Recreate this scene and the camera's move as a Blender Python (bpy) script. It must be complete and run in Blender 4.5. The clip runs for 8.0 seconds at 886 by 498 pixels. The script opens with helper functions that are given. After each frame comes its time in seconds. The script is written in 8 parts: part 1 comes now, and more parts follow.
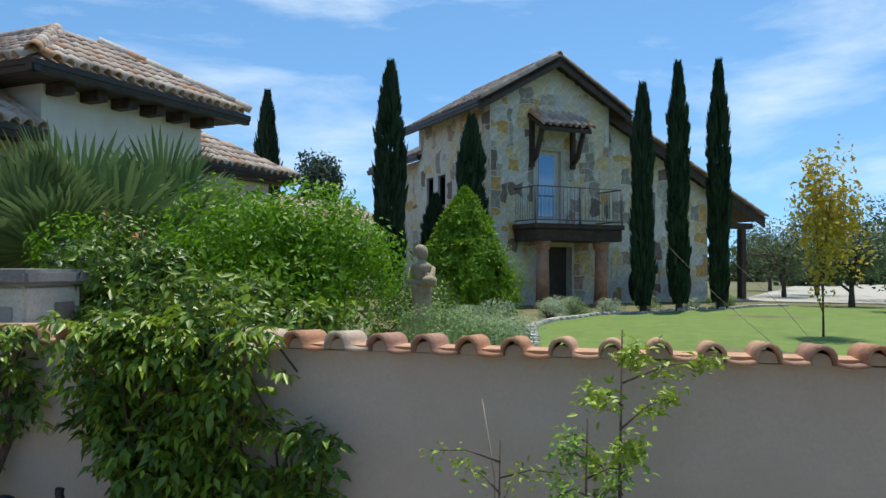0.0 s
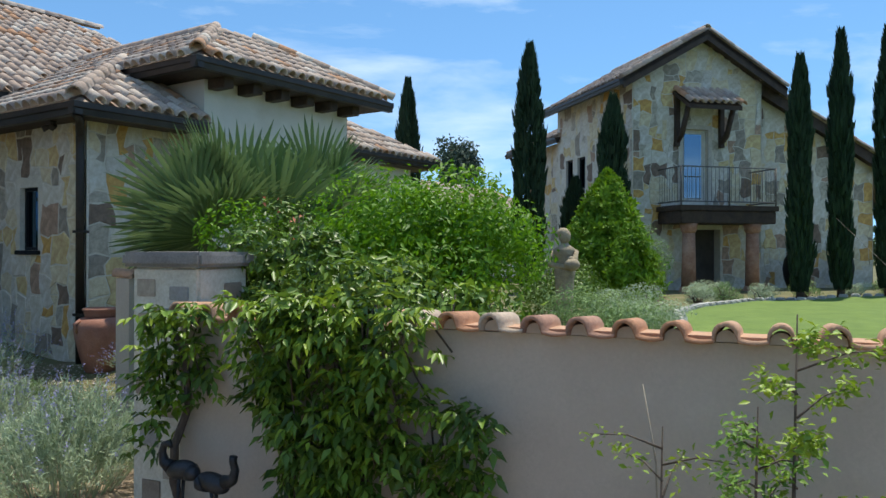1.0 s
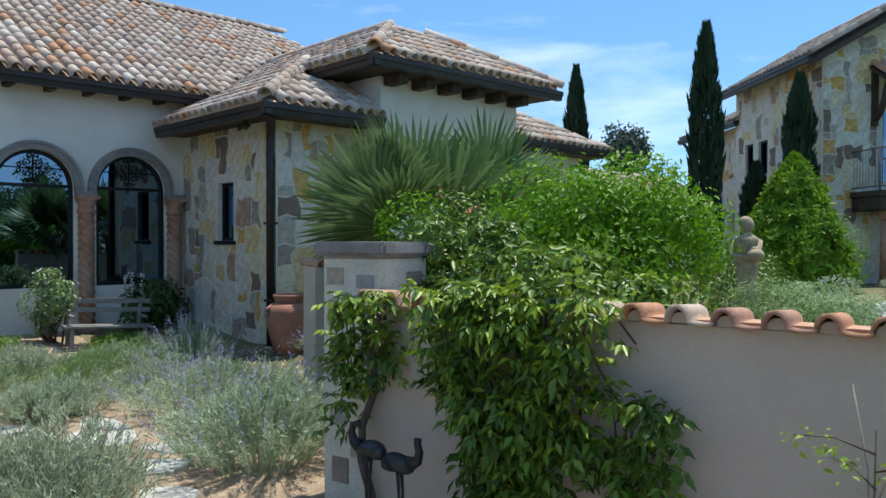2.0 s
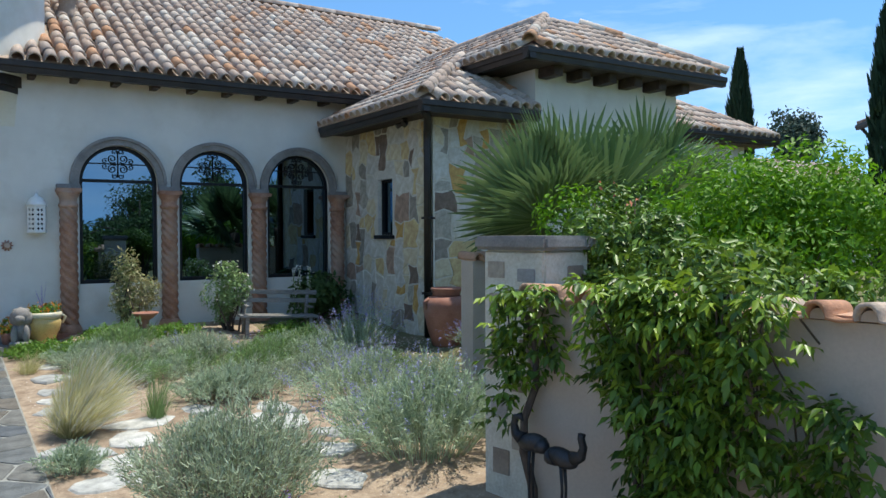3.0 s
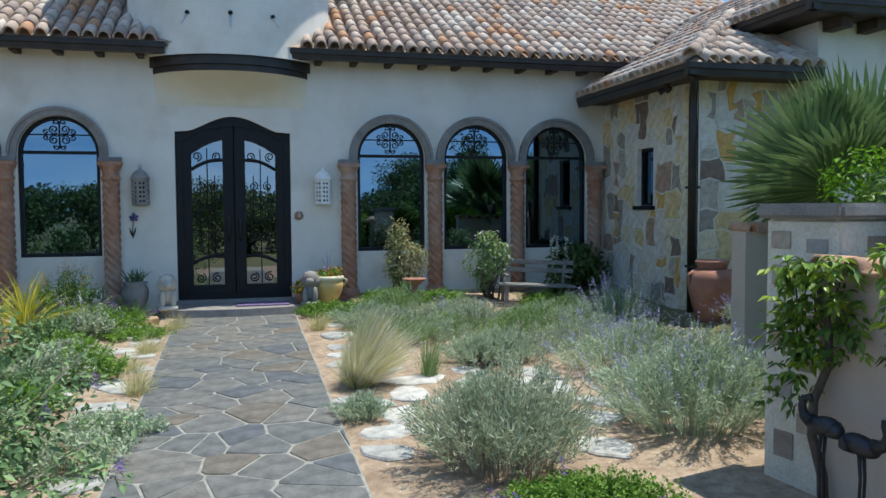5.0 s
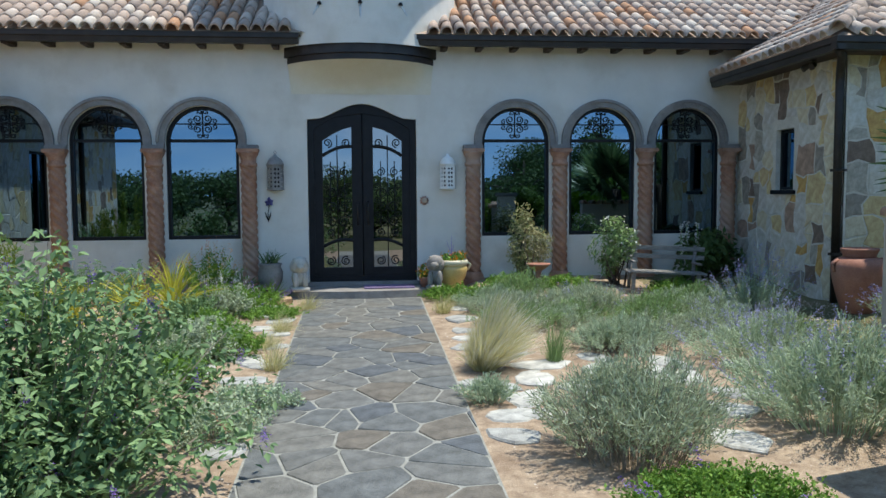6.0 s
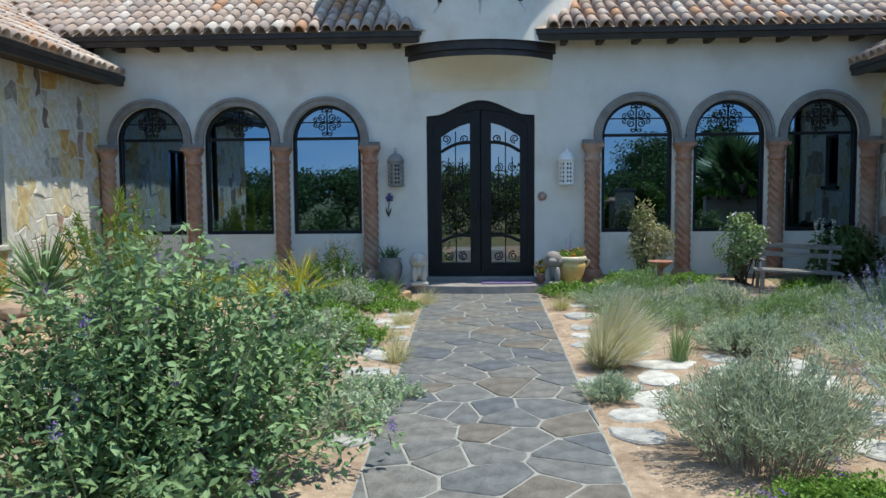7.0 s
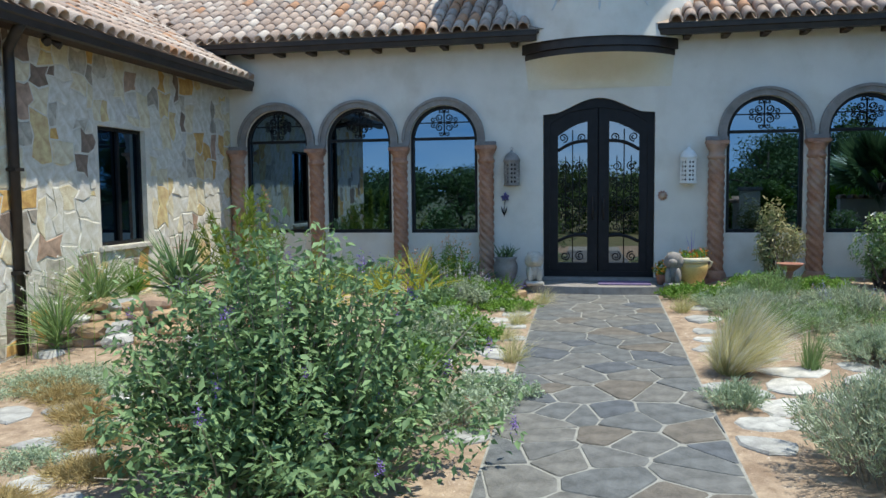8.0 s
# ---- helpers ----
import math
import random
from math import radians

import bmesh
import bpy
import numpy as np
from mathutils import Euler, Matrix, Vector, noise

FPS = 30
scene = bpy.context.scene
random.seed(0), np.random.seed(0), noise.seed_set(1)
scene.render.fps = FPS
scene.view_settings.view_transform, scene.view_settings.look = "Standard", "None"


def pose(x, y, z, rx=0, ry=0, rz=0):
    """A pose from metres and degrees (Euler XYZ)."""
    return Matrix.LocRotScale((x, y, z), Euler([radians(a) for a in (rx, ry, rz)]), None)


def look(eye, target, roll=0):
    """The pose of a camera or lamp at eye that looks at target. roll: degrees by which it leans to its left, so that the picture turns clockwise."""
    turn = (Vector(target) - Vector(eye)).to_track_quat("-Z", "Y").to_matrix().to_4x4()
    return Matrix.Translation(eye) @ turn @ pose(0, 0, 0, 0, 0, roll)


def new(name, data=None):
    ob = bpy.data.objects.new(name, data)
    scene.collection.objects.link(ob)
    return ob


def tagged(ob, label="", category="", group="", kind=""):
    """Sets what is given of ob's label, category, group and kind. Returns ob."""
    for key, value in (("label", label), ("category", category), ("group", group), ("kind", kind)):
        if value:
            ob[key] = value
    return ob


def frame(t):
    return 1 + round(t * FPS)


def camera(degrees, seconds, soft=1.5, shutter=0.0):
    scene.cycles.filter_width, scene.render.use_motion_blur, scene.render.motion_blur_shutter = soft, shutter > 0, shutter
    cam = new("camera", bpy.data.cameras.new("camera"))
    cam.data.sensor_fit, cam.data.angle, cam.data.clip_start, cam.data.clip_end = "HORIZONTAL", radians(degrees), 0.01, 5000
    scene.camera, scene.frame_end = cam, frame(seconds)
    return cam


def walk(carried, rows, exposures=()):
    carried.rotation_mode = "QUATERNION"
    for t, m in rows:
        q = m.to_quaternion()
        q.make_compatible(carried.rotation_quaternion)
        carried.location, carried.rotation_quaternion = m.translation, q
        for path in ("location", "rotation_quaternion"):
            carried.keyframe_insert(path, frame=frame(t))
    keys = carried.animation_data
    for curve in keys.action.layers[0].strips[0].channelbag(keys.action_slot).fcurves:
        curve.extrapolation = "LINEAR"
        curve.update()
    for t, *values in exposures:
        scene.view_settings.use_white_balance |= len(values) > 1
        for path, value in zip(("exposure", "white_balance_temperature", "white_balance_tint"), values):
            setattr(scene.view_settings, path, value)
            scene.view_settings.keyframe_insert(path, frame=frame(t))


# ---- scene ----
cam = camera(59.2, 8.0)
PATH = [
    (0, (0.448, -13.914, 1.582), (2.268, -13.086, 1.625), 0.2),
    (0.5, (0.427, -13.877, 1.575), (2.172, -12.901, 1.603), 0.2),
    (1, (0.409, -13.822, 1.568), (2.059, -12.692, 1.57), 0.1),
    (1.5, (0.376, -13.781, 1.567), (1.897, -12.482, 1.553), 0.1),
    (3, (0.253, -13.718, 1.568), (1.331, -12.034, 1.529), -0.2),
    (3.5, (0.216, -13.704, 1.563), (1.138, -11.93, 1.516), -0.2),
    (4, (0.173, -13.697, 1.564), (0.957, -11.858, 1.506), -0.3),
    (4.5, (0.117, -13.685, 1.55), (0.765, -11.795, 1.468), -0.3),
    (6, (0.005, -13.669, 1.517), (0.207, -11.684, 1.377), -0.4),
    (6.5, (-0.042, -13.68, 1.518), (0.012, -11.686, 1.371), -0.4),
    (7, (-0.078, -13.688, 1.513), (-0.164, -11.695, 1.365), -0.5),
    (7.5, (-0.116, -13.7, 1.512), (-0.338, -11.718, 1.365), -0.5),
    (8, (-0.145, -13.722, 1.52), (-0.514, -11.762, 1.372), -0.6),
]
EXPOSURES = [(0.0, 0.54, 6900, 5.0), (1.5, 0.74, 6800, 5.0), (3.0, 0.80, 6560, 5.0), (8.0, 0.81, 6560, 5.0)]
walk(cam, [(t, look(eye, target, roll)) for t, eye, target, roll in PATH], EXPOSURES)

# ---- world, sun, exposure ----
SUN_DIR = Vector((0.32, -0.03, 1.0)).normalized()
world = bpy.data.worlds.new("sky")
scene.world = world
world.use_nodes = True
wn, wl = world.node_tree.nodes, world.node_tree.links
sky = wn.new("ShaderNodeTexSky")
sky.sky_type, sky.sun_disc = "NISHITA", False
sky.sun_elevation = math.asin(SUN_DIR.z)
sky.sun_rotation = math.atan2(SUN_DIR.x, SUN_DIR.y)
sky.air_density, sky.dust_density, sky.ozone_density, sky.altitude = 0.9, 0.0, 3.0, 1500
tc = wn.new("ShaderNodeTexCoord")
lift = wn.new("ShaderNodeVectorMath")      # bends the sky lookup upwards: deeper blue near the horizon
lift.inputs[1].default_value = (0.0, 0.0, 0.15)
clear = wn.new("ShaderNodeVectorMath")
clear.operation = "NORMALIZE"
wl.new(tc.outputs["Generated"], lift.inputs[0])
wl.new(lift.outputs[0], clear.inputs[0])
wl.new(clear.outputs[0], sky.inputs["Vector"])
cmap = wn.new("ShaderNodeMapping")
cmap.inputs["Scale"].default_value = (1.0, 1.5, 5.0)
cmap.inputs["Rotation"].default_value = (0.25, 0.0, 0.6)
cn = wn.new("ShaderNodeTexNoise")
cn.inputs["Scale"].default_value, cn.inputs["Detail"].default_value = 2.1, 9.0
cn.inputs["Roughness"].default_value, cn.inputs["Distortion"].default_value = 0.58, 0.35
cr = wn.new("ShaderNodeValToRGB")
cr.color_ramp.elements[0].position, cr.color_ramp.elements[1].position = 0.46, 0.90
sat = wn.new("ShaderNodeHueSaturation")
sat.inputs["Hue"].default_value = 0.494
sat.inputs["Saturation"].default_value = 1.12
sat.inputs["Value"].default_value = 0.9
cmix = wn.new("ShaderNodeMixRGB")
cmix.inputs[2].default_value = (4.2, 4.75, 5.4, 1)
wl.new(tc.outputs["Generated"], cmap.inputs["Vector"])
wl.new(cmap.outputs[0], cn.inputs["Vector"])
wl.new(cn.outputs[0], cr.inputs[0])
wl.new(cr.outputs[0], cmix.inputs[0])
wl.new(sky.outputs[0], sat.inputs["Color"])
wl.new(sat.outputs[0], cmix.inputs[1])
wl.new(cmix.outputs[0], wn["Background"].inputs[0])
wn["Background"].inputs[1].default_value = 0.168

sun = new("sun", bpy.data.lights.new("sun", "SUN"))
sun.data.energy, sun.data.angle, sun.data.color = 3.2, radians(0.6), (1.0, 0.95, 0.87)
sun.matrix_world = look(SUN_DIR * 40, (0, 0, 0))

# ---- materials ----
def node(nt, kind, **values):
    n = nt.nodes.new(kind)
    for key, value in values.items():
        n.inputs[key.replace("_", " ")].default_value = value
    return n


def surface(name, dark, light, scale=6.0, rough=0.8, bump=0.25, fine=60.0, metal=0.0, stain=None, spec=0.5, stretch=(1, 1, 1),
            vary=0.0, grit=0.45):
    """Two-scale procedural surface: broad tone between two colours, fine grain and bump, stains, per-piece variation."""
    m = bpy.data.materials.new(name)
    m.use_nodes = True
    nt = m.node_tree
    p = nt.nodes["Principled BSDF"]
    p.inputs["Metallic"].default_value = metal
    p.inputs["Specular IOR Level"].default_value = spec
    t = nt.nodes.new("ShaderNodeTexCoord")
    mp = nt.nodes.new("ShaderNodeMapping")
    mp.inputs["Scale"].default_value = stretch
    nt.links.new(t.outputs["Object"], mp.inputs[0])
    a = node(nt, "ShaderNodeTexNoise", Scale=scale, Detail=6.0, Roughness=0.6)
    b = node(nt, "ShaderNodeTexNoise", Scale=fine, Detail=4.0, Roughness=0.65)
    for n in (a, b):
        nt.links.new(mp.outputs[0], n.inputs["Vector"])
    ramp = nt.nodes.new("ShaderNodeValToRGB")
    ramp.color_ramp.elements[0].position, ramp.color_ramp.elements[1].position = 0.32, 0.68
    ramp.color_ramp.elements[0].color, ramp.color_ramp.elements[1].color = (*dark, 1), (*light, 1)
    nt.links.new(a.outputs[0], ramp.inputs[0])
    grain = nt.nodes.new("ShaderNodeMixRGB")
    grain.blend_type = "OVERLAY"
    grain.inputs[0].default_value = grit
    nt.links.new(ramp.outputs[0], grain.inputs[1])
    nt.links.new(b.outputs[0], grain.inputs[2])
    out = grain.outputs[0]
    if stain:
        c = node(nt, "ShaderNodeTexNoise", Scale=1.3, Detail=5.0, Roughness=0.6)
        nt.links.new(t.outputs["Object"], c.inputs["Vector"])
        r2 = nt.nodes.new("ShaderNodeValToRGB")
        r2.color_ramp.elements[0].position, r2.color_ramp.elements[1].position = 0.5, 0.72
        nt.links.new(c.outputs[0], r2.inputs[0])
        mx = nt.nodes.new("ShaderNodeMixRGB")
        mx.inputs[2].default_value = (*stain, 1)
        nt.links.new(r2.outputs[0], mx.inputs[0])
        nt.links.new(out, mx.inputs[1])
        out = mx.outputs[0]
    if vary:
        info = nt.nodes.new("ShaderNodeObjectInfo")
        geo = nt.nodes.new("ShaderNodeNewGeometry")
        add = nt.nodes.new("ShaderNodeMath")
        add.operation = "ADD"
        nt.links.new(info.outputs["Random"], add.inputs[0])
        nt.links.new(geo.outputs["Random Per Island"], add.inputs[1])
        fr = nt.nodes.new("ShaderNodeMath")
        fr.operation = "FRACT"
        nt.links.new(add.outputs[0], fr.inputs[0])
        mr = nt.nodes.new("ShaderNodeMapRange")
        mr.inputs[3].default_value, mr.inputs[4].default_value = 1 - vary, 1 + vary
        nt.links.new(fr.outputs[0], mr.inputs[0])
        hs = nt.nodes.new("ShaderNodeHueSaturation")
        nt.links.new(mr.outputs[0], hs.inputs["Value"])
        nt.links.new(out, hs.inputs["Color"])
        out = hs.outputs[0]
    nt.links.new(out, p.inputs["Base Color"])
    rr = nt.nodes.new("ShaderNodeMapRange")
    rr.inputs[3].default_value, rr.inputs[4].default_value = max(0.02, rough - 0.12), min(1, rough + 0.12)
    nt.links.new(b.outputs[0], rr.inputs[0])
    nt.links.new(rr.outputs[0], p.inputs["Roughness"])
    if bump:
        bp = nt.nodes.new("ShaderNodeBump")
        bp.inputs["Strength"].default_value, bp.inputs["Distance"].default_value = bump, 0.01
        nt.links.new(b.outputs[0], bp.inputs["Height"])
        nt.links.new(bp.outputs[0], p.inputs["Normal"])
    return m


def pieces(name, palette, scale=9.0, rough=0.85, bump=0.5, mottle=0.15):
    """A stone or tile material whose colour is picked per piece from (share, rgb) entries, with grain on it."""
    m = surface(name, (0.5 - mottle,) * 3, (0.5 + mottle,) * 3, scale, rough, bump, 45.0)
    nt = m.node_tree
    p = nt.nodes["Principled BSDF"]
    grain = p.inputs["Base Color"].links[0].from_socket
    info = nt.nodes.new("ShaderNodeObjectInfo")
    geo = nt.nodes.new("ShaderNodeNewGeometry")
    add = nt.nodes.new("ShaderNodeMath")
    add.operation = "ADD"
    nt.links.new(info.outputs["Random"], add.inputs[0])
    nt.links.new(geo.outputs["Random Per Island"], add.inputs[1])
    fr = nt.nodes.new("ShaderNodeMath")
    fr.operation = "FRACT"
    nt.links.new(add.outputs[0], fr.inputs[0])
    ramp = nt.nodes.new("ShaderNodeValToRGB")
    ramp.color_ramp.interpolation = "CONSTANT"
    pos = 0.0
    total = sum(s for s, _ in palette)
    for i, (share, rgb) in enumerate(palette):
        e = ramp.color_ramp.elements[i] if i < 2 else ramp.color_ramp.elements.new(pos)
        e.position, e.color = pos, (*rgb, 1)
        pos += share / total
    nt.links.new(fr.outputs[0], ramp.inputs[0])
    mx = nt.nodes.new("ShaderNodeMixRGB")
    mx.blend_type = "OVERLAY"
    mx.inputs[0].default_value = 0.6
    nt.links.new(ramp.outputs[0], mx.inputs[1])
    nt.links.new(grain, mx.inputs[2])
    nt.links.new(mx.outputs[0], p.inputs["Base Color"])
    return m


def leafy(name, a, b, gloss=0.45, through_light=0.3, spread=1.0):
    """Leaf material: colour between a and b per leaf, part of the light passing through."""
    m = bpy.data.materials.new(name)
    m.use_nodes = True
    nt = m.node_tree
    p = nt.nodes["Principled BSDF"]
    p.inputs["Roughness"].default_value = gloss
    p.inputs["Specular IOR Level"].default_value = 0.35
    geo = nt.nodes.new("ShaderNodeNewGeometry")
    t = nt.nodes.new("ShaderNodeTexCoord")
    n = node(nt, "ShaderNodeTexNoise", Scale=2.2, Detail=3.0)
    nt.links.new(t.outputs["Object"], n.inputs["Vector"])
    avg = nt.nodes.new("ShaderNodeMath")
    avg.operation = "MULTIPLY_ADD"
    avg.inputs[1].default_value = 0.6
    nt.links.new(geo.outputs["Random Per Island"], avg.inputs[0])
    sub = nt.nodes.new("ShaderNodeMath")
    sub.operation = "MULTIPLY"
    sub.inputs[1].default_value = 0.5
    nt.links.new(n.outputs[0], sub.inputs[0])
    nt.links.new(sub.outputs[0], avg.inputs[2])
    ramp = nt.nodes.new("ShaderNodeValToRGB")
    ramp.color_ramp.elements[0].position, ramp.color_ramp.elements[1].position = 0.15, 0.85
    ramp.color_ramp.elements[0].color, ramp.color_ramp.elements[1].color = (*a, 1), (*b, 1)
    nt.links.new(avg.outputs[0], ramp.inputs[0])
    nt.links.new(ramp.outputs[0], p.inputs["Base Color"])
    tr = nt.nodes.new("ShaderNodeBsdfTranslucent")
    nt.links.new(ramp.outputs[0], tr.inputs[0])
    mx = nt.nodes.new("ShaderNodeMixShader")
    mx.inputs[0].default_value = through_light
    nt.links.new(p.outputs[0], mx.inputs[1])
    nt.links.new(tr.outputs[0], mx.inputs[2])
    nt.links.new(mx.outputs[0], nt.nodes["Material Output"].inputs[0])
    return m


def glass(name, mirror, tint, sheen=(0.9, 0.94, 0.95)):
    m = bpy.data.materials.new(name)
    m.use_nodes = True
    nt = m.node_tree
    nt.nodes.remove(nt.nodes["Principled BSDF"])
    g = node(nt, "ShaderNodeBsdfGlossy", Color=(*sheen, 1), Roughness=0.012)
    tr = node(nt, "ShaderNodeBsdfTransparent", Color=(*tint, 1))
    mx = nt.nodes.new("ShaderNodeMixShader")
    mx.inputs[0].default_value = mirror
    nt.links.new(tr.outputs[0], mx.inputs[1])
    nt.links.new(g.outputs[0], mx.inputs[2])
    nt.links.new(mx.outputs[0], nt.nodes["Material Output"].inputs[0])
    return m


STUCCO = surface("warm white stucco", (0.66, 0.63, 0.56), (0.75, 0.72, 0.65), 1.5, 0.9, 0.3, 90.0, stain=(0.60, 0.56, 0.48), grit=0.25)
# warmed stucco tone: light bounced off the ground is partly in the colour
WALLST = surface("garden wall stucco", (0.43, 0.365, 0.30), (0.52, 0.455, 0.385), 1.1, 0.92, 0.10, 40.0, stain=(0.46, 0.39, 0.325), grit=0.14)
MORTAR = surface("cream mortar", (0.58, 0.545, 0.46), (0.70, 0.66, 0.56), 5.0, 0.95, 0.7, 40.0)
STONE = pieces("mixed limestone", [(31, (0.65, 0.615, 0.525)), (20, (0.66, 0.58, 0.40)), (11, (0.61, 0.575, 0.505)), (11, (0.63, 0.49, 0.25)), (6, (0.59, 0.36, 0.12)),
                                   (8, (0.33, 0.29, 0.235)), (5, (0.22, 0.16, 0.12)), (4, (0.41, 0.28, 0.20)), (4, (0.45, 0.41, 0.33))], 9.0, 0.9, 0.9, 0.24)
FLAG = pieces("slate flagstone", [(30, (0.115, 0.122, 0.123)), (25, (0.13, 0.132, 0.127)), (20, (0.145, 0.142, 0.13)), (10, (0.135, 0.12, 0.10)), (14, (0.09, 0.10, 0.112))], 5.5, 0.66, 1.0, 0.34)
SLAB = pieces("white limestone slab", [(40, (0.42, 0.415, 0.39)), (30, (0.49, 0.48, 0.45)), (30, (0.34, 0.34, 0.325))], 6.0, 0.9, 1.0, 0.26)
JOINT = surface("pale mortar joint", (0.23, 0.23, 0.205), (0.34, 0.335, 0.305), 12.0, 0.95, 0.6, 90.0)
ROCK = pieces("tan garden rock", [(35, (0.34, 0.24, 0.17)), (25, (0.42, 0.29, 0.17)), (25, (0.25, 0.19, 0.16)), (15, (0.44, 0.40, 0.35))], 7.0, 0.9, 1.0)
TILE = pieces("clay barrel tile", [(28, (0.47, 0.36, 0.29)), (24, (0.40, 0.30, 0.24)), (22, (0.53, 0.44, 0.37)), (7, (0.47, 0.26, 0.15)),
                                   (12, (0.35, 0.28, 0.24)), (7, (0.58, 0.51, 0.44))], 14.0, 0.85, 0.4)
CAPTILE = pieces("red clay cap tile", [(40, (0.42, 0.21, 0.12)), (30, (0.47, 0.28, 0.18)), (20, (0.36, 0.20, 0.14)), (10, (0.46, 0.36, 0.28))], 14.0, 0.85, 0.7)
GRAVEL = surface("tan gravel", (0.24, 0.17, 0.115), (0.44, 0.34, 0.245), 9.0, 0.95, 1.0, 55.0, stain=(0.22, 0.15, 0.10))
MEADOW = surface("dry meadow", (0.09, 0.10, 0.035), (0.17, 0.16, 0.07), 2.0, 0.95, 0.8, 30.0, stain=(0.20, 0.16, 0.09))
LAWN = surface("lawn", (0.10, 0.165, 0.028), (0.155, 0.23, 0.042), 3.0, 0.9, 0.6, 120.0)
CONCRETE = surface("pale drive", (0.36, 0.34, 0.30), (0.46, 0.44, 0.39), 2.0, 0.9, 0.3)
IRON = surface("black iron", (0.006, 0.006, 0.007), (0.014, 0.014, 0.016), 8.0, 0.5, 0.15, metal=0.1, spec=0.3)
BRONZE = surface("dark bronze gutter", (0.018, 0.014, 0.012), (0.04, 0.032, 0.027), 4.0, 0.45, 0.15, metal=0.2)
BEAM = surface("dark stained timber", (0.03, 0.018, 0.012), (0.07, 0.045, 0.03), 6.0, 0.7, 0.4, 50.0)
TRIM = surface("grey cast stone", (0.20, 0.185, 0.175), (0.30, 0.28, 0.26), 5.0, 0.85, 0.5)
CANTERA = surface("pink cantera stone", (0.30, 0.145, 0.09), (0.46, 0.26, 0.17), 7.0, 0.88, 0.6, 45.0, stain=(0.45, 0.32, 0.24))
PALESTONE = surface("pale cast stone", (0.46, 0.42, 0.36), (0.62, 0.58, 0.50), 6.0, 0.9, 0.6)
STATUE = surface("weathered cast stone", (0.27, 0.21, 0.14), (0.44, 0.36, 0.25), 9.0, 0.9, 0.6)
TERRA = surface("terracotta", (0.29, 0.125, 0.085), (0.39, 0.19, 0.135), 4.0, 0.8, 0.3, stain=(0.36, 0.21, 0.16))
GLAZE = surface("yellow glazed pot", (0.58, 0.38, 0.12), (0.66, 0.48, 0.20), 3.0, 0.3, 0.05)
CREAM = surface("cream glaze", (0.62, 0.55, 0.38), (0.70, 0.64, 0.48), 4.0, 0.35, 0.05)
TIN = surface("pierced tin", (0.50, 0.49, 0.46), (0.66, 0.65, 0.61), 12.0, 0.4, 0.2, metal=0.7)
GREYWOOD = surface("weathered grey timber", (0.16, 0.15, 0.14), (0.30, 0.29, 0.27), 8.0, 0.9, 0.6, 50.0, stretch=(1, 6, 6))
BRONZEBIRD = surface("dark patinated bronze", (0.02, 0.022, 0.026), (0.05, 0.053, 0.06), 10.0, 0.5, 0.25, metal=0.5)
BARK = surface("bark", (0.06, 0.045, 0.035), (0.13, 0.10, 0.08), 10.0, 0.95, 0.8, 40.0, stretch=(1, 1, 0.3))
TWIG = surface("pale twig", (0.22, 0.19, 0.15), (0.36, 0.32, 0.26), 12.0, 0.9, 0.3)
ROOM_DIM = surface("dim room colour", (0.05, 0.045, 0.04), (0.09, 0.08, 0.07), 2.0, 0.9, 0.0)
# near-white tone stands for sun falling on the right-hand lantern
LANTERN_LIT = surface("sunlit-toned lantern metal", (0.74, 0.73, 0.69), (0.84, 0.83, 0.79), 14.0, 0.5, 0.2)
WHITEWOOD = surface("white painted timber", (0.60, 0.58, 0.52), (0.72, 0.70, 0.64), 5.0, 0.6, 0.1)
WINGLASS = glass("reflective window glass", 0.60, (0.07, 0.075, 0.08), (0.25, 0.37, 0.48))
DOORGLASS = glass("dark door glass", 0.34, (0.06, 0.06, 0.06), (0.75, 0.8, 0.85))
CLEAR = glass("clear pane", 0.22, (0.75, 0.78, 0.78))

L_VINE = leafy("vine leaf", (0.028, 0.068, 0.013), (0.18, 0.295, 0.037), 0.38, 0.22)
L_VINE_BRIGHT = leafy("bright vine leaf", (0.150, 0.263, 0.025), (0.300, 0.413, 0.037))
L_JASMINE = leafy("bright shrub leaf", (0.06, 0.17, 0.008), (0.19, 0.38, 0.014), 0.5, 0.4)
L_CYPRESS = leafy("dark cypress", (0.011, 0.032, 0.016), (0.034, 0.071, 0.032), 0.7, 0.12)
L_THUJA = leafy("bright conifer", (0.07, 0.17, 0.008), (0.22, 0.38, 0.016), 0.6, 0.3)
PAN = surface("clay pan", (0.30, 0.22, 0.17), (0.42, 0.33, 0.26), 10.0, 0.9, 0.4)
L_PALM = leafy("blue green palm", (0.05, 0.105, 0.04), (0.21, 0.30, 0.12), 0.28, 0.2)
L_PALMDRY = leafy("dry palm frond", (0.250, 0.220, 0.130), (0.420, 0.380, 0.260), 0.7, 0.2)
L_SAGE = leafy("grey green sage", (0.24, 0.32, 0.2), (0.50, 0.59, 0.42), 0.8, 0.35)
L_SAGE2 = leafy("silvery lavender", (0.25, 0.31, 0.19), (0.49, 0.56, 0.40), 0.85, 0.35)
L_SAGEDARK = leafy("green sage", (0.13, 0.21, 0.08), (0.31, 0.44, 0.18), 0.8, 0.3)
L_BUTTER = leafy("butterfly bush leaf", (0.055, 0.12, 0.05), (0.25, 0.38, 0.165), 0.6, 0.25)
L_GRASS = leafy("feather grass", (0.40, 0.41, 0.17), (0.80, 0.74, 0.46), 0.8, 0.6)
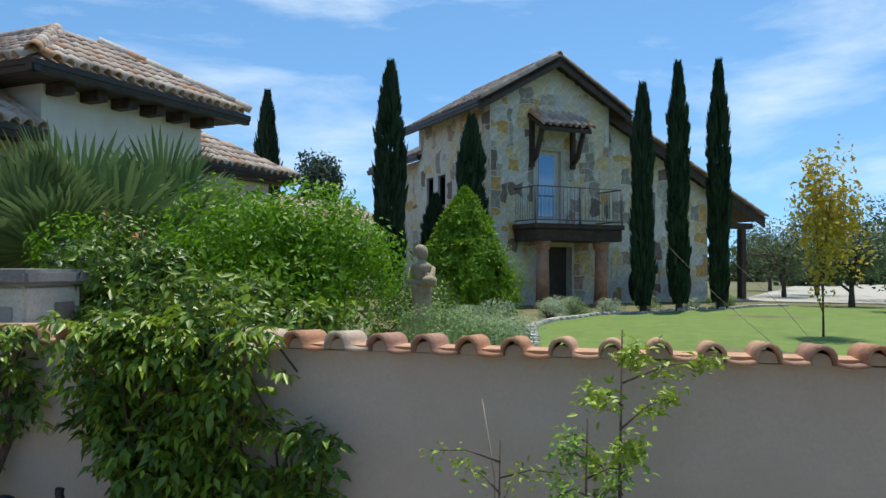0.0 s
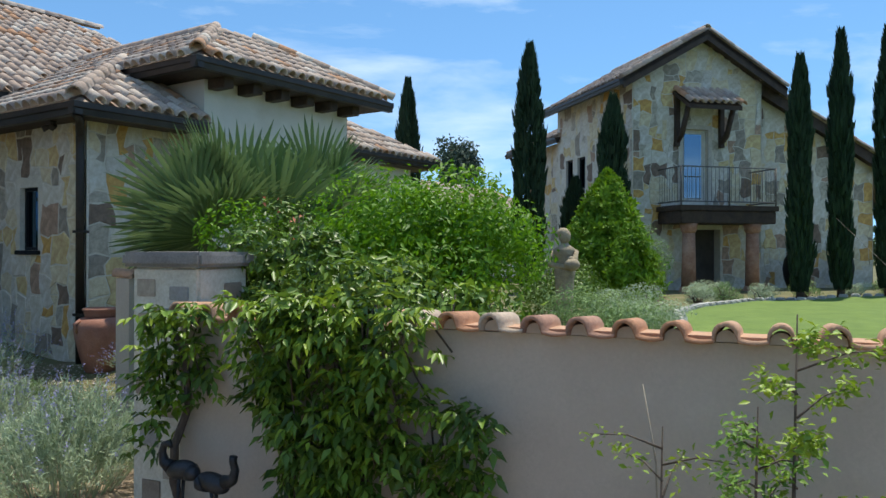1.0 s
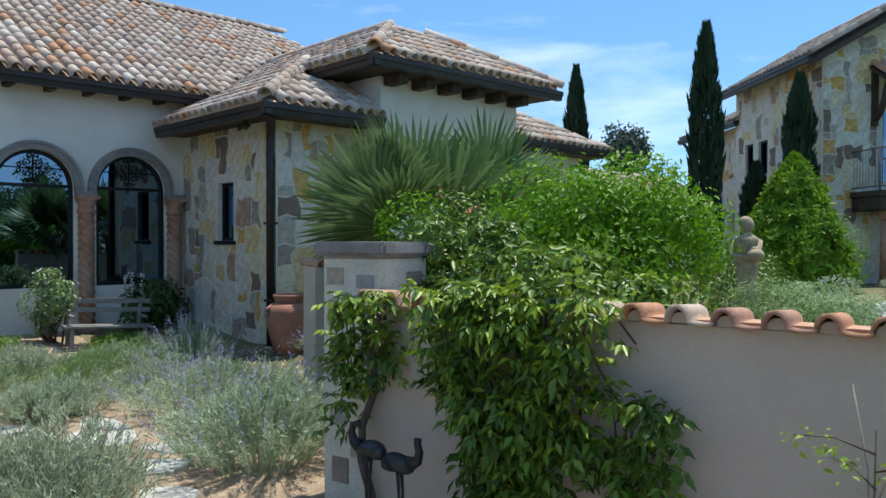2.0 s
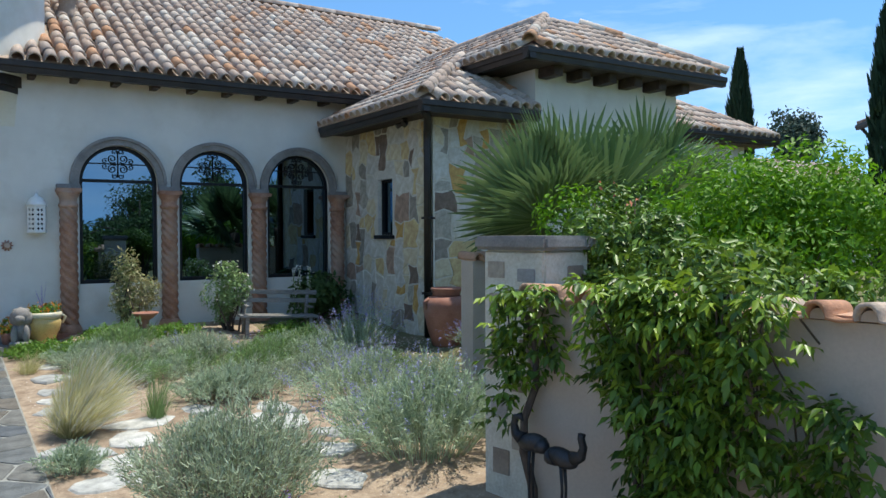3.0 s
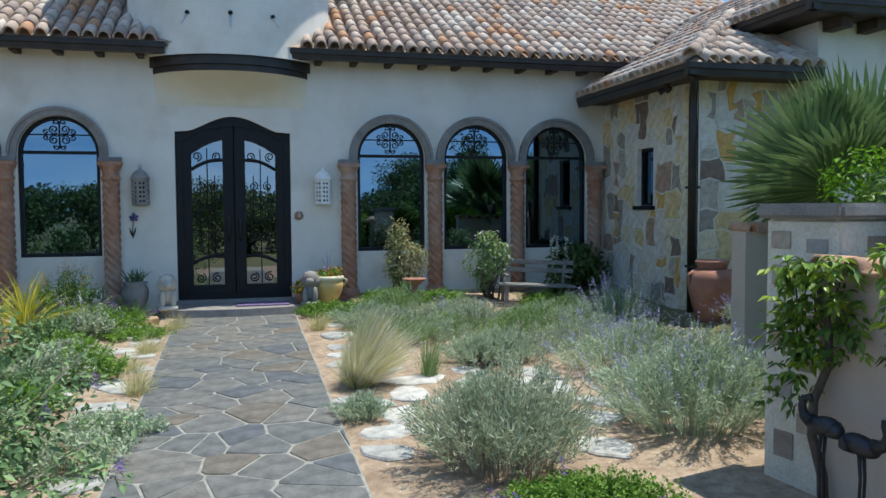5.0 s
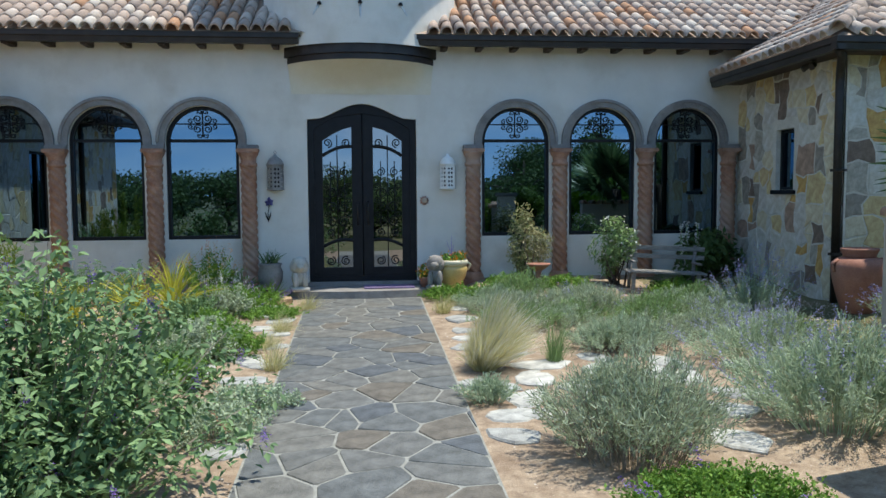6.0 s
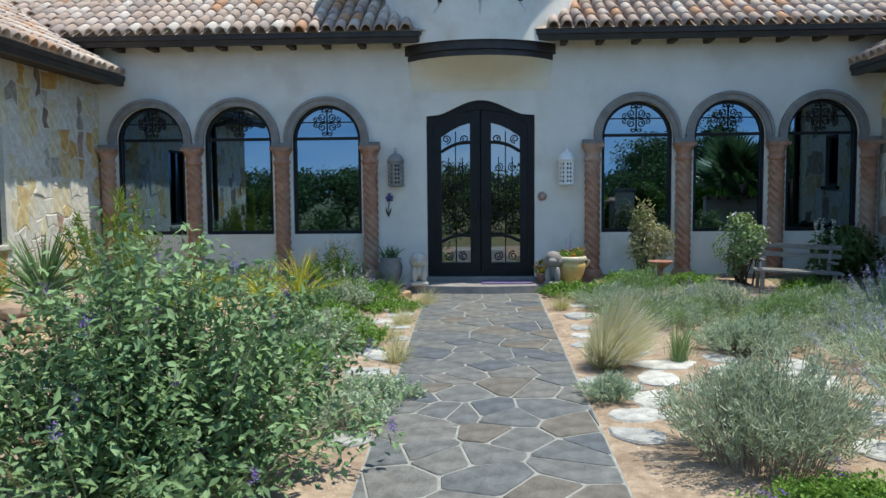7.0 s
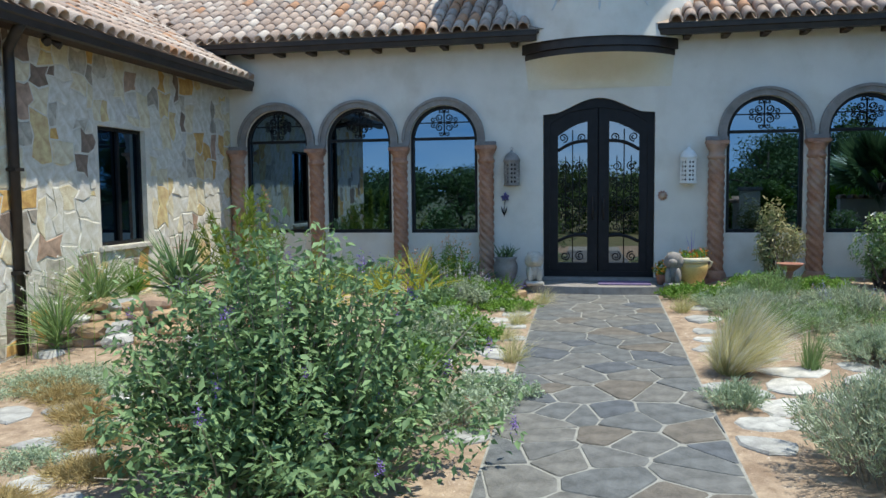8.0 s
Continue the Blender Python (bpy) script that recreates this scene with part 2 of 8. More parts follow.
L_GREEN = leafy("low green leaf", (0.084, 0.196, 0.028), (0.238, 0.392, 0.070), 0.6, 0.35)
L_YELLOW = leafy("yellow green blade", (0.34, 0.40, 0.06), (0.66, 0.58, 0.09), 0.6, 0.35)
L_AUTUMN = leafy("yellow tree leaf", (0.36, 0.3, 0.04), (0.6, 0.46, 0.07), 0.6, 0.35)
L_OAK = leafy("oak leaf", (0.04, 0.08, 0.022), (0.12, 0.19, 0.055), 0.6, 0.2)
# oak leaf lightened for the far oaks: distance haze put into the colour
L_OAKHAZE = leafy("hazed oak leaf", (0.07, 0.11, 0.05), (0.17, 0.22, 0.11), 0.6, 0.25)
L_OAKFAR = leafy("far woods leaf", (0.058, 0.098, 0.046), (0.130, 0.182, 0.091), 0.8, 0.2)
L_NANDINA = leafy("nandina leaf", (0.12, 0.20, 0.06), (0.46, 0.40, 0.21), 0.5, 0.3)
F_PURPLE = leafy("purple flower", (0.16, 0.08, 0.36), (0.32, 0.22, 0.58), 0.7, 0.3)
F_BLUE = leafy("lavender blue flower", (0.22, 0.22, 0.46), (0.42, 0.42, 0.66), 0.7, 0.3)
F_ORANGE = leafy("orange flower", (0.60, 0.20, 0.03), (0.75, 0.36, 0.05), 0.6, 0.3)
F_RED = leafy("coral flower", (0.55, 0.10, 0.06), (0.70, 0.25, 0.15), 0.6, 0.3)
RAILIRON = surface("grey iron", (0.10, 0.09, 0.085), (0.18, 0.17, 0.16), 8.0, 0.5, 0.1)
F_WHITE = leafy("white flower", (0.66, 0.64, 0.58), (0.80, 0.79, 0.74), 0.6, 0.3)

# ---- builders ----
rng = np.random.default_rng(11)


MASSES = {"stem_tangle", "stalk_group", "blade_tuft", "petal_mass", "bloom_mass", "flower_mass", "flower_haze", "flower_head_mass", "dead_blade_skirt", "succulent_rosette", "branch_frame"}


def part(name, bm, material, parent=None, label=""):
    """Links a bmesh (or a mesh) as one mesh object, under a thing or a part."""
    if isinstance(bm, bpy.types.Mesh):
        me = bm
    else:
        bmesh.ops.recalc_face_normals(bm, faces=bm.faces)
        me = bpy.data.meshes.new(name)
        bm.to_mesh(me)
        bm.free()
    if material and not me.materials:
        me.materials.append(material)
    ob = new(name, me)
    if name in MASSES:
        tagged(ob, kind="stuff")
    if parent:
        ob.parent = parent
    if label:
        tagged(ob, label)
    return ob


def thing(name, label, category, at=(0, 0, 0), group="", kind=""):
    ob = new(name)
    ob.location = at
    ob.empty_display_size = 0.1
    return tagged(ob, label, category, group, kind)


def bm_box(x0, x1, y0, y1, z0, z1, bevel=0.0, bm=None, m=None):
    bm = bm or bmesh.new()
    vs = [bm.verts.new((x, y, z)) for z in (z0, z1) for x, y in ((x0, y0), (x1, y0), (x1, y1), (x0, y1))]
    fs = [bm.faces.new([vs[i] for i in q]) for q in ((3, 2, 1, 0), (4, 5, 6, 7), (0, 1, 5, 4), (1, 2, 6, 5), (2, 3, 7, 6), (3, 0, 4, 7))]
    if bevel:
        es = {e for f in fs for e in f.edges}
        vs = bmesh.ops.bevel(bm, geom=list(es), offset=bevel, segments=2, affect="EDGES", clamp_overlap=True)["verts"]
    if m is not None:
        bmesh.ops.transform(bm, matrix=m, verts=bm.verts if not bevel else list({v for v in bm.verts}))
    return bm


def bm_lathe(profile, seg=24, at=(0, 0, 0), bm=None, square=False):
    bm = bm or bmesh.new()
    rings = []
    for r, z in profile:
        rings.append([bm.verts.new((at[0] + r * math.cos(2 * math.pi * i / seg), at[1] + r * math.sin(2 * math.pi * i / seg), at[2] + z)) for i in range(seg)])
    for a, b in zip(rings, rings[1:]):
        for i in range(seg):
            f = bm.faces.new((a[i], a[(i + 1) % seg], b[(i + 1) % seg], b[i]))
            f.smooth = True
    bm.faces.new(rings[0][::-1])
    bm.faces.new(rings[-1])
    return bm


def bm_tube(points, radius, seg=6, bm=None):
    """A tube along points; radius is a number or one per point."""
    bm = bm or bmesh.new()
    pts = [Vector(p) for p in points]
    rad = radius if isinstance(radius, (list, tuple)) else [radius] * len(pts)
    rings = []
    side = None
    for i, p in enumerate(pts):
        d = (pts[min(i + 1, len(pts) - 1)] - pts[max(i - 1, 0)]).normalized()
        if side is None:
            side = d.orthogonal().normalized()
        side = (side - d * side.dot(d)).normalized()
        up = d.cross(side)
        rings.append([bm.verts.new(p + rad[i] * (side * math.cos(2 * math.pi * k / seg) + up * math.sin(2 * math.pi * k / seg))) for k in range(seg)])
    for a, b in zip(rings, rings[1:]):
        for i in range(seg):
            f = bm.faces.new((a[i], a[(i + 1) % seg], b[(i + 1) % seg], b[i]))
            f.smooth = True
    bm.faces.new(rings[0][::-1])
    bm.faces.new(rings[-1])
    return bm


def bm_prism(loop, axis, depth, bm=None):
    """Extrudes a closed outline (list of 3D points) along axis*depth."""
    bm = bm or bmesh.new()
    d = Vector(axis) * depth
    a = [bm.verts.new(p) for p in loop]
    b = [bm.verts.new(Vector(p) + d) for p in loop]
    n = len(a)
    bm.faces.new(a)
    bm.faces.new(b[::-1])
    for i in range(n):
        bm.faces.new((a[i], b[i], b[(i + 1) % n], a[(i + 1) % n]))
    return bm


def bm_wall(outer, holes, place, thick, axis):
    """A wall with openings: outlines in (u, v), placed by place(u, v) -> point, with thickness along axis."""
    bm = bmesh.new()
    d = Vector(axis) * thick
    edges, loops = [], []
    for lp in [outer] + holes:
        vs = [bm.verts.new(place(u, v)) for u, v in lp]
        loops.append(vs)
        for i in range(len(vs)):
            edges.append(bm.edges.new((vs[i], vs[(i + 1) % len(vs)])))
    got = bmesh.ops.triangle_fill(bm, edges=edges, use_beauty=True)
    faces = [g for g in got["geom"] if isinstance(g, bmesh.types.BMFace)]
    back = {}
    for vs in loops:
        for v in vs:
            back[v] = bm.verts.new(v.co + d)
    for f in faces:
        bm.faces.new([back[v] for v in reversed(f.verts)])
    for vs in loops:
        n = len(vs)
        for i in range(n):
            bm.faces.new((vs[i], vs[(i + 1) % n], back[vs[(i + 1) % n]], back[vs[i]]))
    return bm


def arch_outline(cx, half, z0, spring, rise=None, n=20):
    """Outline of a round-headed opening in (u, v)."""
    rise = rise or half
    pts = [(cx - half, z0), (cx + half, z0)]
    pts += [(cx + half * math.cos(math.pi * i / n), spring + rise * math.sin(math.pi * i / n)) for i in range(n + 1)]
    return pts


def raw_mesh(name, verts, faces, material, smooth=False):
    """Mesh from numpy arrays: verts (n, 3), faces (m, k)."""
    me = bpy.data.meshes.new(name)
    verts, faces = np.asarray(verts, dtype=np.float32), np.asarray(faces, dtype=np.int32)
    k = faces.shape[1]
    me.vertices.add(len(verts))
    me.vertices.foreach_set("co", verts.ravel())
    me.loops.add(faces.size)
    me.loops.foreach_set("vertex_index", faces.ravel())
    me.polygons.add(len(faces))
    me.polygons.foreach_set("loop_start", np.arange(0, faces.size, k, dtype=np.int32))
    if smooth:
        me.polygons.foreach_set("use_smooth", np.ones(len(faces), dtype=bool))
    me.update(calc_edges=True)
    me.materials.append(material)
    return me


def unit(a):
    return a / np.maximum(np.linalg.norm(a, axis=1, keepdims=True), 1e-9)


def leaf_mesh(name, c, length, width, material, out=None, droop=0.0, scatter=0.8, fold=0.25):
    """Many folded leaves at the points c; out: the way each one faces on the whole."""
    n = len(c)
    out = np.tile((0.0, 0.0, 1.0), (n, 1)) if out is None else out
    normal = unit(out + rng.normal(0, scatter, (n, 3)))
    along = unit(np.cross(normal, rng.normal(0, 1, (n, 3))))
    along[:, 2] -= droop
    along = unit(along)
    side = unit(np.cross(normal, along))
    normal = np.cross(along, side)
    ln = (length * rng.uniform(0.6, 1.25, n))[:, None]
    wd = ln * width / length * 0.5
    mid = c + along * ln * 0.45
    v = np.stack([c, mid - side * wd + normal * wd * fold * 2, c + along * ln, mid + side * wd + normal * wd * fold * 2], axis=1).reshape(-1, 3)
    i = np.arange(n)[:, None] * 4
    f = np.concatenate([i + (0, 1, 2), i + (0, 2, 3)], axis=0)
    return raw_mesh(name, v, f, material)


def blade_mesh(name, base, tip, width, material, bend=0.3, seg=4, taper=0.9):
    """Curved tapering blades from base points to tip points."""
    n = len(base)
    d = tip - base
    ln = np.linalg.norm(d, axis=1, keepdims=True)
    side = unit(np.cross(d, rng.normal(0, 1, (n, 3))))
    sag = np.zeros((n, 3))
    flat = d.copy()
    flat[:, 2] = 0
    sag = -flat * bend
    sag[:, 2] += ln[:, 0] * bend * 0.35
    rows = []
    for k in range(seg + 1):
        s = k / seg
        p = base + d * s + sag * (4 * s * (1 - s)) * 0.5
        w = width * (1 - taper * s ** 1.4) * 0.5
        rows += [p - side * w, p + side * w]
    v = np.stack(rows, axis=1).reshape(-1, 3)
    m = 2 * (seg + 1)
    i = np.arange(n)[:, None] * m
    f = np.concatenate([i + (2 * k, 2 * k + 1, 2 * k + 3, 2 * k + 2) for k in range(seg)], axis=0)
    return raw_mesh(name, v, f, material)


def blob_points(n, centre, radii, lumps=9, seed=0, shell=0.55, low=-1.0):
    """Points in an uneven, lumpy crown: several overlapping balls inside the radii, denser at their skins; with outward directions."""
    r = np.random.default_rng(seed)
    u = unit(r.normal(0, 1, (lumps, 3)))
    u[:, 2] = np.maximum(u[:, 2], low)
    ctr = u * r.uniform(0.25, 0.72, (lumps, 1))
    rad = r.uniform(0.28, 0.52, lumps)
    pick = r.integers(0, lumps, n)
    d = unit(r.normal(0, 1, (n, 3)))
    p = ctr[pick] + d * (rad[pick] * r.uniform(shell, 1.0, n) ** 0.6)[:, None]
    p += r.normal(0, 0.03, (n, 3))
    keep = p[:, 2] > low
    p, d = p[keep], d[keep]
    return np.asarray(centre) + p * np.asarray(radii), unit(d + p * 0.8)


def voronoi(points, bounds):
    """Cells of points in a rectangle, each clipped by its neighbours; lists of (u, v)."""
    u0, v0, u1, v1 = bounds
    pts = np.asarray(points)
    cells = []
    for i, p in enumerate(pts):
        poly = [(u0, v0), (u1, v0), (u1, v1), (u0, v1)]
        dist = np.hypot(*(pts - p).T)
        for j in np.argsort(dist)[1:22]:
            q = pts[j]
            mx, my, nx, ny = (p[0] + q[0]) / 2, (p[1] + q[1]) / 2, q[0] - p[0], q[1] - p[1]
            res = []
            for a, b in zip(poly, poly[1:] + poly[:1]):
                da, db = (a[0] - mx) * nx + (a[1] - my) * ny, (b[0] - mx) * nx + (b[1] - my) * ny
                if da <= 0:
                    res.append(a)
                if (da < 0) != (db < 0) and da != db:
                    s = da / (da - db)
                    res.append((a[0] + (b[0] - a[0]) * s, a[1] + (b[1] - a[1]) * s))
            poly = res
            if len(poly) < 3:
                break
        if len(poly) >= 3:
            cells.append(poly)
    return cells


def shrink(poly, gap, cut=0.16):
    """The outline moved inwards by about gap, with clipped corners."""
    c = np.mean(poly, axis=0)
    res = []
    for a, b in zip(poly, poly[1:] + poly[:1]):
        a, b = np.array(a), np.array(b)
        if np.hypot(*(b - a)) < gap * 0.7:
            continue
        for s in (cut, 1 - cut):
            p = a + (b - a) * s
            r = np.hypot(*(p - c))
            res.append(p + (c - p) * min(0.7, gap / max(r, 1e-6)))
    return res


def area(poly):
    return 0.5 * abs(sum(a[0] * b[1] - b[0] * a[1] for a, b in zip(poly, poly[1:] + poly[:1])))


def lay_stones(parent, name, material, place, normal, bounds, size, gap, depth, skip=None, seed=1, limit=300, squash=1.0, jitter=0.42, tilt=0.0, cut=0.16, uneven=0.0):
    """Irregular stones side by side on a plane, each an object of its own; those past the limit are joined."""
    r = np.random.default_rng(seed)
    u0, v0, u1, v1 = bounds
    nu, nv = max(1, round((u1 - u0) / size)), max(1, round((v1 - v0) / (size * squash)))
    pts = [(u0 + (i + 0.5 + (0.5 * (j % 2) - 0.25) + r.uniform(-jitter, jitter)) * (u1 - u0) / nu, v0 + (j + 0.5 + r.uniform(-jitter, jitter)) * (v1 - v0) / nv)
           for i in range(nu) for j in range(nv)]
    pts = [p for p in pts if r.random() > 0.12]
    nrm = Vector(normal)
    count = 0
    rest = bmesh.new()
    for poly in voronoi(pts, bounds):
        c = np.mean(poly, axis=0)
        if skip and skip(c[0], c[1], poly):
            continue
        lp = shrink(poly, gap * (1 + uneven * r.uniform(-0.6, 1.2)), cut)
        if len(lp) < 4 or area(lp) < 0.002:
            continue
        h = depth * r.uniform(0.5, 1.2)
        inner = shrink_simple(lp, min(0.012, gap * 0.8))
        o = Vector(place(*c))
        bm = bmesh.new() if count < limit else rest
        lean = (r.uniform(-tilt, tilt), r.uniform(-tilt, tilt))
        a = [bm.verts.new(Vector(place(*p)) - (o if count < limit else Vector())) for p in lp]
        b = [bm.verts.new(Vector(place(*p)) + nrm * (h + (p[0] - c[0]) * lean[0] + (p[1] - c[1]) * lean[1]) - (o if count < limit else Vector())) for p in inner]
        n = len(a)
        for i in range(n):
            bm.faces.new((a[i], a[(i + 1) % n], b[(i + 1) % n], b[i]))
        bm.faces.new(b)
        if count < limit:
            ob = part(name, bm, material, parent)
            ob.location = o
        count += 1
    if count > limit:
        tagged(part(name + "_field", rest, material, parent), kind="stuff")
    else:
        rest.free()


def lay_rubble(parent, material, place, normal, bounds, cell, gap, skip, seed, limit=300):
    """Random squared rubble: blocks of several sizes fitted together on a shaken grid; those past the limit are joined."""
    r = np.random.default_rng(seed)
    u0, v0, u1, v1 = bounds
    nu, nv = int(round((u1 - u0) / cell)), int(round((v1 - v0) / cell))
    du, dv = (u1 - u0) / nu, (v1 - v0) / nv
    jit = r.uniform(-0.38, 0.38, (nu + 1, nv + 1, 2))
    jit[0, :, 0] = jit[-1, :, 0] = jit[:, 0, 1] = jit[:, -1, 1] = 0
    vert = lambda i, j: np.array((u0 + (i + jit[i, j, 0]) * du, v0 + (j + jit[i, j, 1]) * dv))
    free = np.ones((nu, nv), dtype=bool)
    for i in range(nu):
        for j in range(nv):
            q = [(u0 + a * du, v0 + b * dv) for a, b in ((i, j), (i + 1, j), (i + 1, j + 1), (i, j + 1))]
            if skip(q[0][0] + du / 2, q[0][1] + dv / 2, q):
                free[i, j] = False
    sizes = ((2, 2), (2, 3), (3, 2), (1, 2), (2, 1), (3, 3), (2, 4), (1, 1), (4, 2), (1, 3))
    odds = np.array((22, 16, 16, 9, 9, 7, 6, 5, 6, 4)) / 100
    nrm = Vector(normal)
    rest = bmesh.new()
    count = 0
    for j in range(nv):
        for i in range(nu):
            if not free[i, j]:
                continue
            w, h = sizes[r.choice(len(sizes), p=odds)]
            w, h = min(w, nu - i), min(h, nv - j)
            while w > 1 and not free[i:i + w, j].all():
                w -= 1
            while h > 1 and not free[i:i + w, j:j + h].all():
                h -= 1
            free[i:i + w, j:j + h] = False
            ring = [(i + k, j) for k in range(w)] + [(i + w, j + k) for k in range(h)] + [(i + w - k, j + h) for k in range(w)] + [(i, j + h - k) for k in range(h)]
            lp = [vert(*q) for q in ring]
            c = np.mean(lp, axis=0)
            lp = shrink_simple(lp, gap)
            top = shrink_simple(lp, 0.018)
            single = count < limit
            bm = bmesh.new() if single else rest
            o = Vector(place(*c))
            base = o if single else Vector()
            d = 0.003 + 0.010 * r.uniform(0, 1) ** 2
            lean = r.normal(0, 0.02, 2)
            a = [bm.verts.new(Vector(place(*p)) - nrm * 0.004 - base) for p in lp]
            b = [bm.verts.new(Vector(place(*p)) + nrm * max(0.002, d + (p - c) @ lean) - base) for p in top]
            n = len(a)
            for k in range(n):
                bm.faces.new((a[k], a[(k + 1) % n], b[(k + 1) % n], b[k]))
            bm.faces.new(b)
            if single:
                part("stone", bm, material, parent).location = o
            count += 1
    if count > limit:
        tagged(part("stone_field", rest, material, parent), kind="stuff")
    else:
        rest.free()


def shrink_simple(poly, gap):
    c = np.mean(poly, axis=0)
    return [p + (c - p) * min(0.6, gap / max(np.hypot(*(p - c)), 1e-6)) for p in poly]


def bm_tile(width, length, thick=0.016, arch=0.55, seg=7):
    """One tapered barrel tile along +y, open side down."""
    bm = bmesh.new()
    rows = []
    for y, w in ((0, width), (length, width * 0.84)):
        for off in (0.0, thick):
            rows.append([bm.verts.new(((w / 2 - off) * math.cos(math.pi * (1 - i / seg)), y, (w * arch - off) * math.sin(math.pi * i / seg))) for i in range(seg + 1)])
    o0, i0, o1, i1 = rows
    for i in range(seg):
        for q in ((o0[i], o0[i + 1], o1[i + 1], o1[i]), (i0[i + 1], i0[i], i1[i], i1[i + 1]), (o0[i + 1], o0[i], i0[i], i0[i + 1])):
            f = bm.faces.new(q)
            f.smooth = True
    return bm


TILE_ME = bpy.data.meshes.new("tile")
_b = bm_tile(0.205, 0.45, 0.024)
bmesh.ops.recalc_face_normals(_b, faces=_b.faces)
_b.to_mesh(TILE_ME)
_b.free()
TILE_ME.materials.append(TILE)
_tv = np.array([v.co for v in TILE_ME.vertices])
_tf = np.array([p.vertices for p in TILE_ME.polygons])


def tile_slope(parent, origin, along, up, length, slope, inside, pitch=0.222, course=0.36, limit=300, seed=3, first=None, scale=1.0):
    """Courses of barrel tiles on a roof plane, with the pan sheet below; inside(a, s) tells where tiles lie; first(a, s): those kept as objects."""
    r = np.random.default_rng(seed)
    along, up, o = Vector(along).normalized(), Vector(up).normalized(), Vector(origin)
    nrm = along.cross(up).normalized()
    if nrm.z < 0:
        nrm = -nrm
    base = Matrix((along, up, nrm)).transposed()
    vs, fs, singles, k = [], [], 0, 0
    for j in range(int(slope / course) + 1):
        for i in range(int(length / pitch) + 1):
            a, s = (i + 0.5) * pitch, j * course
            if not inside(a, s + course * 0.4):
                continue
            loc = o + along * (a + r.uniform(-0.008, 0.008)) + up * (s + r.uniform(-0.02, 0.02)) + nrm * (0.012 + r.uniform(-0.006, 0.006))
            rot = Matrix.Rotation(r.normal(0, 0.025), 3, "Z") @ Matrix.Rotation(-0.02, 3, "X")
            full = Matrix.Translation(loc) @ (base @ rot).to_4x4()
            if singles < limit and (first is None or first(a, s)):
                ob = new("tile", TILE_ME)
                ob.parent, ob.matrix_basis = parent, full
                singles += 1
            else:
                mm = np.array(full)
                vs.append(_tv @ mm[:3, :3].T + mm[:3, 3])
                fs.append(_tf + k * len(_tv))
                k += 1
    if vs:
        tagged(part("tile_field", raw_mesh("tile_field", np.concatenate(vs), np.concatenate(fs), TILE, True), None, parent), kind="stuff")

# ---- ground ----
def smooth(a, b, x):
    s = min(1.0, max(0.0, (x - a) / (b - a)))
    return s * s * (3 - 2 * s)


def gz(x, y):
    """Height of the ground."""
    court = -0.17 + 0.04 * max(y, -13.0)
    bed = 0.20 * smooth(-2.6, -0.4, y) * smooth(1.3, 2.2, abs(x)) * smooth(9, 7, abs(x))
    east = smooth(4.6, 13.0, x)
    return (court + bed) * (1 - east) + east * 0.45 + 0.025 * math.sin(x * 1.7) * math.sin(y * 1.3) * smooth(1.2, 2.2, abs(x))\
        + 0.17 * math.exp(-((x - 6.6) ** 2 + (y + 3.9) ** 2) / 1.5) + 0.5 * math.exp(-((x + 6.0) ** 2 / 1.1 + (y + 4.3) ** 2 / 1.2)) - 0.035 * (1 - smooth(0.7, 1.1, abs(x))) * (y < -0.9)


def bm_sheet(xs, ys, lift=0.0):
    bm = bmesh.new()
    g = [[bm.verts.new((x, y, gz(x, y) + lift)) for x in xs] for y in ys]
    for r0, r1 in zip(g, g[1:]):
        for i in range(len(xs) - 1):
            f = bm.faces.new((r0[i], r0[i + 1], r1[i + 1], r1[i]))
            f.smooth = True
    return bm


xs = [-2500, -400, -120, -60, -35, -20] + [-12 + 0.5 * i for i in range(70)] + [26, 32, 45, 70, 130, 400, 2500]
ys = [-2500, -400, -120, -60, -35, -24] + [-18 + 0.5 * i for i in range(48)] + [10, 20, 35, 60, 120, 400, 2500]
tagged(part("ground", bm_sheet(xs, ys), MEADOW), "dry meadow ground reaching to the horizon", "ground", kind="structure")

cxs = [-9 + 0.25 * i for i in range(56)]
cys = [-17 + 0.25 * i for i in range(69)]
tagged(part("gravel_bed", bm_sheet(cxs, cys, 0.012), GRAVEL), "tan gravel and bare soil of the courtyard garden", "ground", kind="structure")

lawn = bmesh.new()
lx = [9.0 + 0.6 * i for i in range(28)]
edge = lambda x: float(np.interp(x, (9, 12, 13.9, 15.6, 17.85, 20.33, 22.2, 25.5), (-11.2, -10.26, -9.6, -9.5, -9.85, -11.1, -12.4, -13.9)))
cols = []
for x in lx:
    e = edge(x)
    cols.append([lawn.verts.new((x, e + (-26 - e) * k / 14, gz(x, e) + 0.03)) for k in range(15)])
for a, b in zip(cols, cols[1:]):
    for k in range(14):
        lawn.faces.new((a[k], b[k], b[k + 1], a[k + 1])).smooth = True
tagged(part("lawn", lawn, LAWN), "bright green mown lawn with a curved stone edge", "lawn", kind="structure")

# ---- flagstone walk ----
walk_slab = bmesh.new()
wy = [-0.86 - 0.4 * i for i in range(40)]
wv = [[walk_slab.verts.new((x, y, -0.17 + 0.04 * max(y, -13.0) + dz)) for x, dz in ((-0.92, -0.05), (-0.92, 0.022), (0.94, 0.022), (0.94, -0.05))] for y in wy]
for a, b in zip(wv, wv[1:]):
    for i in range(3):
        walk_slab.faces.new((a[i], a[i + 1], b[i + 1], b[i]))
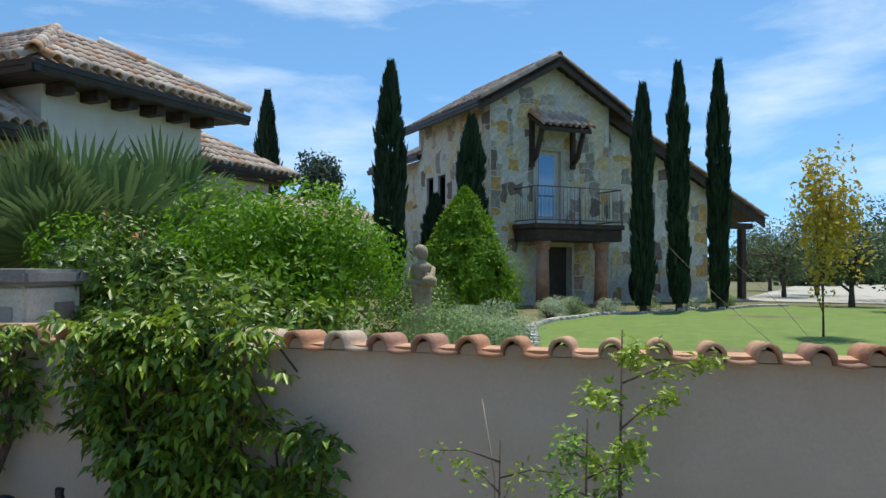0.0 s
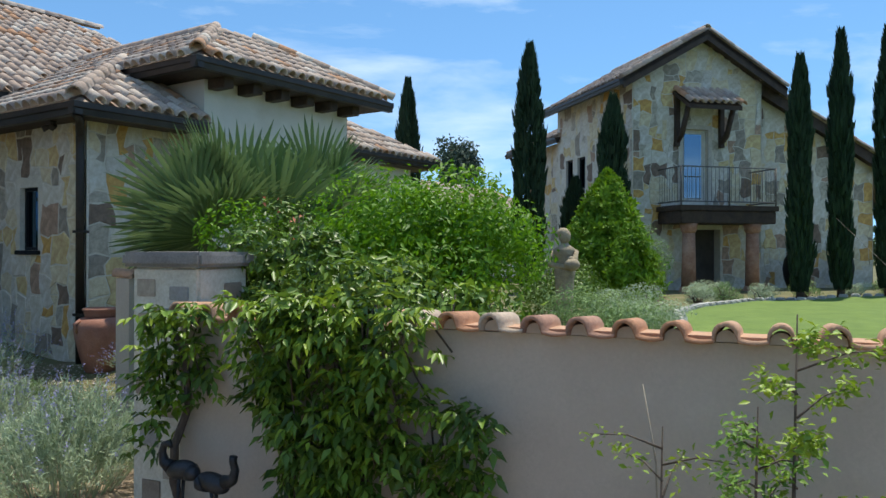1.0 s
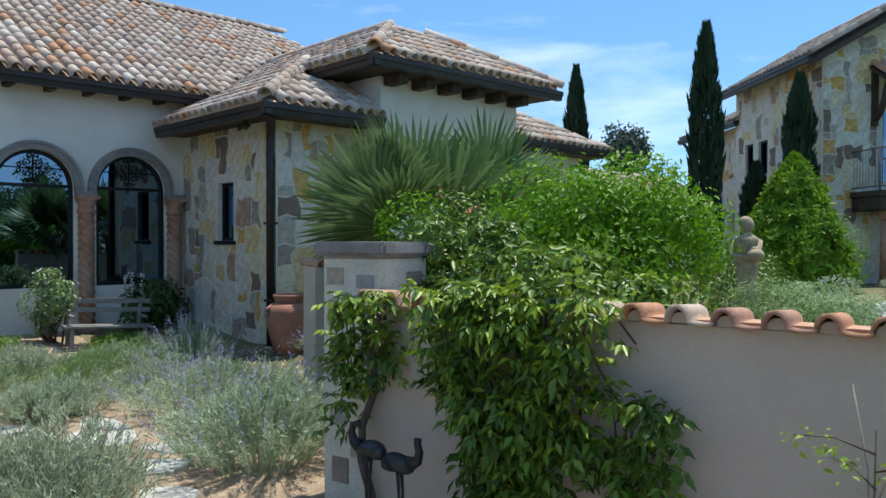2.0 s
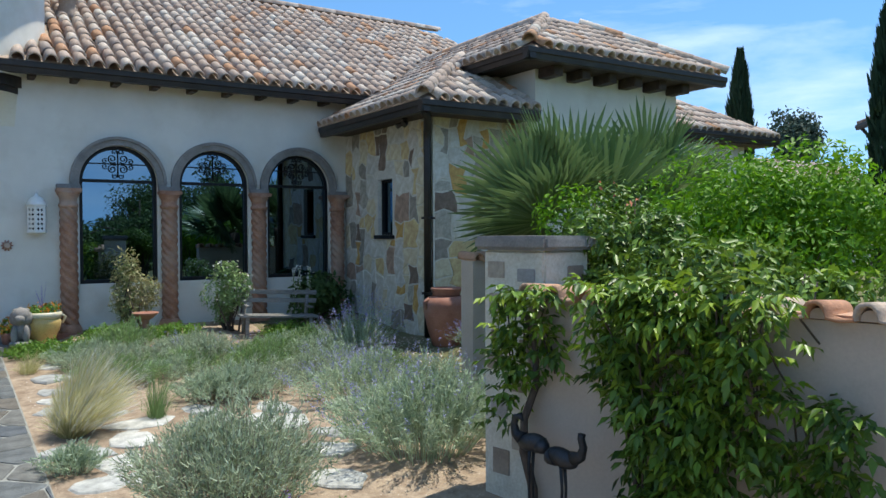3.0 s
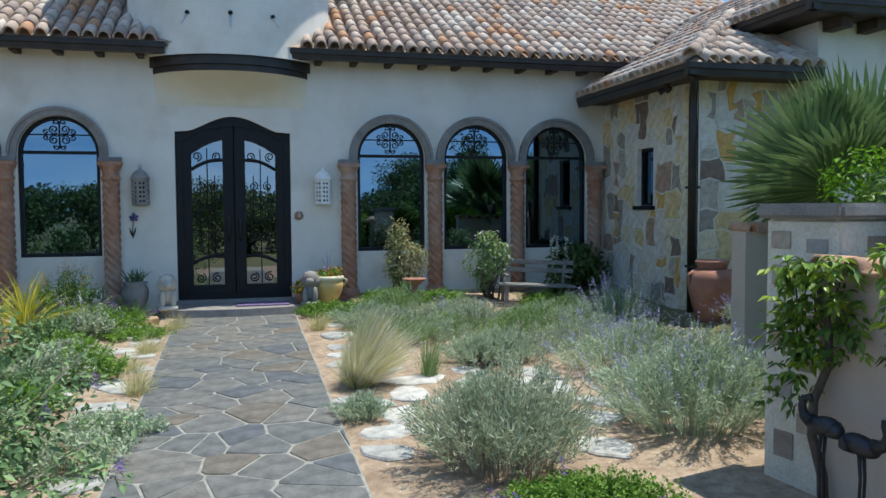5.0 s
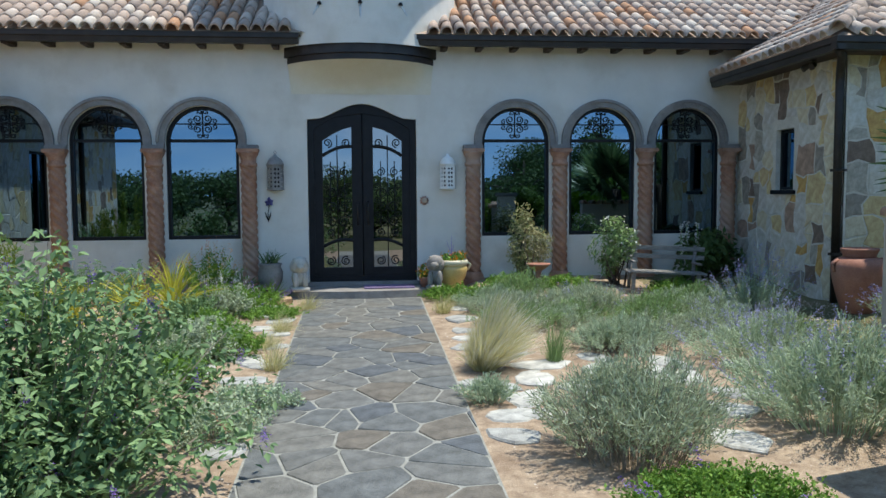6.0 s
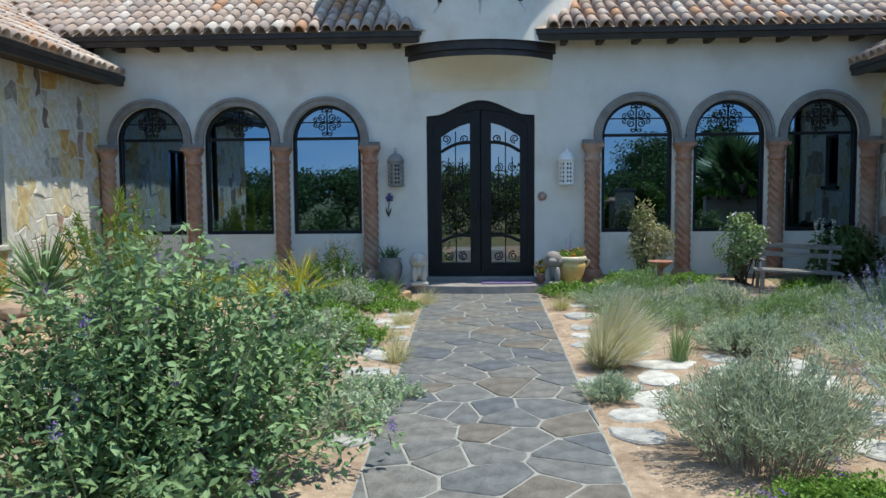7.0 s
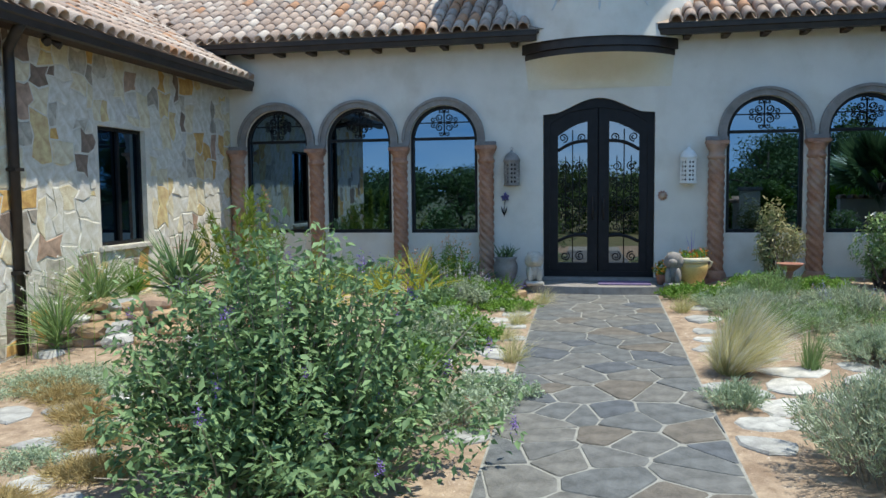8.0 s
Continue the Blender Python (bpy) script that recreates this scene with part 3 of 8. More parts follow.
path_ob = tagged(part("path", walk_slab, JOINT), "flagstone walk of grey slate set in pale mortar", "path", kind="structure")

# ---- main house ----
house = thing("house", "white stucco house with clay tile roof and stone wings", "house")
WIN = [2.70, 4.27, 5.84]
COLS = [1.93, 3.485, 5.055, 6.60]
SPR, WHALF, SILL = 2.43, 0.605, 0.775
DOOR_W, DOOR_SH, DOOR_TOP = 0.94, 2.82, 3.085


def door_outline(half, base, sh, top, n=18):
    """Flat shoulders that sweep up into a low arch."""
    pts = [(-half, base), (half, base), (half, sh)]
    for i in range(1, n):
        x = half * 0.86 * (1 - 2 * i / n)
        s = abs(x) / (half * 0.86)
        pts.append((x, sh + (top - sh) * (0.5 + 0.5 * math.cos(math.pi * s)) ** 0.8))
    return pts + [(-half, sh)]


holes = [arch_outline(s * c, WHALF, SILL, SPR) for c in WIN for s in (-1, 1)] + [door_outline(DOOR_W, 0.0, DOOR_SH, DOOR_TOP)]
front = bm_wall([(-6.8, -0.6), (6.95, -0.6), (6.95, 4.15), (-6.8, 4.15)], holes, lambda u, v: (u, 0.0, v), 0.3, (0, 1, 0))
wall_front = part("front_wall", front, STUCCO, house, "smooth off-white stucco")
# closed boxes behind the glass; their dark colour stands for unlit rooms
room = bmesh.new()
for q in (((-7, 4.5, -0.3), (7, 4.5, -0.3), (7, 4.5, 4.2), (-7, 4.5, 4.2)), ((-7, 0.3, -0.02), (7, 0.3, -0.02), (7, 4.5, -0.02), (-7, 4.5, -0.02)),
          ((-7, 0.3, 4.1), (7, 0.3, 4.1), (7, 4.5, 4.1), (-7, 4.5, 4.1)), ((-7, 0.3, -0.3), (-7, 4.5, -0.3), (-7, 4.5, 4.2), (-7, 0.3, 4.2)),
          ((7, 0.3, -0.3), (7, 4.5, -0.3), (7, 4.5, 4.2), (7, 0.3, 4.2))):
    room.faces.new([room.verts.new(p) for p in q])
part("room_shell", room, ROOM_DIM, house, "dark-coloured box standing in for the dim interior")


def scroll(cx, cz, r, start, turns, y, bm, w=0.011, flip=1):
    pts = []
    for i in range(int(14 * turns) + 1):
        a = start + flip * 2 * math.pi * i / 14
        k = r * (1 - 0.75 * i / (14 * turns))
        pts.append((cx + k * math.cos(a), y, cz + k * math.sin(a)))
    bm_tube(pts, w, 5, bm)


def arched_window(cx):
    w = part("window", bm_prism([(u, 0.10, v) for u, v in arch_outline(cx, WHALF, SILL, SPR)], (0, 1, 0), 0.008), WINGLASS, house, "dark reflective arched window")
    w.data.materials.clear()
    w.data.materials.append(WINGLASS)
    fr = bm_wall(arch_outline(cx, WHALF, SILL, SPR), [arch_outline(cx, WHALF - 0.055, SILL + 0.06, SPR)], lambda u, v: (u, 0.05, v), 0.07, (0, 1, 0))
    part("window_frame", fr, IRON, w)
    part("transom", bm_box(cx - WHALF + 0.05, cx + WHALF - 0.05, 0.055, 0.098, SPR + 0.0, SPR + 0.05, 0.006), IRON, w)
    g = bmesh.new()
    z = SPR + 0.31
    bm_tube([(cx - 0.50, 0.075, z), (cx + 0.50, 0.075, z)], 0.009, 5, g)
    bm_tube([(cx, 0.075, z - 0.22), (cx, 0.075, z + 0.22)], 0.009, 5, g)
    for sx in (-1, 1):
        for sz in (-1, 1):
            scroll(cx + sx * 0.085, z + sz * 0.085, 0.075, math.atan2(-sz, -sx), 1.5, 0.075, g, 0.008, sx * sz)
            scroll(cx + sx * 0.20, z + sz * 0.045, 0.045, math.atan2(sz, -sx), 1.2, 0.075, g, 0.007, -sx * sz)
            scroll(cx + sx * 0.045, z + sz * 0.20, 0.045, math.atan2(-sz, sx), 1.2, 0.075, g, 0.007, sx * sz)
    part("grille", g, IRON, w, "curled wrought iron tracery")
    # cast stone arch band over the opening
    n = 22
    outer = [(cx + 0.745 * math.cos(math.pi * i / n), SPR + 0.745 * math.sin(math.pi * i / n)) for i in range(n + 1)]
    inner = [(cx + (WHALF + 0.003) * math.cos(math.pi * i / n), SPR + (WHALF + 0.003) * math.sin(math.pi * i / n)) for i in range(n + 1)]
    low = SPR - 0.06
    lp = [(cx + 0.745, low)] + outer + [(cx - 0.745, low), (cx - WHALF - 0.003, low)] + inner[::-1] + [(cx + WHALF + 0.003, low)]
    band = bmesh.new()
    for off, dep in ((0.0, 0.055),):
        bm_prism([(u, -dep, v) for u, v in lp], (0, 1, 0), dep - 0.002, band)
    part("arch_band", band, TRIM, house, "grey cast stone arch moulding")
    lip = bmesh.new()
    for i in range(n):
        a0, a1 = math.pi * i / n, math.pi * (i + 1) / n
        q = []
        for a in (a0, a1):
            c, s = math.cos(a), math.sin(a)
            q.append([(cx + r * c, -d, SPR + r * s) for r, d in ((0.70, 0.055), (0.70, 0.085), (0.748, 0.085), (0.748, 0.0))])
        for j in range(3):
            lip.faces.new([lip.verts.new(p) for p in (q[0][j], q[0][j + 1], q[1][j + 1], q[1][j])])
    bmesh.ops.remove_doubles(lip, verts=lip.verts, dist=0.0005)
    part("arch_lip", lip, TRIM, house)


for c in WIN:
    for s in (-1, 1):
        arched_window(s * c)


def twisted_column(cx, z0=0.04, z1=2.37):
    """Engaged rope-twist column with base, neck, flared capital and impost."""
    bm = bmesh.new()
    seg, rows = 30, 150
    h0, h1 = z0 + 0.10, z1 - 0.36
    rings = []
    for j in range(rows + 1):
        z = h0 + (h1 - h0) * j / rows
        tw = z * 30.0
        rings.append([bm.verts.new((cx + (0.122 + 0.015 * math.cos(5 * (2 * math.pi * i / seg) + tw * 1.6)) * math.cos(2 * math.pi * i / seg),
                                    -0.055 + (0.122 + 0.015 * math.cos(5 * (2 * math.pi * i / seg) + tw * 1.6)) * math.sin(2 * math.pi * i / seg), z)) for i in range(seg)])
    for a, b in zip(rings, rings[1:]):
        for i in range(seg):
            bm.faces.new((a[i], a[(i + 1) % seg], b[(i + 1) % seg], b[i])).smooth = True
    col = part("column", bm, CANTERA, house, "twisted pink stone column")
    part("capital", bm_lathe([(0.13, h1 - 0.01), (0.15, h1 + 0.02), (0.15, h1 + 0.05), (0.125, h1 + 0.07), (0.13, h1 + 0.14), (0.17, h1 + 0.21), (0.178, h1 + 0.25)], 24, (cx, -0.055, 0)), CANTERA, col)
    part("abacus", bm_box(cx - 0.185, cx + 0.185, -0.215, 0.0, h1 + 0.235, h1 + 0.30, 0.012), CANTERA, col)
    part("impost", bm_box(cx - 0.175, cx + 0.175, -0.115, 0.0, h1 + 0.30, h1 + 0.37, 0.01), TRIM, col, "grey stone impost")
    part("base", bm_lathe([(0.185, z0 - 0.2), (0.185, z0 + 0.02), (0.17, z0 + 0.06), (0.14, z0 + 0.11)], 24, (cx, -0.055, 0)), CANTERA, col)
    part("plinth", bm_box(cx - 0.22, cx + 0.22, -0.27, 0.0, z0 - 0.28, z0 - 0.02, 0.015), TERRA, col)


for c in COLS:
    for s in (-1, 1):
        twisted_column(s * c)

# entrance doors
door = part("entrance_door", bm_wall(door_outline(DOOR_W - 0.005, 0.0, DOOR_SH, DOOR_TOP - 0.005),
                                     [[(-0.83, 0.10), (0.83, 0.10), (0.83, 2.66), (0.5, 2.86), (0, 2.93), (-0.5, 2.86), (-0.83, 2.66)]],
                                     lambda u, v: (u, 0.06, v), 0.14, (0, 1, 0)), IRON, house, "black iron double door with scrollwork, closed")
for s in (-1, 1):
    def glass_loop(m):
        pts = [(s * (0.185 + m), 0.245 + m), (s * (0.69 - m), 0.245 + m), (s * (0.69 - m), 2.46 - m)]
        return pts + [(s * (0.50), 2.585 - m), (s * (0.34), 2.66 - m), (s * (0.185 + m), 2.70 - m)]
    leaf = bm_wall([(s * 0.008, 0.02), (s * 0.85, 0.02), (s * 0.85, 2.68), (s * 0.5, 2.875), (s * 0.008, 2.945)], [glass_loop(0.0)], lambda u, v: (u, 0.085, v), 0.06, (0, 1, 0))
    lf = part("door_leaf", leaf, IRON, door)
    part("pane", bm_prism([(u, 0.135, v) for u, v in glass_loop(-0.01)], (0, 1, 0), 0.006), DOORGLASS, lf)
    g = bmesh.new()
    cx = s * 0.4375
    bm_tube([(cx, 0.10, 0.25), (cx, 0.10, 2.55)], 0.009, 5, g)
    for zc, sw in ((0.62, 1), (2.20, -1)):
        pts = [(s * (0.185 + 0.505 * k / 10), 0.10, zc + (0.16 if zc > 1 else 0.10) * (1 - k / 10 * 1.0) + 0.05 * math.sin(math.pi * k / 10)) for k in range(11)]
        bm_tube(pts, 0.028, 6, g)
    for zc in (1.05, 1.30, 1.55):
        for sx in (-1, 1):
            scroll(cx + sx * 0.10, zc, 0.10, math.pi / 2 * (1 - sx) + 0.4, 1.6, 0.10, g, 0.009, sx)
            scroll(cx + sx * 0.19, zc + 0.12, 0.055, math.pi / 2 * (1 + sx), 1.3, 0.10, g, 0.008, -sx)
    for sx in (-1, 1):
        scroll(cx + sx * 0.13, 0.36, 0.085, 1.2, 1.6, 0.10, g, 0.010, sx)
        scroll(cx + sx * 0.13, 0.86, 0.07, -1.2, 1.5, 0.10, g, 0.009, -sx)
        scroll(cx + sx * 0.12, 1.92, 0.08, 1.4, 1.5, 0.10, g, 0.009, sx)
        scroll(cx + sx * 0.16, 2.42, 0.08, -1.5, 1.5, 0.10, g, 0.010, -sx)
        bm_tube([(cx + sx * 0.12, 0.10, 0.9), (cx + sx * 0.12, 0.10, 2.1)], 0.008, 5, g)
    part("scrollwork", g, IRON, lf, "curled wrought iron scrolls")
    part("handle", bm_tube([(s * 0.09, 0.085, 1.0), (s * 0.09, 0.03, 1.05), (s * 0.09, 0.03, 1.35), (s * 0.09, 0.085, 1.40)], 0.014, 8), BRONZE, lf)
part("threshold", bm_box(-1.0, 1.0, -0.1, 0.2, -0.06, 0.004, 0.008), TRIM, door)

# door step
step = bmesh.new()
n = 20
lp = [(-1.2, -0.01), (1.2, -0.01), (1.22, -0.55)] + [(1.22 * math.cos(math.pi * i / n), -0.55 - 0.36 * math.sin(math.pi * i / n)) for i in range(1, n)] + [(-1.22, -0.55)]
bm_prism([(x, y, -0.6) for x, y in lp], (0, 0, 1), 0.54, step)
tagged(part("door_step", step, TRIM), "low curved stone step before the entrance", "step", kind="structure")
mat_ob = tagged(part("doormat", bm_box(0.0, 0.86, -0.62, -0.16, -0.058, -0.038, 0.008), surface("purple woven mat", (0.14, 0.10, 0.20), (0.22, 0.17, 0.30), 20, 0.95, 0.6, 120.0)),
                "faded purple doormat on the step", "doormat")

# curved canopy and round tower over the entrance
TC, TR = 0.95, 1.72
tower = bmesh.new()
seg = 48
ra = [tower.verts.new((TR * math.sin(2 * math.pi * i / seg), TC - TR * math.cos(2 * math.pi * i / seg), 3.98)) for i in range(seg)]
rb = [tower.verts.new((v.co.x, v.co.y, 6.9)) for v in ra]
for i in range(seg):
    tower.faces.new((ra[i], ra[(i + 1) % seg], rb[(i + 1) % seg], rb[i])).smooth = True
tower_ob = part("entry_tower", tower, STUCCO, house, "rounded stucco tower over the entrance")
bm = bm_lathe([(TR + 0.55, 6.85), (TR + 0.6, 6.9), (TR + 0.6, 7.05), (0.05, 8.2)], 48, (0, TC, 0))
part("tower_roof", bm, TILE, house)


def arc_outline(half, bulge, y0, n=24):
    r = (half * half + bulge * bulge) / (2 * bulge)
    a = math.asin(min(1, half / r))
    return [(r * math.sin(-a + 2 * a * i / n), y0 - bulge + r - r * math.cos(-a + 2 * a * i / n)) for i in range(n + 1)]


canopy = bmesh.new()
for half, bulge, z0, z1 in ((1.30, 0.72, 3.84, 4.03), (1.25, 0.67, 3.74, 3.84), (1.33, 0.75, 4.03, 4.06)):
    lp = arc_outline(half, bulge, -0.003)
    bm_prism([(x, y, z0) for x, y in lp], (0, 0, 1), z1 - z0 - 0.002, canopy)
cano = part("canopy", canopy, BRONZE, house, "curved dark metal canopy over the door")
for x, yy in ((-1.0, -0.36), (0.0, -0.70), (1.0, -0.36)):
    tx = x * 0.66
    ty = TC - math.sqrt(TR * TR - tx * tx) - 0.02
    part("hanger_rod", bm_tube([(x, yy, 4.05), (tx, ty, 4.62)], 0.02, 6), TIN, cano)
    part("rod_anchor", bm_lathe([(0.035, 0), (0.035, 0.03), (0.02, 0.05)], 10, (tx, ty, 4.6)), IRON, cano)
# plaster cove below the canopy; warm bounced light is put into its colour
cove = bmesh.new()
rows = []
for k in range(9):
    s = k / 8
    lp = arc_outline(1.245 - 0.05 * s, max(0.012, 0.66 * (1 - math.sin(s * math.pi / 2))), -0.002)
    rows.append([cove.verts.new((x, y, 3.742 - 0.5 * s ** 1.1)) for x, y in lp])
for a, b in zip(rows, rows[1:]):
    for i in range(len(a) - 1):
        cove.faces.new((a[i], a[i + 1], b[i + 1], b[i])).smooth = True
part("cove", cove, surface("bounce-tinted plaster", (0.66, 0.595, 0.44), (0.72, 0.665, 0.53), 2.0, 0.9, 0.3, 80.0), house, "plaster cove under the canopy, tinted for warm bounced light")


def gutter(p0, p1, out, parent, h=0.17, d=0.14):
    """Box gutter with a rolled lip from p0 to p1, standing off towards out; the points are on its top back edge."""
    p0, p1, out = Vector(p0), Vector(p1), Vector(out)
    prof = [(0, 0), (0, -h), (d * 0.75, -h), (d * 0.85, -h * 0.55), (d, -h * 0.45), (d * 1.02, 0), (d * 0.9, 0.006), (d * 0.88, -0.03), (0.02, -0.03)]
    lp = [p0 + out * a + Vector((0, 0, b)) for a, b in prof]
    bm = bm_prism(lp, (p1 - p0).normalized(), (p1 - p0).length)
    return part("gutter", bm, BRONZE, parent, "dark bronze gutter")


# main eaves, rafters and front slope
P = 0.55
ZE = 4.18
roof = thing("roof", "weathered clay barrel tile roof with dark gutters", "roof", kind="structure")
part("soffit", bm_box(-7.2, -0.98, -0.50, 0.02, ZE - 0.06, ZE - 0.03), BEAM, roof)
part("soffit", bm_box(0.98, 7.35, -0.50, 0.02, ZE - 0.06, ZE - 0.03), BEAM, roof)
gutter((-7.15, -0.36, ZE - 0.005), (-1.02, -0.36, ZE - 0.005), (0, -1, 0), roof)
gutter((0.93, -0.36, ZE - 0.005), (7.05, -0.36, ZE - 0.005), (0, -1, 0), roof)
for i in range(10):
    for s, x0 in ((1, 1.42), (-1, 1.42)):
        x = s * (x0 + 0.607 * i)
        if abs(x) < 6.9:
            part("rafter_tail", bm_box(x - 0.055, x + 0.055, -0.36, 0.0, ZE - 0.20, ZE - 0.06, 0.008), BEAM, roof)
RIDGE_Y = 5.0
for x0, x1 in ((-12.0, 12.0),):
    deck = bmesh.new()
    for q in (((x0, -0.52, ZE), (x1, -0.52, ZE), (x1, RIDGE_Y, ZE + P * (RIDGE_Y + 0.52)), (x0, RIDGE_Y, ZE + P * (RIDGE_Y + 0.52))),
              ((x0, 10.5, ZE), (x1, 10.5, ZE), (x1, RIDGE_Y, ZE + P * (RIDGE_Y + 0.52)), (x0, RIDGE_Y, ZE + P * (RIDGE_Y + 0.52)))):
        deck.faces.new([deck.verts.new(p) for p in q])
    part("roof_deck", deck, PAN, roof)
up = Vector((0, 1, P)).normalized()
k = 1 / math.sqrt(1 + P * P)


def main_inside(a, s):
    x, y = a - 12.0, -0.56 + s * k
    if y > RIDGE_Y - 0.1:
        return False
    if (x / TR) ** 2 + ((y - TC) / TR) ** 2 < 1.02 or (abs(x) < 1.0 and y < 0.1):
        return False
    if y - 5.0 > (12.0 - abs(x)) * 1.0 - 0.0:
        return False
    # valleys with the wings
    lim = 6.2 + 1.16 + (y + 0.52)
    return abs(x) < max(lim, 0) if y < 3.0 else abs(x) < 12.0 - max(0, y - 5 + 1)


tile_slope(roof, (-12.0, -0.56, ZE), (1, 0, 0), up, 24.0, 6.4, main_inside, first=lambda a, s: s < 1.3 and abs(a - 12) < 7.2)


def ridge_caps(parent, p0, p1, step_len=0.34):
    p0, p1 = Vector(p0), Vector(p1)
    d = (p1 - p0)
    n = int(d.length / step_len)
    d.normalize()
    side = d.cross(Vector((0, 0, 1))).normalized()
    nrm = side.cross(d)
    base = Matrix((side, d, nrm)).transposed().to_4x4()
    for i in range(n):
        ob = new("ridge_tile", TILE_ME)
        ob.parent = parent
        ob.matrix_basis = Matrix.Translation(p0 + d * step_len * i + nrm * 0.02) @ base @ Matrix.Rotation(0.03, 4, "X") @ Matrix.Scale(1.15, 4)


vent = tagged(new("roof_vent"), "clay vent pot standing on the tile roof", "vent")
vz = ZE + P * (1.85 + 0.52)
part("pot", bm_lathe([(0.17, -0.12), (0.16, 0.10), (0.13, 0.22), (0.15, 0.30), (0.20, 0.36), (0.20, 0.40), (0.14, 0.43)], 18, (2.18, 1.85, vz)), PAN, vent)
part("cap", bm_lathe([(0.12, 0.43), (0.16, 0.45), (0.11, 0.52), (0.02, 0.55)], 18, (2.18, 1.85, vz)), PAN, vent)

# ---- stone wings ----
def wing_wall(name, label, p0, along, length, z0, z1, normal, holes, seed, thick=0.3, size=0.36):
    """A wall faced with irregular stones: bedding core with openings, stones as pieces."""
    p0, along, nrm = Vector(p0), Vector(along), Vector(normal)
    place = lambda u, v: p0 + along * u + Vector((0, 0, v))
    core = bm_wall([(0, z0), (length, z0), (length, z1), (0, z1)], [[(a, c), (b, c), (b, d), (a, d)] for a, b, c, d in holes], place, thick, -nrm)
    ob = tagged(part(name, core, MORTAR), label, "wall", kind="structure")

    def skip(u, v, poly):
        for a, b, c, d in holes:
            if any(a - 0.03 < p[0] < b + 0.03 and c - 0.03 < p[1] < d + 0.03 for p in list(poly) + [(u, v)]):
                return True
        return False
    STONES.append((ob, place, nrm, (0.02, max(z0, -0.35), length - 0.02, z1 - 0.02), skip, seed, size))
    return ob


STONES = []
WX = 6.80
ww = wing_wall("wall_east_wing_west", "mixed limestone wall of the wing with a small window", (WX, -0.004, 0), (0, -1, 0), 3.19, -0.6, 3.62, (-1, 0, 0), [(1.33, 1.87, 1.55, 2.53)], 5)
ws = wing_wall("wall_east_wing_south", "mixed limestone front wall of the wing", (WX, -3.20, 0), (1, 0, 0), 1.72, -0.6, 3.62, (0, -1, 0), [], 6)
wl_ = wing_wall("wall_west_wing_east", "mixed limestone wall of the wing, sunlit low down", (-WX + 0.05, -8.5, 0), (0, 1, 0), 8.5, -0.8, 3.62, (1, 0, 0), [(8.5 - 4.04, 8.5 - 2.88, 0.80, 2.47)], 7)


def plain_window(x, y0, y1, z0, z1, s, label):
    """A dark framed window in a wing wall; s: the way the wall faces in x."""
    w = tagged(part("window", bm_box(min(x - s * 0.14, x - s * 0.13), max(x - s * 0.14, x - s * 0.13), y0, y1, z0, z1), WINGLASS), label, "window", kind="structure")
    fr = bm_wall([(y0, z0), (y1, z0), (y1, z1), (y0, z1)], [[(y0 + 0.05, z0 + 0.05), (y1 - 0.05, z0 + 0.05), (y1 - 0.05, z1 - 0.05), (y0 + 0.05, z1 - 0.05)]], lambda u, v: (x - s * 0.08, u, v), 0.045, (-s, 0, 0))
    part("window_frame", fr, IRON, w)
    if y1 - y0 > 0.8:
        part("mullion", bm_box(min(x - s * 0.08, x - s * 0.12), max(x - s * 0.08, x - s * 0.12), (y0 + y1) / 2 - 0.03, (y0 + y1) / 2 + 0.03, z0 + 0.05, z1 - 0.05), IRON, w)
    part("window_sill", bm_box(min(x - s * 0.1, x + s * 0.05), max(x - s * 0.1, x + s * 0.05), y0 - 0.08, y1 + 0.08, z0 - 0.07, z0 - 0.003, 0.01), PALESTONE if y1 - y0 > 0.8 else IRON, w)
    # added backing box, coloured dark in place of indoor shade
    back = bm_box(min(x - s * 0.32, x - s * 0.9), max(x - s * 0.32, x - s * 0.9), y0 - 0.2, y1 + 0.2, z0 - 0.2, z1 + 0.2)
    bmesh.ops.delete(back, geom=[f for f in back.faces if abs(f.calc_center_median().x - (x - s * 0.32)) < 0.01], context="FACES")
    part("room_shell", back, ROOM_DIM, w)


plain_window(WX, -1.87, -1.33, 1.55, 2.53, -1, "narrow dark window in the stone wall")
plain_window(-WX + 0.05, -4.04, -2.88, 0.80, 2.47, 1, "dark two-light window in the stone wall")

EAVE = 3.55
TW_E = 4.43
EX = 6.2
# east wing and hip tower roof
gutter((EX + 0.12, -3.9, EAVE), (EX + 0.12, -0.16, EAVE), (-1, 0, 0), roof)
gutter((EX - 0.02, -3.78, EAVE), (8.42, -3.78, EAVE), (0, -1, 0), roof)
gutter((-EX - 0.12, -8.8, EAVE), (-EX - 0.12, -0.16, EAVE), (1, 0, 0), roof)
part("soffit", bm_box(EX + 0.05, WX, -3.85, -0.12, EAVE - 0.12, EAVE - 0.09), BEAM, roof)
part("soffit", bm_box(EX + 0.05, 8.42, -3.85, -3.2, EAVE - 0.125, EAVE - 0.092), BEAM, roof)
part("soffit", bm_box(-WX, -EX - 0.05, -8.8, -0.12, EAVE - 0.12, EAVE - 0.09), BEAM, roof)


def west_z(x):
    return EAVE + P * (x - EX)


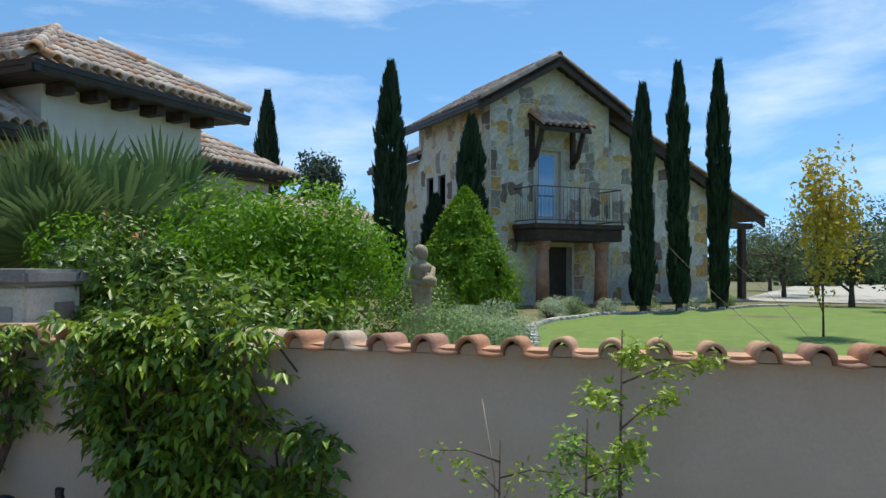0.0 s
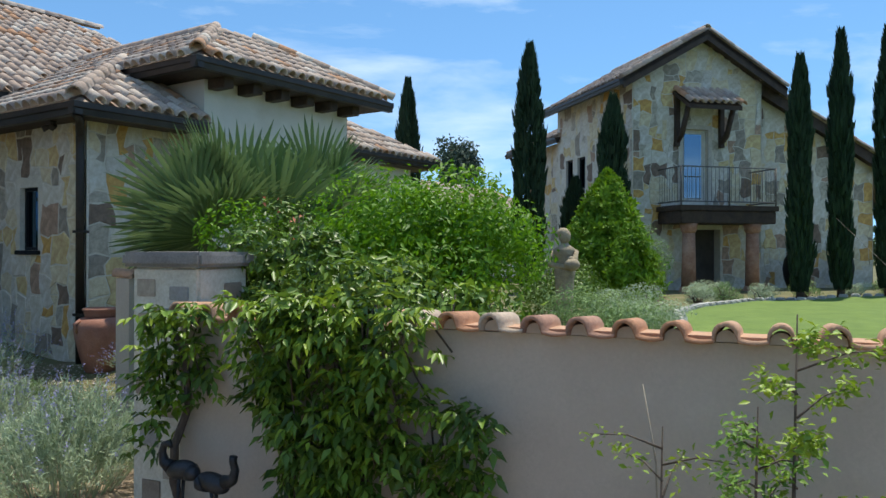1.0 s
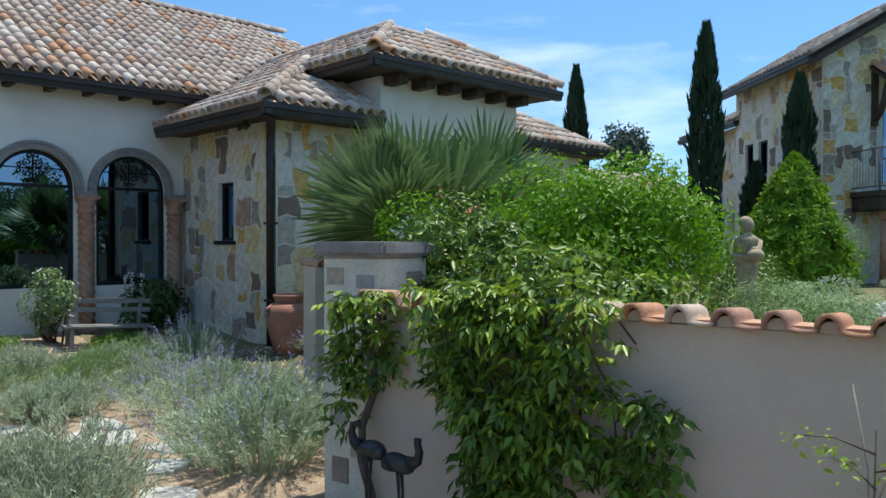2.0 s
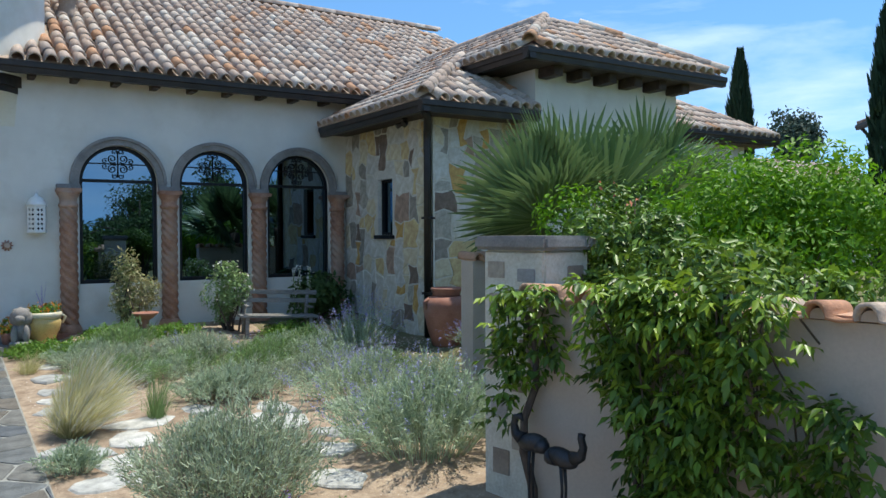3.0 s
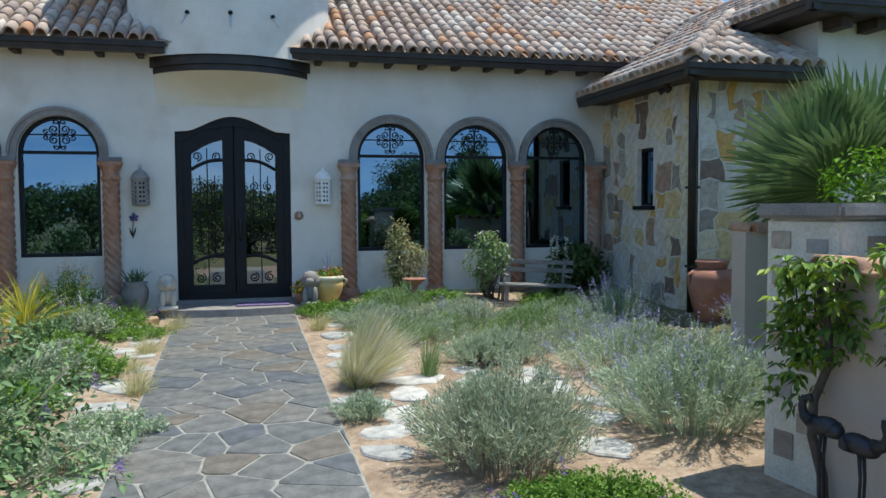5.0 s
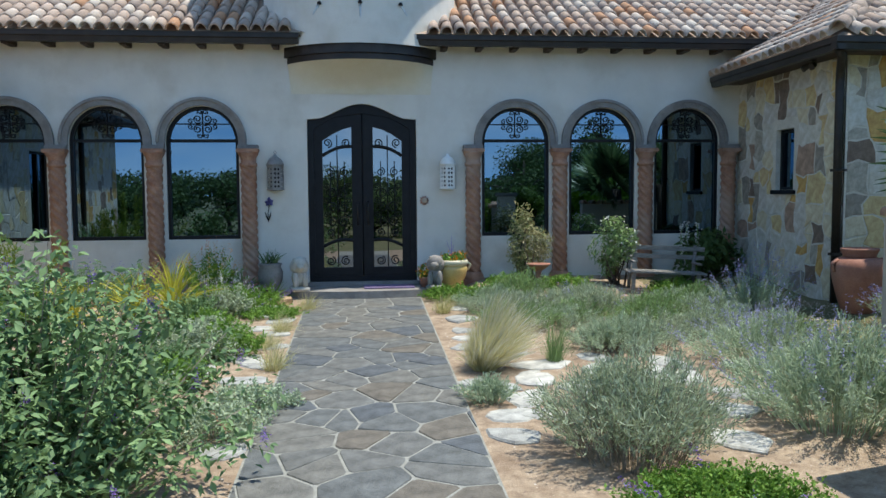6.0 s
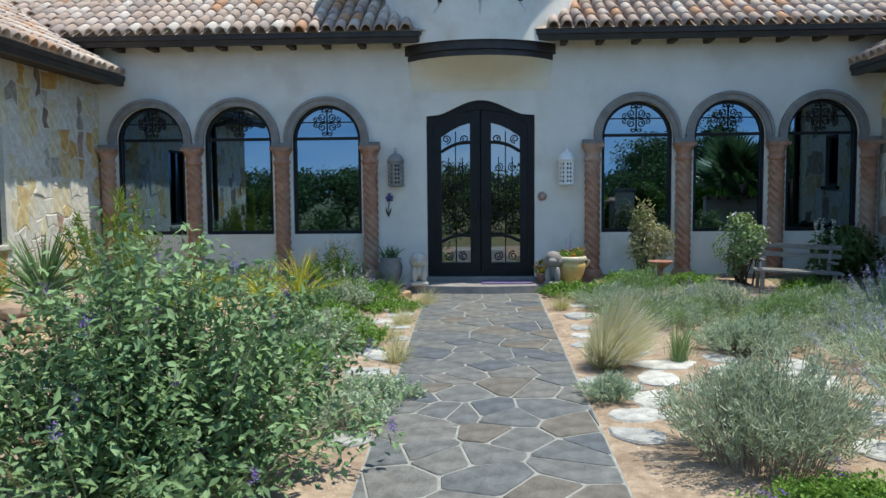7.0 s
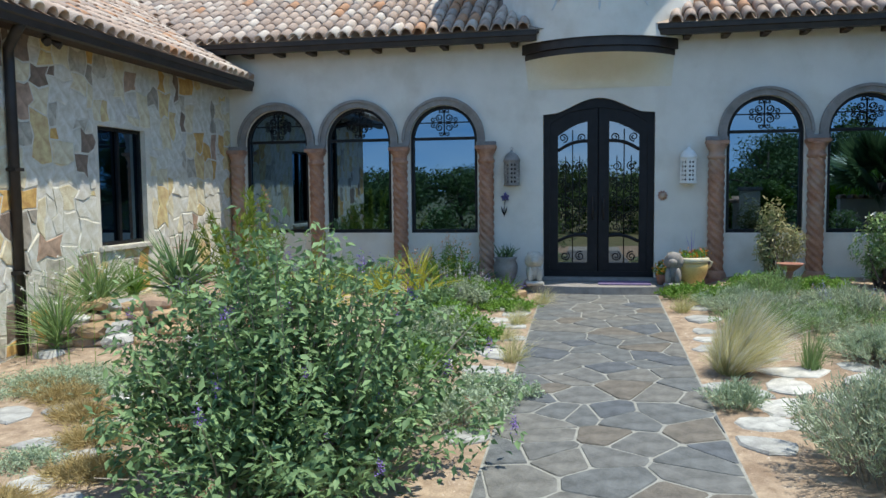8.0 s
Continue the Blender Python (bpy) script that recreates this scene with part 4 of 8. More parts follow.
deck = bmesh.new()
AP = 1.9
TX0, TX1, TY0 = 7.8, 12.45, -4.38
apex_x = TX0 + AP
for q in ([(EX, -3.9), (TX0, -3.9 + TX0 - EX), (TX0, 2.0), (EX, -0.1)], [(TX0, TY0), (apex_x, TY0 + AP), (apex_x, 4.0), (TX0, 2.0)]):
    deck.faces.new([deck.verts.new((x, y, west_z(x))) for x, y in q])
deck.faces.new([deck.verts.new(p) for p in ((EX, -3.9, EAVE), (8.5, -3.9, EAVE), (8.5, -1.6, EAVE + 2.3 * P), (TX0 + 0.7, -1.6, EAVE + 2.3 * P))])
deck.faces.new([deck.verts.new(p) for p in ((TX0, TY0, TW_E), (TX1, TY0, TW_E), (TX1 - AP, TY0 + AP, TW_E + AP * P), (apex_x, TY0 + AP, TW_E + AP * P))])
deck.faces.new([deck.verts.new(p) for p in ((TX1, TY0, TW_E), (TX1, 3, TW_E), (TX1 - AP, 3, TW_E + AP * P), (TX1 - AP, TY0 + AP, TW_E + AP * P))])
deck.faces.new([deck.verts.new(p) for p in ((apex_x, TY0 + AP, TW_E + AP * P), (TX1 - AP, TY0 + AP, TW_E + AP * P), (TX1 - AP, 4, TW_E + AP * P), (apex_x, 4, TW_E + AP * P))])
part("roof_deck", deck, PAN, roof)
upx = Vector((1, 0, P)).normalized()


def west_inside(a, s):
    x, y = EX - 0.04 + s * k, 4.0 - a
    if x > apex_x - 0.05:
        return False
    low = -3.9 + (x - EX) if x < TX0 else TY0 + (x - TX0)
    high = -0.16 if x < EX + 1.1 else -0.52 + (x - EX - 1.16)
    return low < y < high


tile_slope(roof, (EX - 0.04, 4.0, EAVE), (0, -1, 0), upx, 9.0, 4.2, west_inside, first=lambda a, s: True)
tile_slope(roof, (EX, -3.94, EAVE), (1, 0, 0), up, 2.3, 2.6, lambda a, s: EX + a > EX + s * k and EX + a < 8.5 - 0.1)
tile_slope(roof, (TX0, TY0 - 0.04, TW_E), (1, 0, 0), up, TX1 - TX0, 2.3, lambda a, s: s * k < a < (TX1 - TX0) - s * k and s * k < AP)
ridge_caps(roof, (EX, -3.9, EAVE + 0.06), (TX0 + 0.6, -3.9 + 2.2, EAVE + 0.06 + 2.2 * P))
ridge_caps(roof, (TX0, TY0, TW_E + 0.06), (apex_x, TY0 + AP, TW_E + AP * P + 0.06))
ridge_caps(roof, (TX1, TY0, TW_E + 0.06), (TX1 - AP, TY0 + AP, TW_E + AP * P + 0.06))
ridge_caps(roof, (apex_x, TY0 + AP, TW_E + AP * P + 0.05), (apex_x, 3.6, TW_E + AP * P + 0.05))
ridge_caps(roof, (-11.5, RIDGE_Y, ZE + P * 5.52 + 0.05), (12.0, RIDGE_Y, ZE + P * 5.52 + 0.05))
# west wing slope
deck = bmesh.new()
deck.faces.new([deck.verts.new(p) for p in ((-EX, -8.9, EAVE), (-EX, -0.1, EAVE), (-EX - 3.2, 2.4, EAVE + 3.2 * P), (-EX - 3.2, -8.9, EAVE + 3.2 * P))])
deck.faces.new([deck.verts.new(p) for p in ((-EX - 6.4, -8.9, EAVE), (-EX - 6.4, 2.4, EAVE), (-EX - 3.2, 2.4, EAVE + 3.2 * P), (-EX - 3.2, -8.9, EAVE + 3.2 * P))])
part("roof_deck", deck, PAN, roof)


def east_inside(a, s):
    x, y = EX - 0.04 + s * k, -8.9 + a
    high = -0.16 if x < EX + 1.1 else -0.52 + (x - EX - 1.16)
    return y < high and s * k < 3.15


tile_slope(roof, (-EX + 0.04, -8.9, EAVE), (0, 1, 0), Vector((-1, 0, P)).normalized(), 12, 3.7, east_inside, first=lambda a, s: a > 4)
ridge_caps(roof, (-EX - 3.2, -8.9, EAVE + 3.2 * P + 0.05), (-EX - 3.2, 2.0, EAVE + 3.2 * P + 0.05))

# hip tower body
tw = part("tower_wall", bm_box(8.46, 11.85, -3.72, 3.0, -0.3, TW_E - 0.16), STUCCO, house, "smooth off-white stucco tower wall")
part("soffit", bm_box(TX0 + 0.1, TX1 - 0.1, TY0 + 0.1, 2.0, TW_E - 0.155, TW_E - 0.12), BEAM, roof)
gutter((TX0 - 0.02, TY0 + 0.13, TW_E), (TX1 + 0.02, TY0 + 0.13, TW_E), (0, -1, 0), roof)
gutter((TX0 + 0.13, TY0, TW_E), (TX0 + 0.13, -1.9, TW_E), (-1, 0, 0), roof)
for i in range(6):
    x = 8.62 + 0.607 * i
    part("rafter_tail", bm_box(x - 0.10, x + 0.10, -4.12, -3.72, TW_E - 0.32, TW_E - 0.155, 0.01), BEAM, roof)
# lower block east of the tower
part("east_block_wall", bm_box(11.85, 15.4, -2.6, 3.0, -0.2, 3.55), STUCCO, house)
part("soffit", bm_box(11.9, 15.9, -3.05, 3, 3.48, 3.54), BEAM, roof)
gutter((11.9, -3.0, 3.68), (15.95, -3.0, 3.68), (0, -1, 0), roof)
deck = bmesh.new()
deck.faces.new([deck.verts.new(p) for p in ((11.9, -3.1, 3.62), (16.0, -3.1, 3.62), (13.9, -1.0, 4.77), (11.9, -1.0, 4.77))])
deck.faces.new([deck.verts.new(p) for p in ((16.0, -3.1, 3.62), (16.0, 3, 3.62), (13.9, 3, 4.77), (13.9, -1.0, 4.77))])
part("roof_deck", deck, PAN, roof)
tile_slope(roof, (11.9, -3.14, 3.64), (1, 0, 0), up, 4.1, 2.4, lambda a, s: s * k < 2.1 and a < 4.1 - s * k)


def downpipe(x, y, s, ztop, zend, sy=0):
    dp = tagged(part("downpipe", bm_tube([(x - s * 0.5, y + sy, ztop), (x - s * 0.42, y + sy, ztop - 0.10), (x - s * 0.06, y, ztop - 0.22), (x - s * 0.06, y, ztop - 0.4), (x - s * 0.06, y, zend)], 0.06, 10), BRONZE),
                "dark bronze rain pipe down the stone wall", "downpipe")
    for z in (0.6, 1.8):
        part("strap", bm_box(x - 0.13, x + 0.13, y - 0.075, y + 0.075, z, z + 0.04), BRONZE, dp)
    return dp


downpipe(WX, -3.13, 1, EAVE - 0.12, gz(6.7, -3.1), -0.6)
downpipe(-WX + 0.05, -5.72, -1, EAVE - 0.12, gz(-6.7, -5.7), -0.3)
# spot lamps under the wing eaves
for x, y, s in ((WX - 0.25, -2.75, 1), (-WX + 0.3, -5.3, -1)):
    fl = thing("flood_lamp", "small twin flood lamp under the eave", "lamp", (x, y, EAVE - 0.12))
    part("bracket", bm_lathe([(0.05, -0.02), (0.05, 0.0), (0.02, 0.012)], 12), BRONZE, fl)
    for dy in (-0.09, 0.09):
        part("lamp_head", bm_tube([(0, 0, -0.01), (0, dy * 0.6, -0.06), (-s * 0.02, dy, -0.08), (-s * 0.09, dy * 1.3, -0.12)], [0.012, 0.015, 0.035, 0.05], 10), BRONZE, fl)

# ---- garden wall, pillar ----
WD = Vector((0.178, -0.984, 0)).normalized()
WN = Vector((-WD.y, WD.x, 0))
if WN.x > 0:
    WN = -WN
W0 = Vector((3.83, -9.28, 0))
WTOP = 1.10
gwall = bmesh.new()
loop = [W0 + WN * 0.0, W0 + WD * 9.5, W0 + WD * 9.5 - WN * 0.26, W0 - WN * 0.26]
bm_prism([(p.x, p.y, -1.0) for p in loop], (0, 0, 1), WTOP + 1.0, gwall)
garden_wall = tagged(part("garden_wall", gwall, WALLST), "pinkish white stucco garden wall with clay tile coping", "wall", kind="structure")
bed_ = [W0 - WN * 0.03, W0 + WD * 9.5 - WN * 0.03, W0 + WD * 9.5 - WN * 0.23, W0 - WN * 0.23]
part("mortar_bed", bm_prism([(p.x, p.y, WTOP) for p in bed_], (0, 0, 1), 0.03), CAPTILE, garden_wall)
def s_profile(w, rise, thick, n=10):
    """Cross-section of an S tile: a round barrel, then a low pan."""
    top = []
    b = w * 0.50
    for i in range(n + 1):
        a = math.pi * i / n
        top.append((b / 2 - b / 2 * math.cos(a), rise * math.sin(a) ** 0.75))
    for i in range(1, 6):
        t = i / 5
        top.append((b + (w + 0.012 - b) * t, -0.010 * math.sin(math.pi * t)))
    return top


CAP_ME = bpy.data.meshes.new("cap_tile")
b_ = bmesh.new()
prof_ = s_profile(0.25, 0.082, 0.02)
rows_ = []
for yy in (0.0, 0.38):
    rows_.append([b_.verts.new((x - 0.125, yy, z)) for x, z in prof_])
    rows_.append([b_.verts.new((x - 0.125 + (0.010 if x < 0.06 else -0.010 if x < 0.125 else 0.0), yy, z - 0.020)) for x, z in prof_])
for a_, c_ in ((rows_[0], rows_[2]), (rows_[3], rows_[1]), (rows_[1], rows_[0]), (rows_[2], rows_[3])):
    for i in range(len(prof_) - 1):
        b_.faces.new((a_[i], a_[i + 1], c_[i + 1], c_[i])).smooth = True
bmesh.ops.recalc_face_normals(b_, faces=b_.faces)
b_.to_mesh(CAP_ME)
b_.free()
CAP_ME.materials.append(CAPTILE)
plug = bmesh.new()
bm_prism([(-0.113 + 0.051 * (1 - math.cos(math.pi * i / 8)), 0.075, -0.02 + 0.060 * math.sin(math.pi * i / 8) ** 0.75) for i in range(9)], (0, 1, 0), 0.30, plug)
PLUG_ME = bpy.data.meshes.new("mortar_plug")
bmesh.ops.recalc_face_normals(plug, faces=plug.faces)
plug.to_mesh(PLUG_ME)
plug.free()
PLUG_ME.materials.append(WALLST)
for i in range(38):
    ob = new("cap_tile", CAP_ME)
    ob.parent = garden_wall
    loc = W0 + WD * (0.12 + 0.25 * i + rng.uniform(-0.006, 0.006)) + WN * 0.10 + Vector((0, 0, WTOP + 0.032 + rng.uniform(-0.005, 0.005)))
    ob.matrix_basis = Matrix.Translation(loc) @ Matrix((WD, -WN, Vector((0, 0, 1)))).transposed().to_4x4() @ Matrix.Rotation(rng.normal(0, 0.02), 4, "Z") @ Matrix.Rotation(-0.06, 4, "X")
    fill = new("mortar_plug", PLUG_ME)
    fill.parent, fill.matrix_basis = garden_wall, ob.matrix_basis

PC = Vector((4.20, -8.86, 0))
pillar = thing("pillar", "square stucco gate pillar with a grey stone cap", "pillar", (0, 0, 0))
M = Matrix.Translation(PC) @ Matrix.Rotation(math.atan2(WD.x, -WD.y), 4, "Z")
part("shaft", bm_box(-0.27, 0.27, -0.36, 0.27, -0.9, 1.44, 0.02, m=M), MORTAR, pillar, "pale slurried mortar")
part("cap", bm_box(-0.33, 0.33, -0.42, 0.33, 1.44, 1.55, 0.025, m=M), TRIM, pillar, "grey weathered stone cap")
EXPOSED = pieces("exposed stone", [(1, (0.30, 0.24, 0.19)), (1, (0.40, 0.34, 0.27)), (1, (0.34, 0.32, 0.30))])
for a, z, h in ((-0.05, 1.02, 0.12), (0.1, 0.72, 0.09), (-0.12, -0.1, 0.14), (0.08, -0.32, 0.2), (-0.1, 0.35, 0.1), (0.13, 1.22, 0.13), (-0.18, 1.2, 0.1), (0.14, 0.5, 0.12), (-0.2, 0.62, 0.14), (0.1, 0.12, 0.16), (0.12, 0.95, 0.15)):
    part("stone", bm_box(-0.278, -0.26, a - 0.09, a + 0.09, z, z + h, 0.006, m=M), EXPOSED, pillar)
for a, z, h in ((-0.12, 0.98, 0.15), (0.1, 1.2, 0.12), (0.12, 0.62, 0.13), (-0.1, 0.2, 0.16), (0.1, -0.2, 0.16)):
    part("stone", bm_box(a - 0.1, a + 0.1, -0.368, -0.35, z, z + h, 0.006, m=M), EXPOSED, pillar)
bw = tagged(part("low_wall", bm_box(5.62, 7.6, -6.0, -5.75, -0.6, 1.24), WALLST), "short stucco wall with tile coping beside the pillar", "wall", kind="structure")
for i in range(8):
    ob = new("cap_tile", CAP_ME)
    ob.parent = bw
    ob.matrix_basis = Matrix.Translation((5.73 + 0.245 * i, -6.07, 1.255)) @ Matrix.Rotation(0.05, 4, "X")

# ---- guest house ----
GA = radians(41)
SD = Vector((math.sin(GA), math.cos(GA), 0))
GD = Vector((math.cos(GA), -math.sin(GA), 0))
GNRM = -SD
GC = Vector((20.98, -6.02, 0))
GW, GL, G0 = 4.1, 5.0, 0.40
guest = thing("guest_house", "two-storey limestone guest house with gable and balcony", "house")
gp = lambda u, v: GC + GD * u + Vector((0, 0, v))
DW0, DW1, DZ0, DZ1 = 1.52, 2.34, 2.78, 4.95
gable = bm_wall([(0, G0 - 0.3), (GW, G0 - 0.3), (GW, 6.33), (GW / 2, 7.48), (0, 6.33)], [[(DW0, DZ0), (DW1, DZ0), (DW1, DZ1), (DW0, DZ1)], [(1.75, G0), (2.75, G0), (2.75, 2.15), (1.75, 2.15)]], gp, 0.3, SD)
gw_ob = part("gable_wall", gable, MORTAR, guest)
STONES.append((gw_ob, gp, GNRM, (0.02, G0, GW - 0.02, 7.66), lambda u, v, poly: any((DW0 - 0.05 < p[0] < DW1 + 0.05 and DZ0 - 0.05 < p[1] < DZ1 + 0.05) or (1.72 < p[0] < 2.78 and p[1] < 2.18)
               or p[1] > 6.34 + 1.3 * (1 - abs(p[0] - GW / 2) / (GW / 2)) for p in list(poly) + [(u, v)]), 21, 0.42))
sp = lambda u, v: GC + SD * u + Vector((0, 0, v))
side = bm_wall([(0.3, G0 - 0.3), (GL, G0 - 0.3), (GL, 6.33), (0.3, 6.33)], [[(3.0, 3.5), (3.6, 3.5), (3.6, 4.5), (3.0, 4.5)], [(3.95, 3.5), (4.5, 3.5), (4.5, 4.5), (3.95, 4.5)]], sp, 0.3, GD)
sw_ob = part("side_wall", side, MORTAR, guest)
STONES.append((sw_ob, sp, -GD, (0.0, G0, GL, 6.34), lambda u, v, poly: any(2.95 < p[0] < 4.55 and 3.45 < p[1] < 4.55 for p in list(poly) + [(u, v)]), 22, 0.42))
for a, b in ((3.0, 3.6), (3.95, 4.5)):
    bm = bm_prism([sp(a, 3.5) + GD * 0.15, sp(b, 3.5) + GD * 0.15, sp(b, 4.5) + GD * 0.15, sp(a, 4.5) + GD * 0.15], GD, 0.02)
    w = part("window", bm, WINGLASS, guest)
    part("window_frame", bm_wall([(a, 3.5), (b, 3.5), (b, 4.5), (a, 4.5)], [[(a + 0.06, 3.56), (b - 0.06, 3.56), (b - 0.06, 4.44), (a + 0.06, 4.44)]], lambda u, v: sp(u, v) + GD * 0.08, 0.05, GD), IRON, w)
# right flank and back, closing the tower
part("flank_wall", bm_prism([gp(GW, G0 - 0.3), gp(GW, 6.33), gp(GW, 6.33) + SD * GL, gp(GW, G0 - 0.3) + SD * GL], -GD, 0.3), MORTAR, guest)
part("back_wall", bm_prism([gp(0, G0 - 0.3) + SD * GL, gp(GW, G0 - 0.3) + SD * GL, gp(GW, 6.33) + SD * GL, gp(GW / 2, 7.7) + SD * GL, gp(0, 6.33) + SD * GL], SD, 0.2), MORTAR, guest)
groof = thing("guest_house_roof", "clay barrel tile gable roof with dark eaves", "roof", kind="structure")
GP = (7.48 - 6.33) / (GW / 2)
OV, FO = 0.50, 0.45


def roof_slab(corners, parent, material, thick):
    n = (corners[1] - corners[0]).cross(corners[3] - corners[0]).normalized()
    if n.z < 0:
        n = -n
    return part("roof_deck", bm_prism([c + n * 0.0 for c in corners], n, thick), material, parent)


apex = lambda d: gp(GW / 2, 7.48 + 0.04) + SD * d
lo = lambda s, d: gp(-OV if s < 0 else GW + OV, 6.34 - OV * GP) + SD * d
for s in (-1, 1):
    roof_slab([lo(s, -FO), lo(s, GL + 0.3), apex(GL + 0.3), apex(-FO)], groof, BEAM, 0.10)
    slope_len = math.hypot(GW / 2 + OV, (GW / 2 + OV) * GP)
    o = lo(s, -FO if s < 0 else GL + 0.3) + Vector((0, 0, 0.12))
    upg = (apex(0) - lo(s, 0)).normalized()
    tile_slope(groof, o, SD if s < 0 else -SD, upg, GL + FO + 0.3, slope_len, lambda a, t, L=slope_len: t < L, limit=120)
    # barge boards
    part("barge_board", bm_prism([lo(s, -FO) - Vector((0, 0, 0.16)), apex(-FO) - Vector((0, 0, 0.16)), apex(-FO) + Vector((0, 0, 0.12)), lo(s, -FO) + Vector((0, 0, 0.12))], SD, 0.06), BEAM, groof)
    ridge_caps(groof, lo(s, -FO + 0.05) + Vector((0, 0, 0.12)), apex(-FO + 0.05) + Vector((0, 0, 0.12)))
gutter(lo(-1, -FO) + Vector((0, 0, 0.1)), lo(-1, GL + 0.3) + Vector((0, 0, 0.1)), -GD, groof)
ridge_caps(groof, apex(-FO) + Vector((0, 0, 0.14)), apex(GL + 0.3) + Vector((0, 0, 0.14)))
# lower wing behind
low_len, low_h = 4.6, 5.35
p0 = GC + SD * GL
low = bm_prism([p0 + GD * 0.5 + Vector((0, 0, G0 - 0.3)), p0 + GD * 0.5 + SD * low_len + Vector((0, 0, G0 - 0.3)), p0 + GD * 0.5 + SD * low_len + Vector((0, 0, low_h)), p0 + GD * 0.5 + Vector((0, 0, low_h))], GD, 3.4)
low_ob = part("rear_wing", low, MORTAR, guest)
lp_ = lambda u, v: p0 + GD * 0.5 + SD * u + Vector((0, 0, v))
STONES.append((low_ob, lp_, -GD, (0.05, G0 + 1.5, low_len, low_h - 0.03), lambda u, v, poly: False, 23, 0.45))
c0 = [p0 + GD * (-0.05) + SD * d + Vector((0, 0, low_h - 0.1)) for d in (-0.05, low_len + 0.5)]
c1 = [p0 + GD * 2.2 + SD * d + Vector((0, 0, low_h + 0.95)) for d in (low_len + 0.5, -0.05)]
roof_slab([c0[0], c0[1], c1[0], c1[1]], groof, BEAM, 0.1)
tile_slope(groof, c0[0] + Vector((0, 0, 0.13)), SD, (c1[1] - c0[0]).normalized(), low_len + 0.55, 2.4, lambda a, s: True, limit=60)
gutter(c0[0] + Vector((0, 0, 0.1)), c0[1] + Vector((0, 0, 0.1)), -GD, groof)
part("downpipe", bm_tube([c0[1] - SD * 0.3 - GD * 0.05, c0[1] - SD * 0.3 + GD * 0.2 - Vector((0, 0, 0.3)), c0[1] - SD * 0.3 + GD * 0.45 - Vector((0, 0, 0.5)), c0[1] - SD * 0.3 + GD * 0.45 - Vector((0, 0, 4.5))], 0.06, 8), BRONZE, groof)
# lean-to wing with porch
LW = 8.3
z_at = lambda u: 6.22 - 0.487 * (u - GW)
lean = lambda u, v: gp(u, v) + SD * 0.35
lt = bm_wall([(GW, G0 - 0.3), (LW, G0 - 0.3), (LW, z_at(LW) - 0.1), (GW, z_at(GW) - 0.1)], [[(5.45, 3.1), (6.15, 3.1), (6.15, 3.95), (5.45, 3.95)]], lean, 0.3, SD)
lt_ob = part("lean_to_wall", lt, MORTAR, guest)
STONES.append((lt_ob, lean, GNRM, (GW + 0.02, G0, LW - 0.02, 6.1), lambda u, v, poly: any(p[1] > z_at(p[0]) - 0.14 or (5.4 < p[0] < 6.2 and 3.05 < p[1] < 4.0) for p in list(poly) + [(u, v)]), 24, 0.42))
w = part("window", bm_prism([lean(5.45, 3.1) + SD * 0.15, lean(6.15, 3.1) + SD * 0.15, lean(6.15, 3.95) + SD * 0.15, lean(5.45, 3.95) + SD * 0.15], SD, 0.02), WINGLASS, guest)
part("lean_to_end", bm_prism([lean(LW, G0 - 0.3), lean(LW, z_at(LW) - 0.12), lean(LW, z_at(LW) - 0.12) + SD * 4.4, lean(LW, G0 - 0.3) + SD * 4.4], -GD, 0.25), MORTAR, guest)
UE = 10.45
q = [gp(GW, z_at(GW)) - SD * 0.05, gp(UE, z_at(UE)) - SD * 0.05, gp(UE, z_at(UE)) + SD * 4.9, gp(GW, z_at(GW)) + SD * 4.9]
roof_slab(q, groof, BEAM, 0.1)
tile_slope(groof, gp(UE, z_at(UE) + 0.12) + SD * 4.9, -SD, (gp(GW, z_at(GW)) - gp(UE, z_at(UE))).normalized(), 4.95, 7.1, lambda a, s: True, limit=100)
part("barge_board", bm_prism([gp(GW, z_at(GW) - 0.22) - SD * 0.06, gp(UE, z_at(UE) - 0.22) - SD * 0.06, gp(UE, z_at(UE) + 0.1) - SD * 0.06, gp(GW, z_at(GW) + 0.1) - SD * 0.06], SD, 0.06), BEAM, groof)
ridge_caps(groof, gp(UE, z_at(UE) + 0.14), gp(GW, z_at(GW) + 0.14))
part("porch_beam", bm_prism([gp(LW, 2.85) + SD * 0.2, gp(UE - 0.3, 2.85) + SD * 0.2, gp(UE - 0.3, 3.05) + SD * 0.2, gp(LW, 3.05) + SD * 0.2], SD, 0.2), BEAM, guest)
for d in (0.3, 4.3):
    pp = gp(9.75, 0) + SD * d
    part("porch_post", bm_box(-0.11, 0.11, -0.11, 0.11, G0 - 0.05, 2.9, 0.015, m=Matrix.Translation(pp) @ Matrix.Rotation(-GA, 4, "Z")), BEAM, guest)
    part("post_base", bm_box(-0.18, 0.18, -0.18, 0.18, G0 - 0.1, G0 + 0.12, 0.015, m=Matrix.Translation(pp) @ Matrix.Rotation(-GA, 4, "Z")), TRIM, guest)
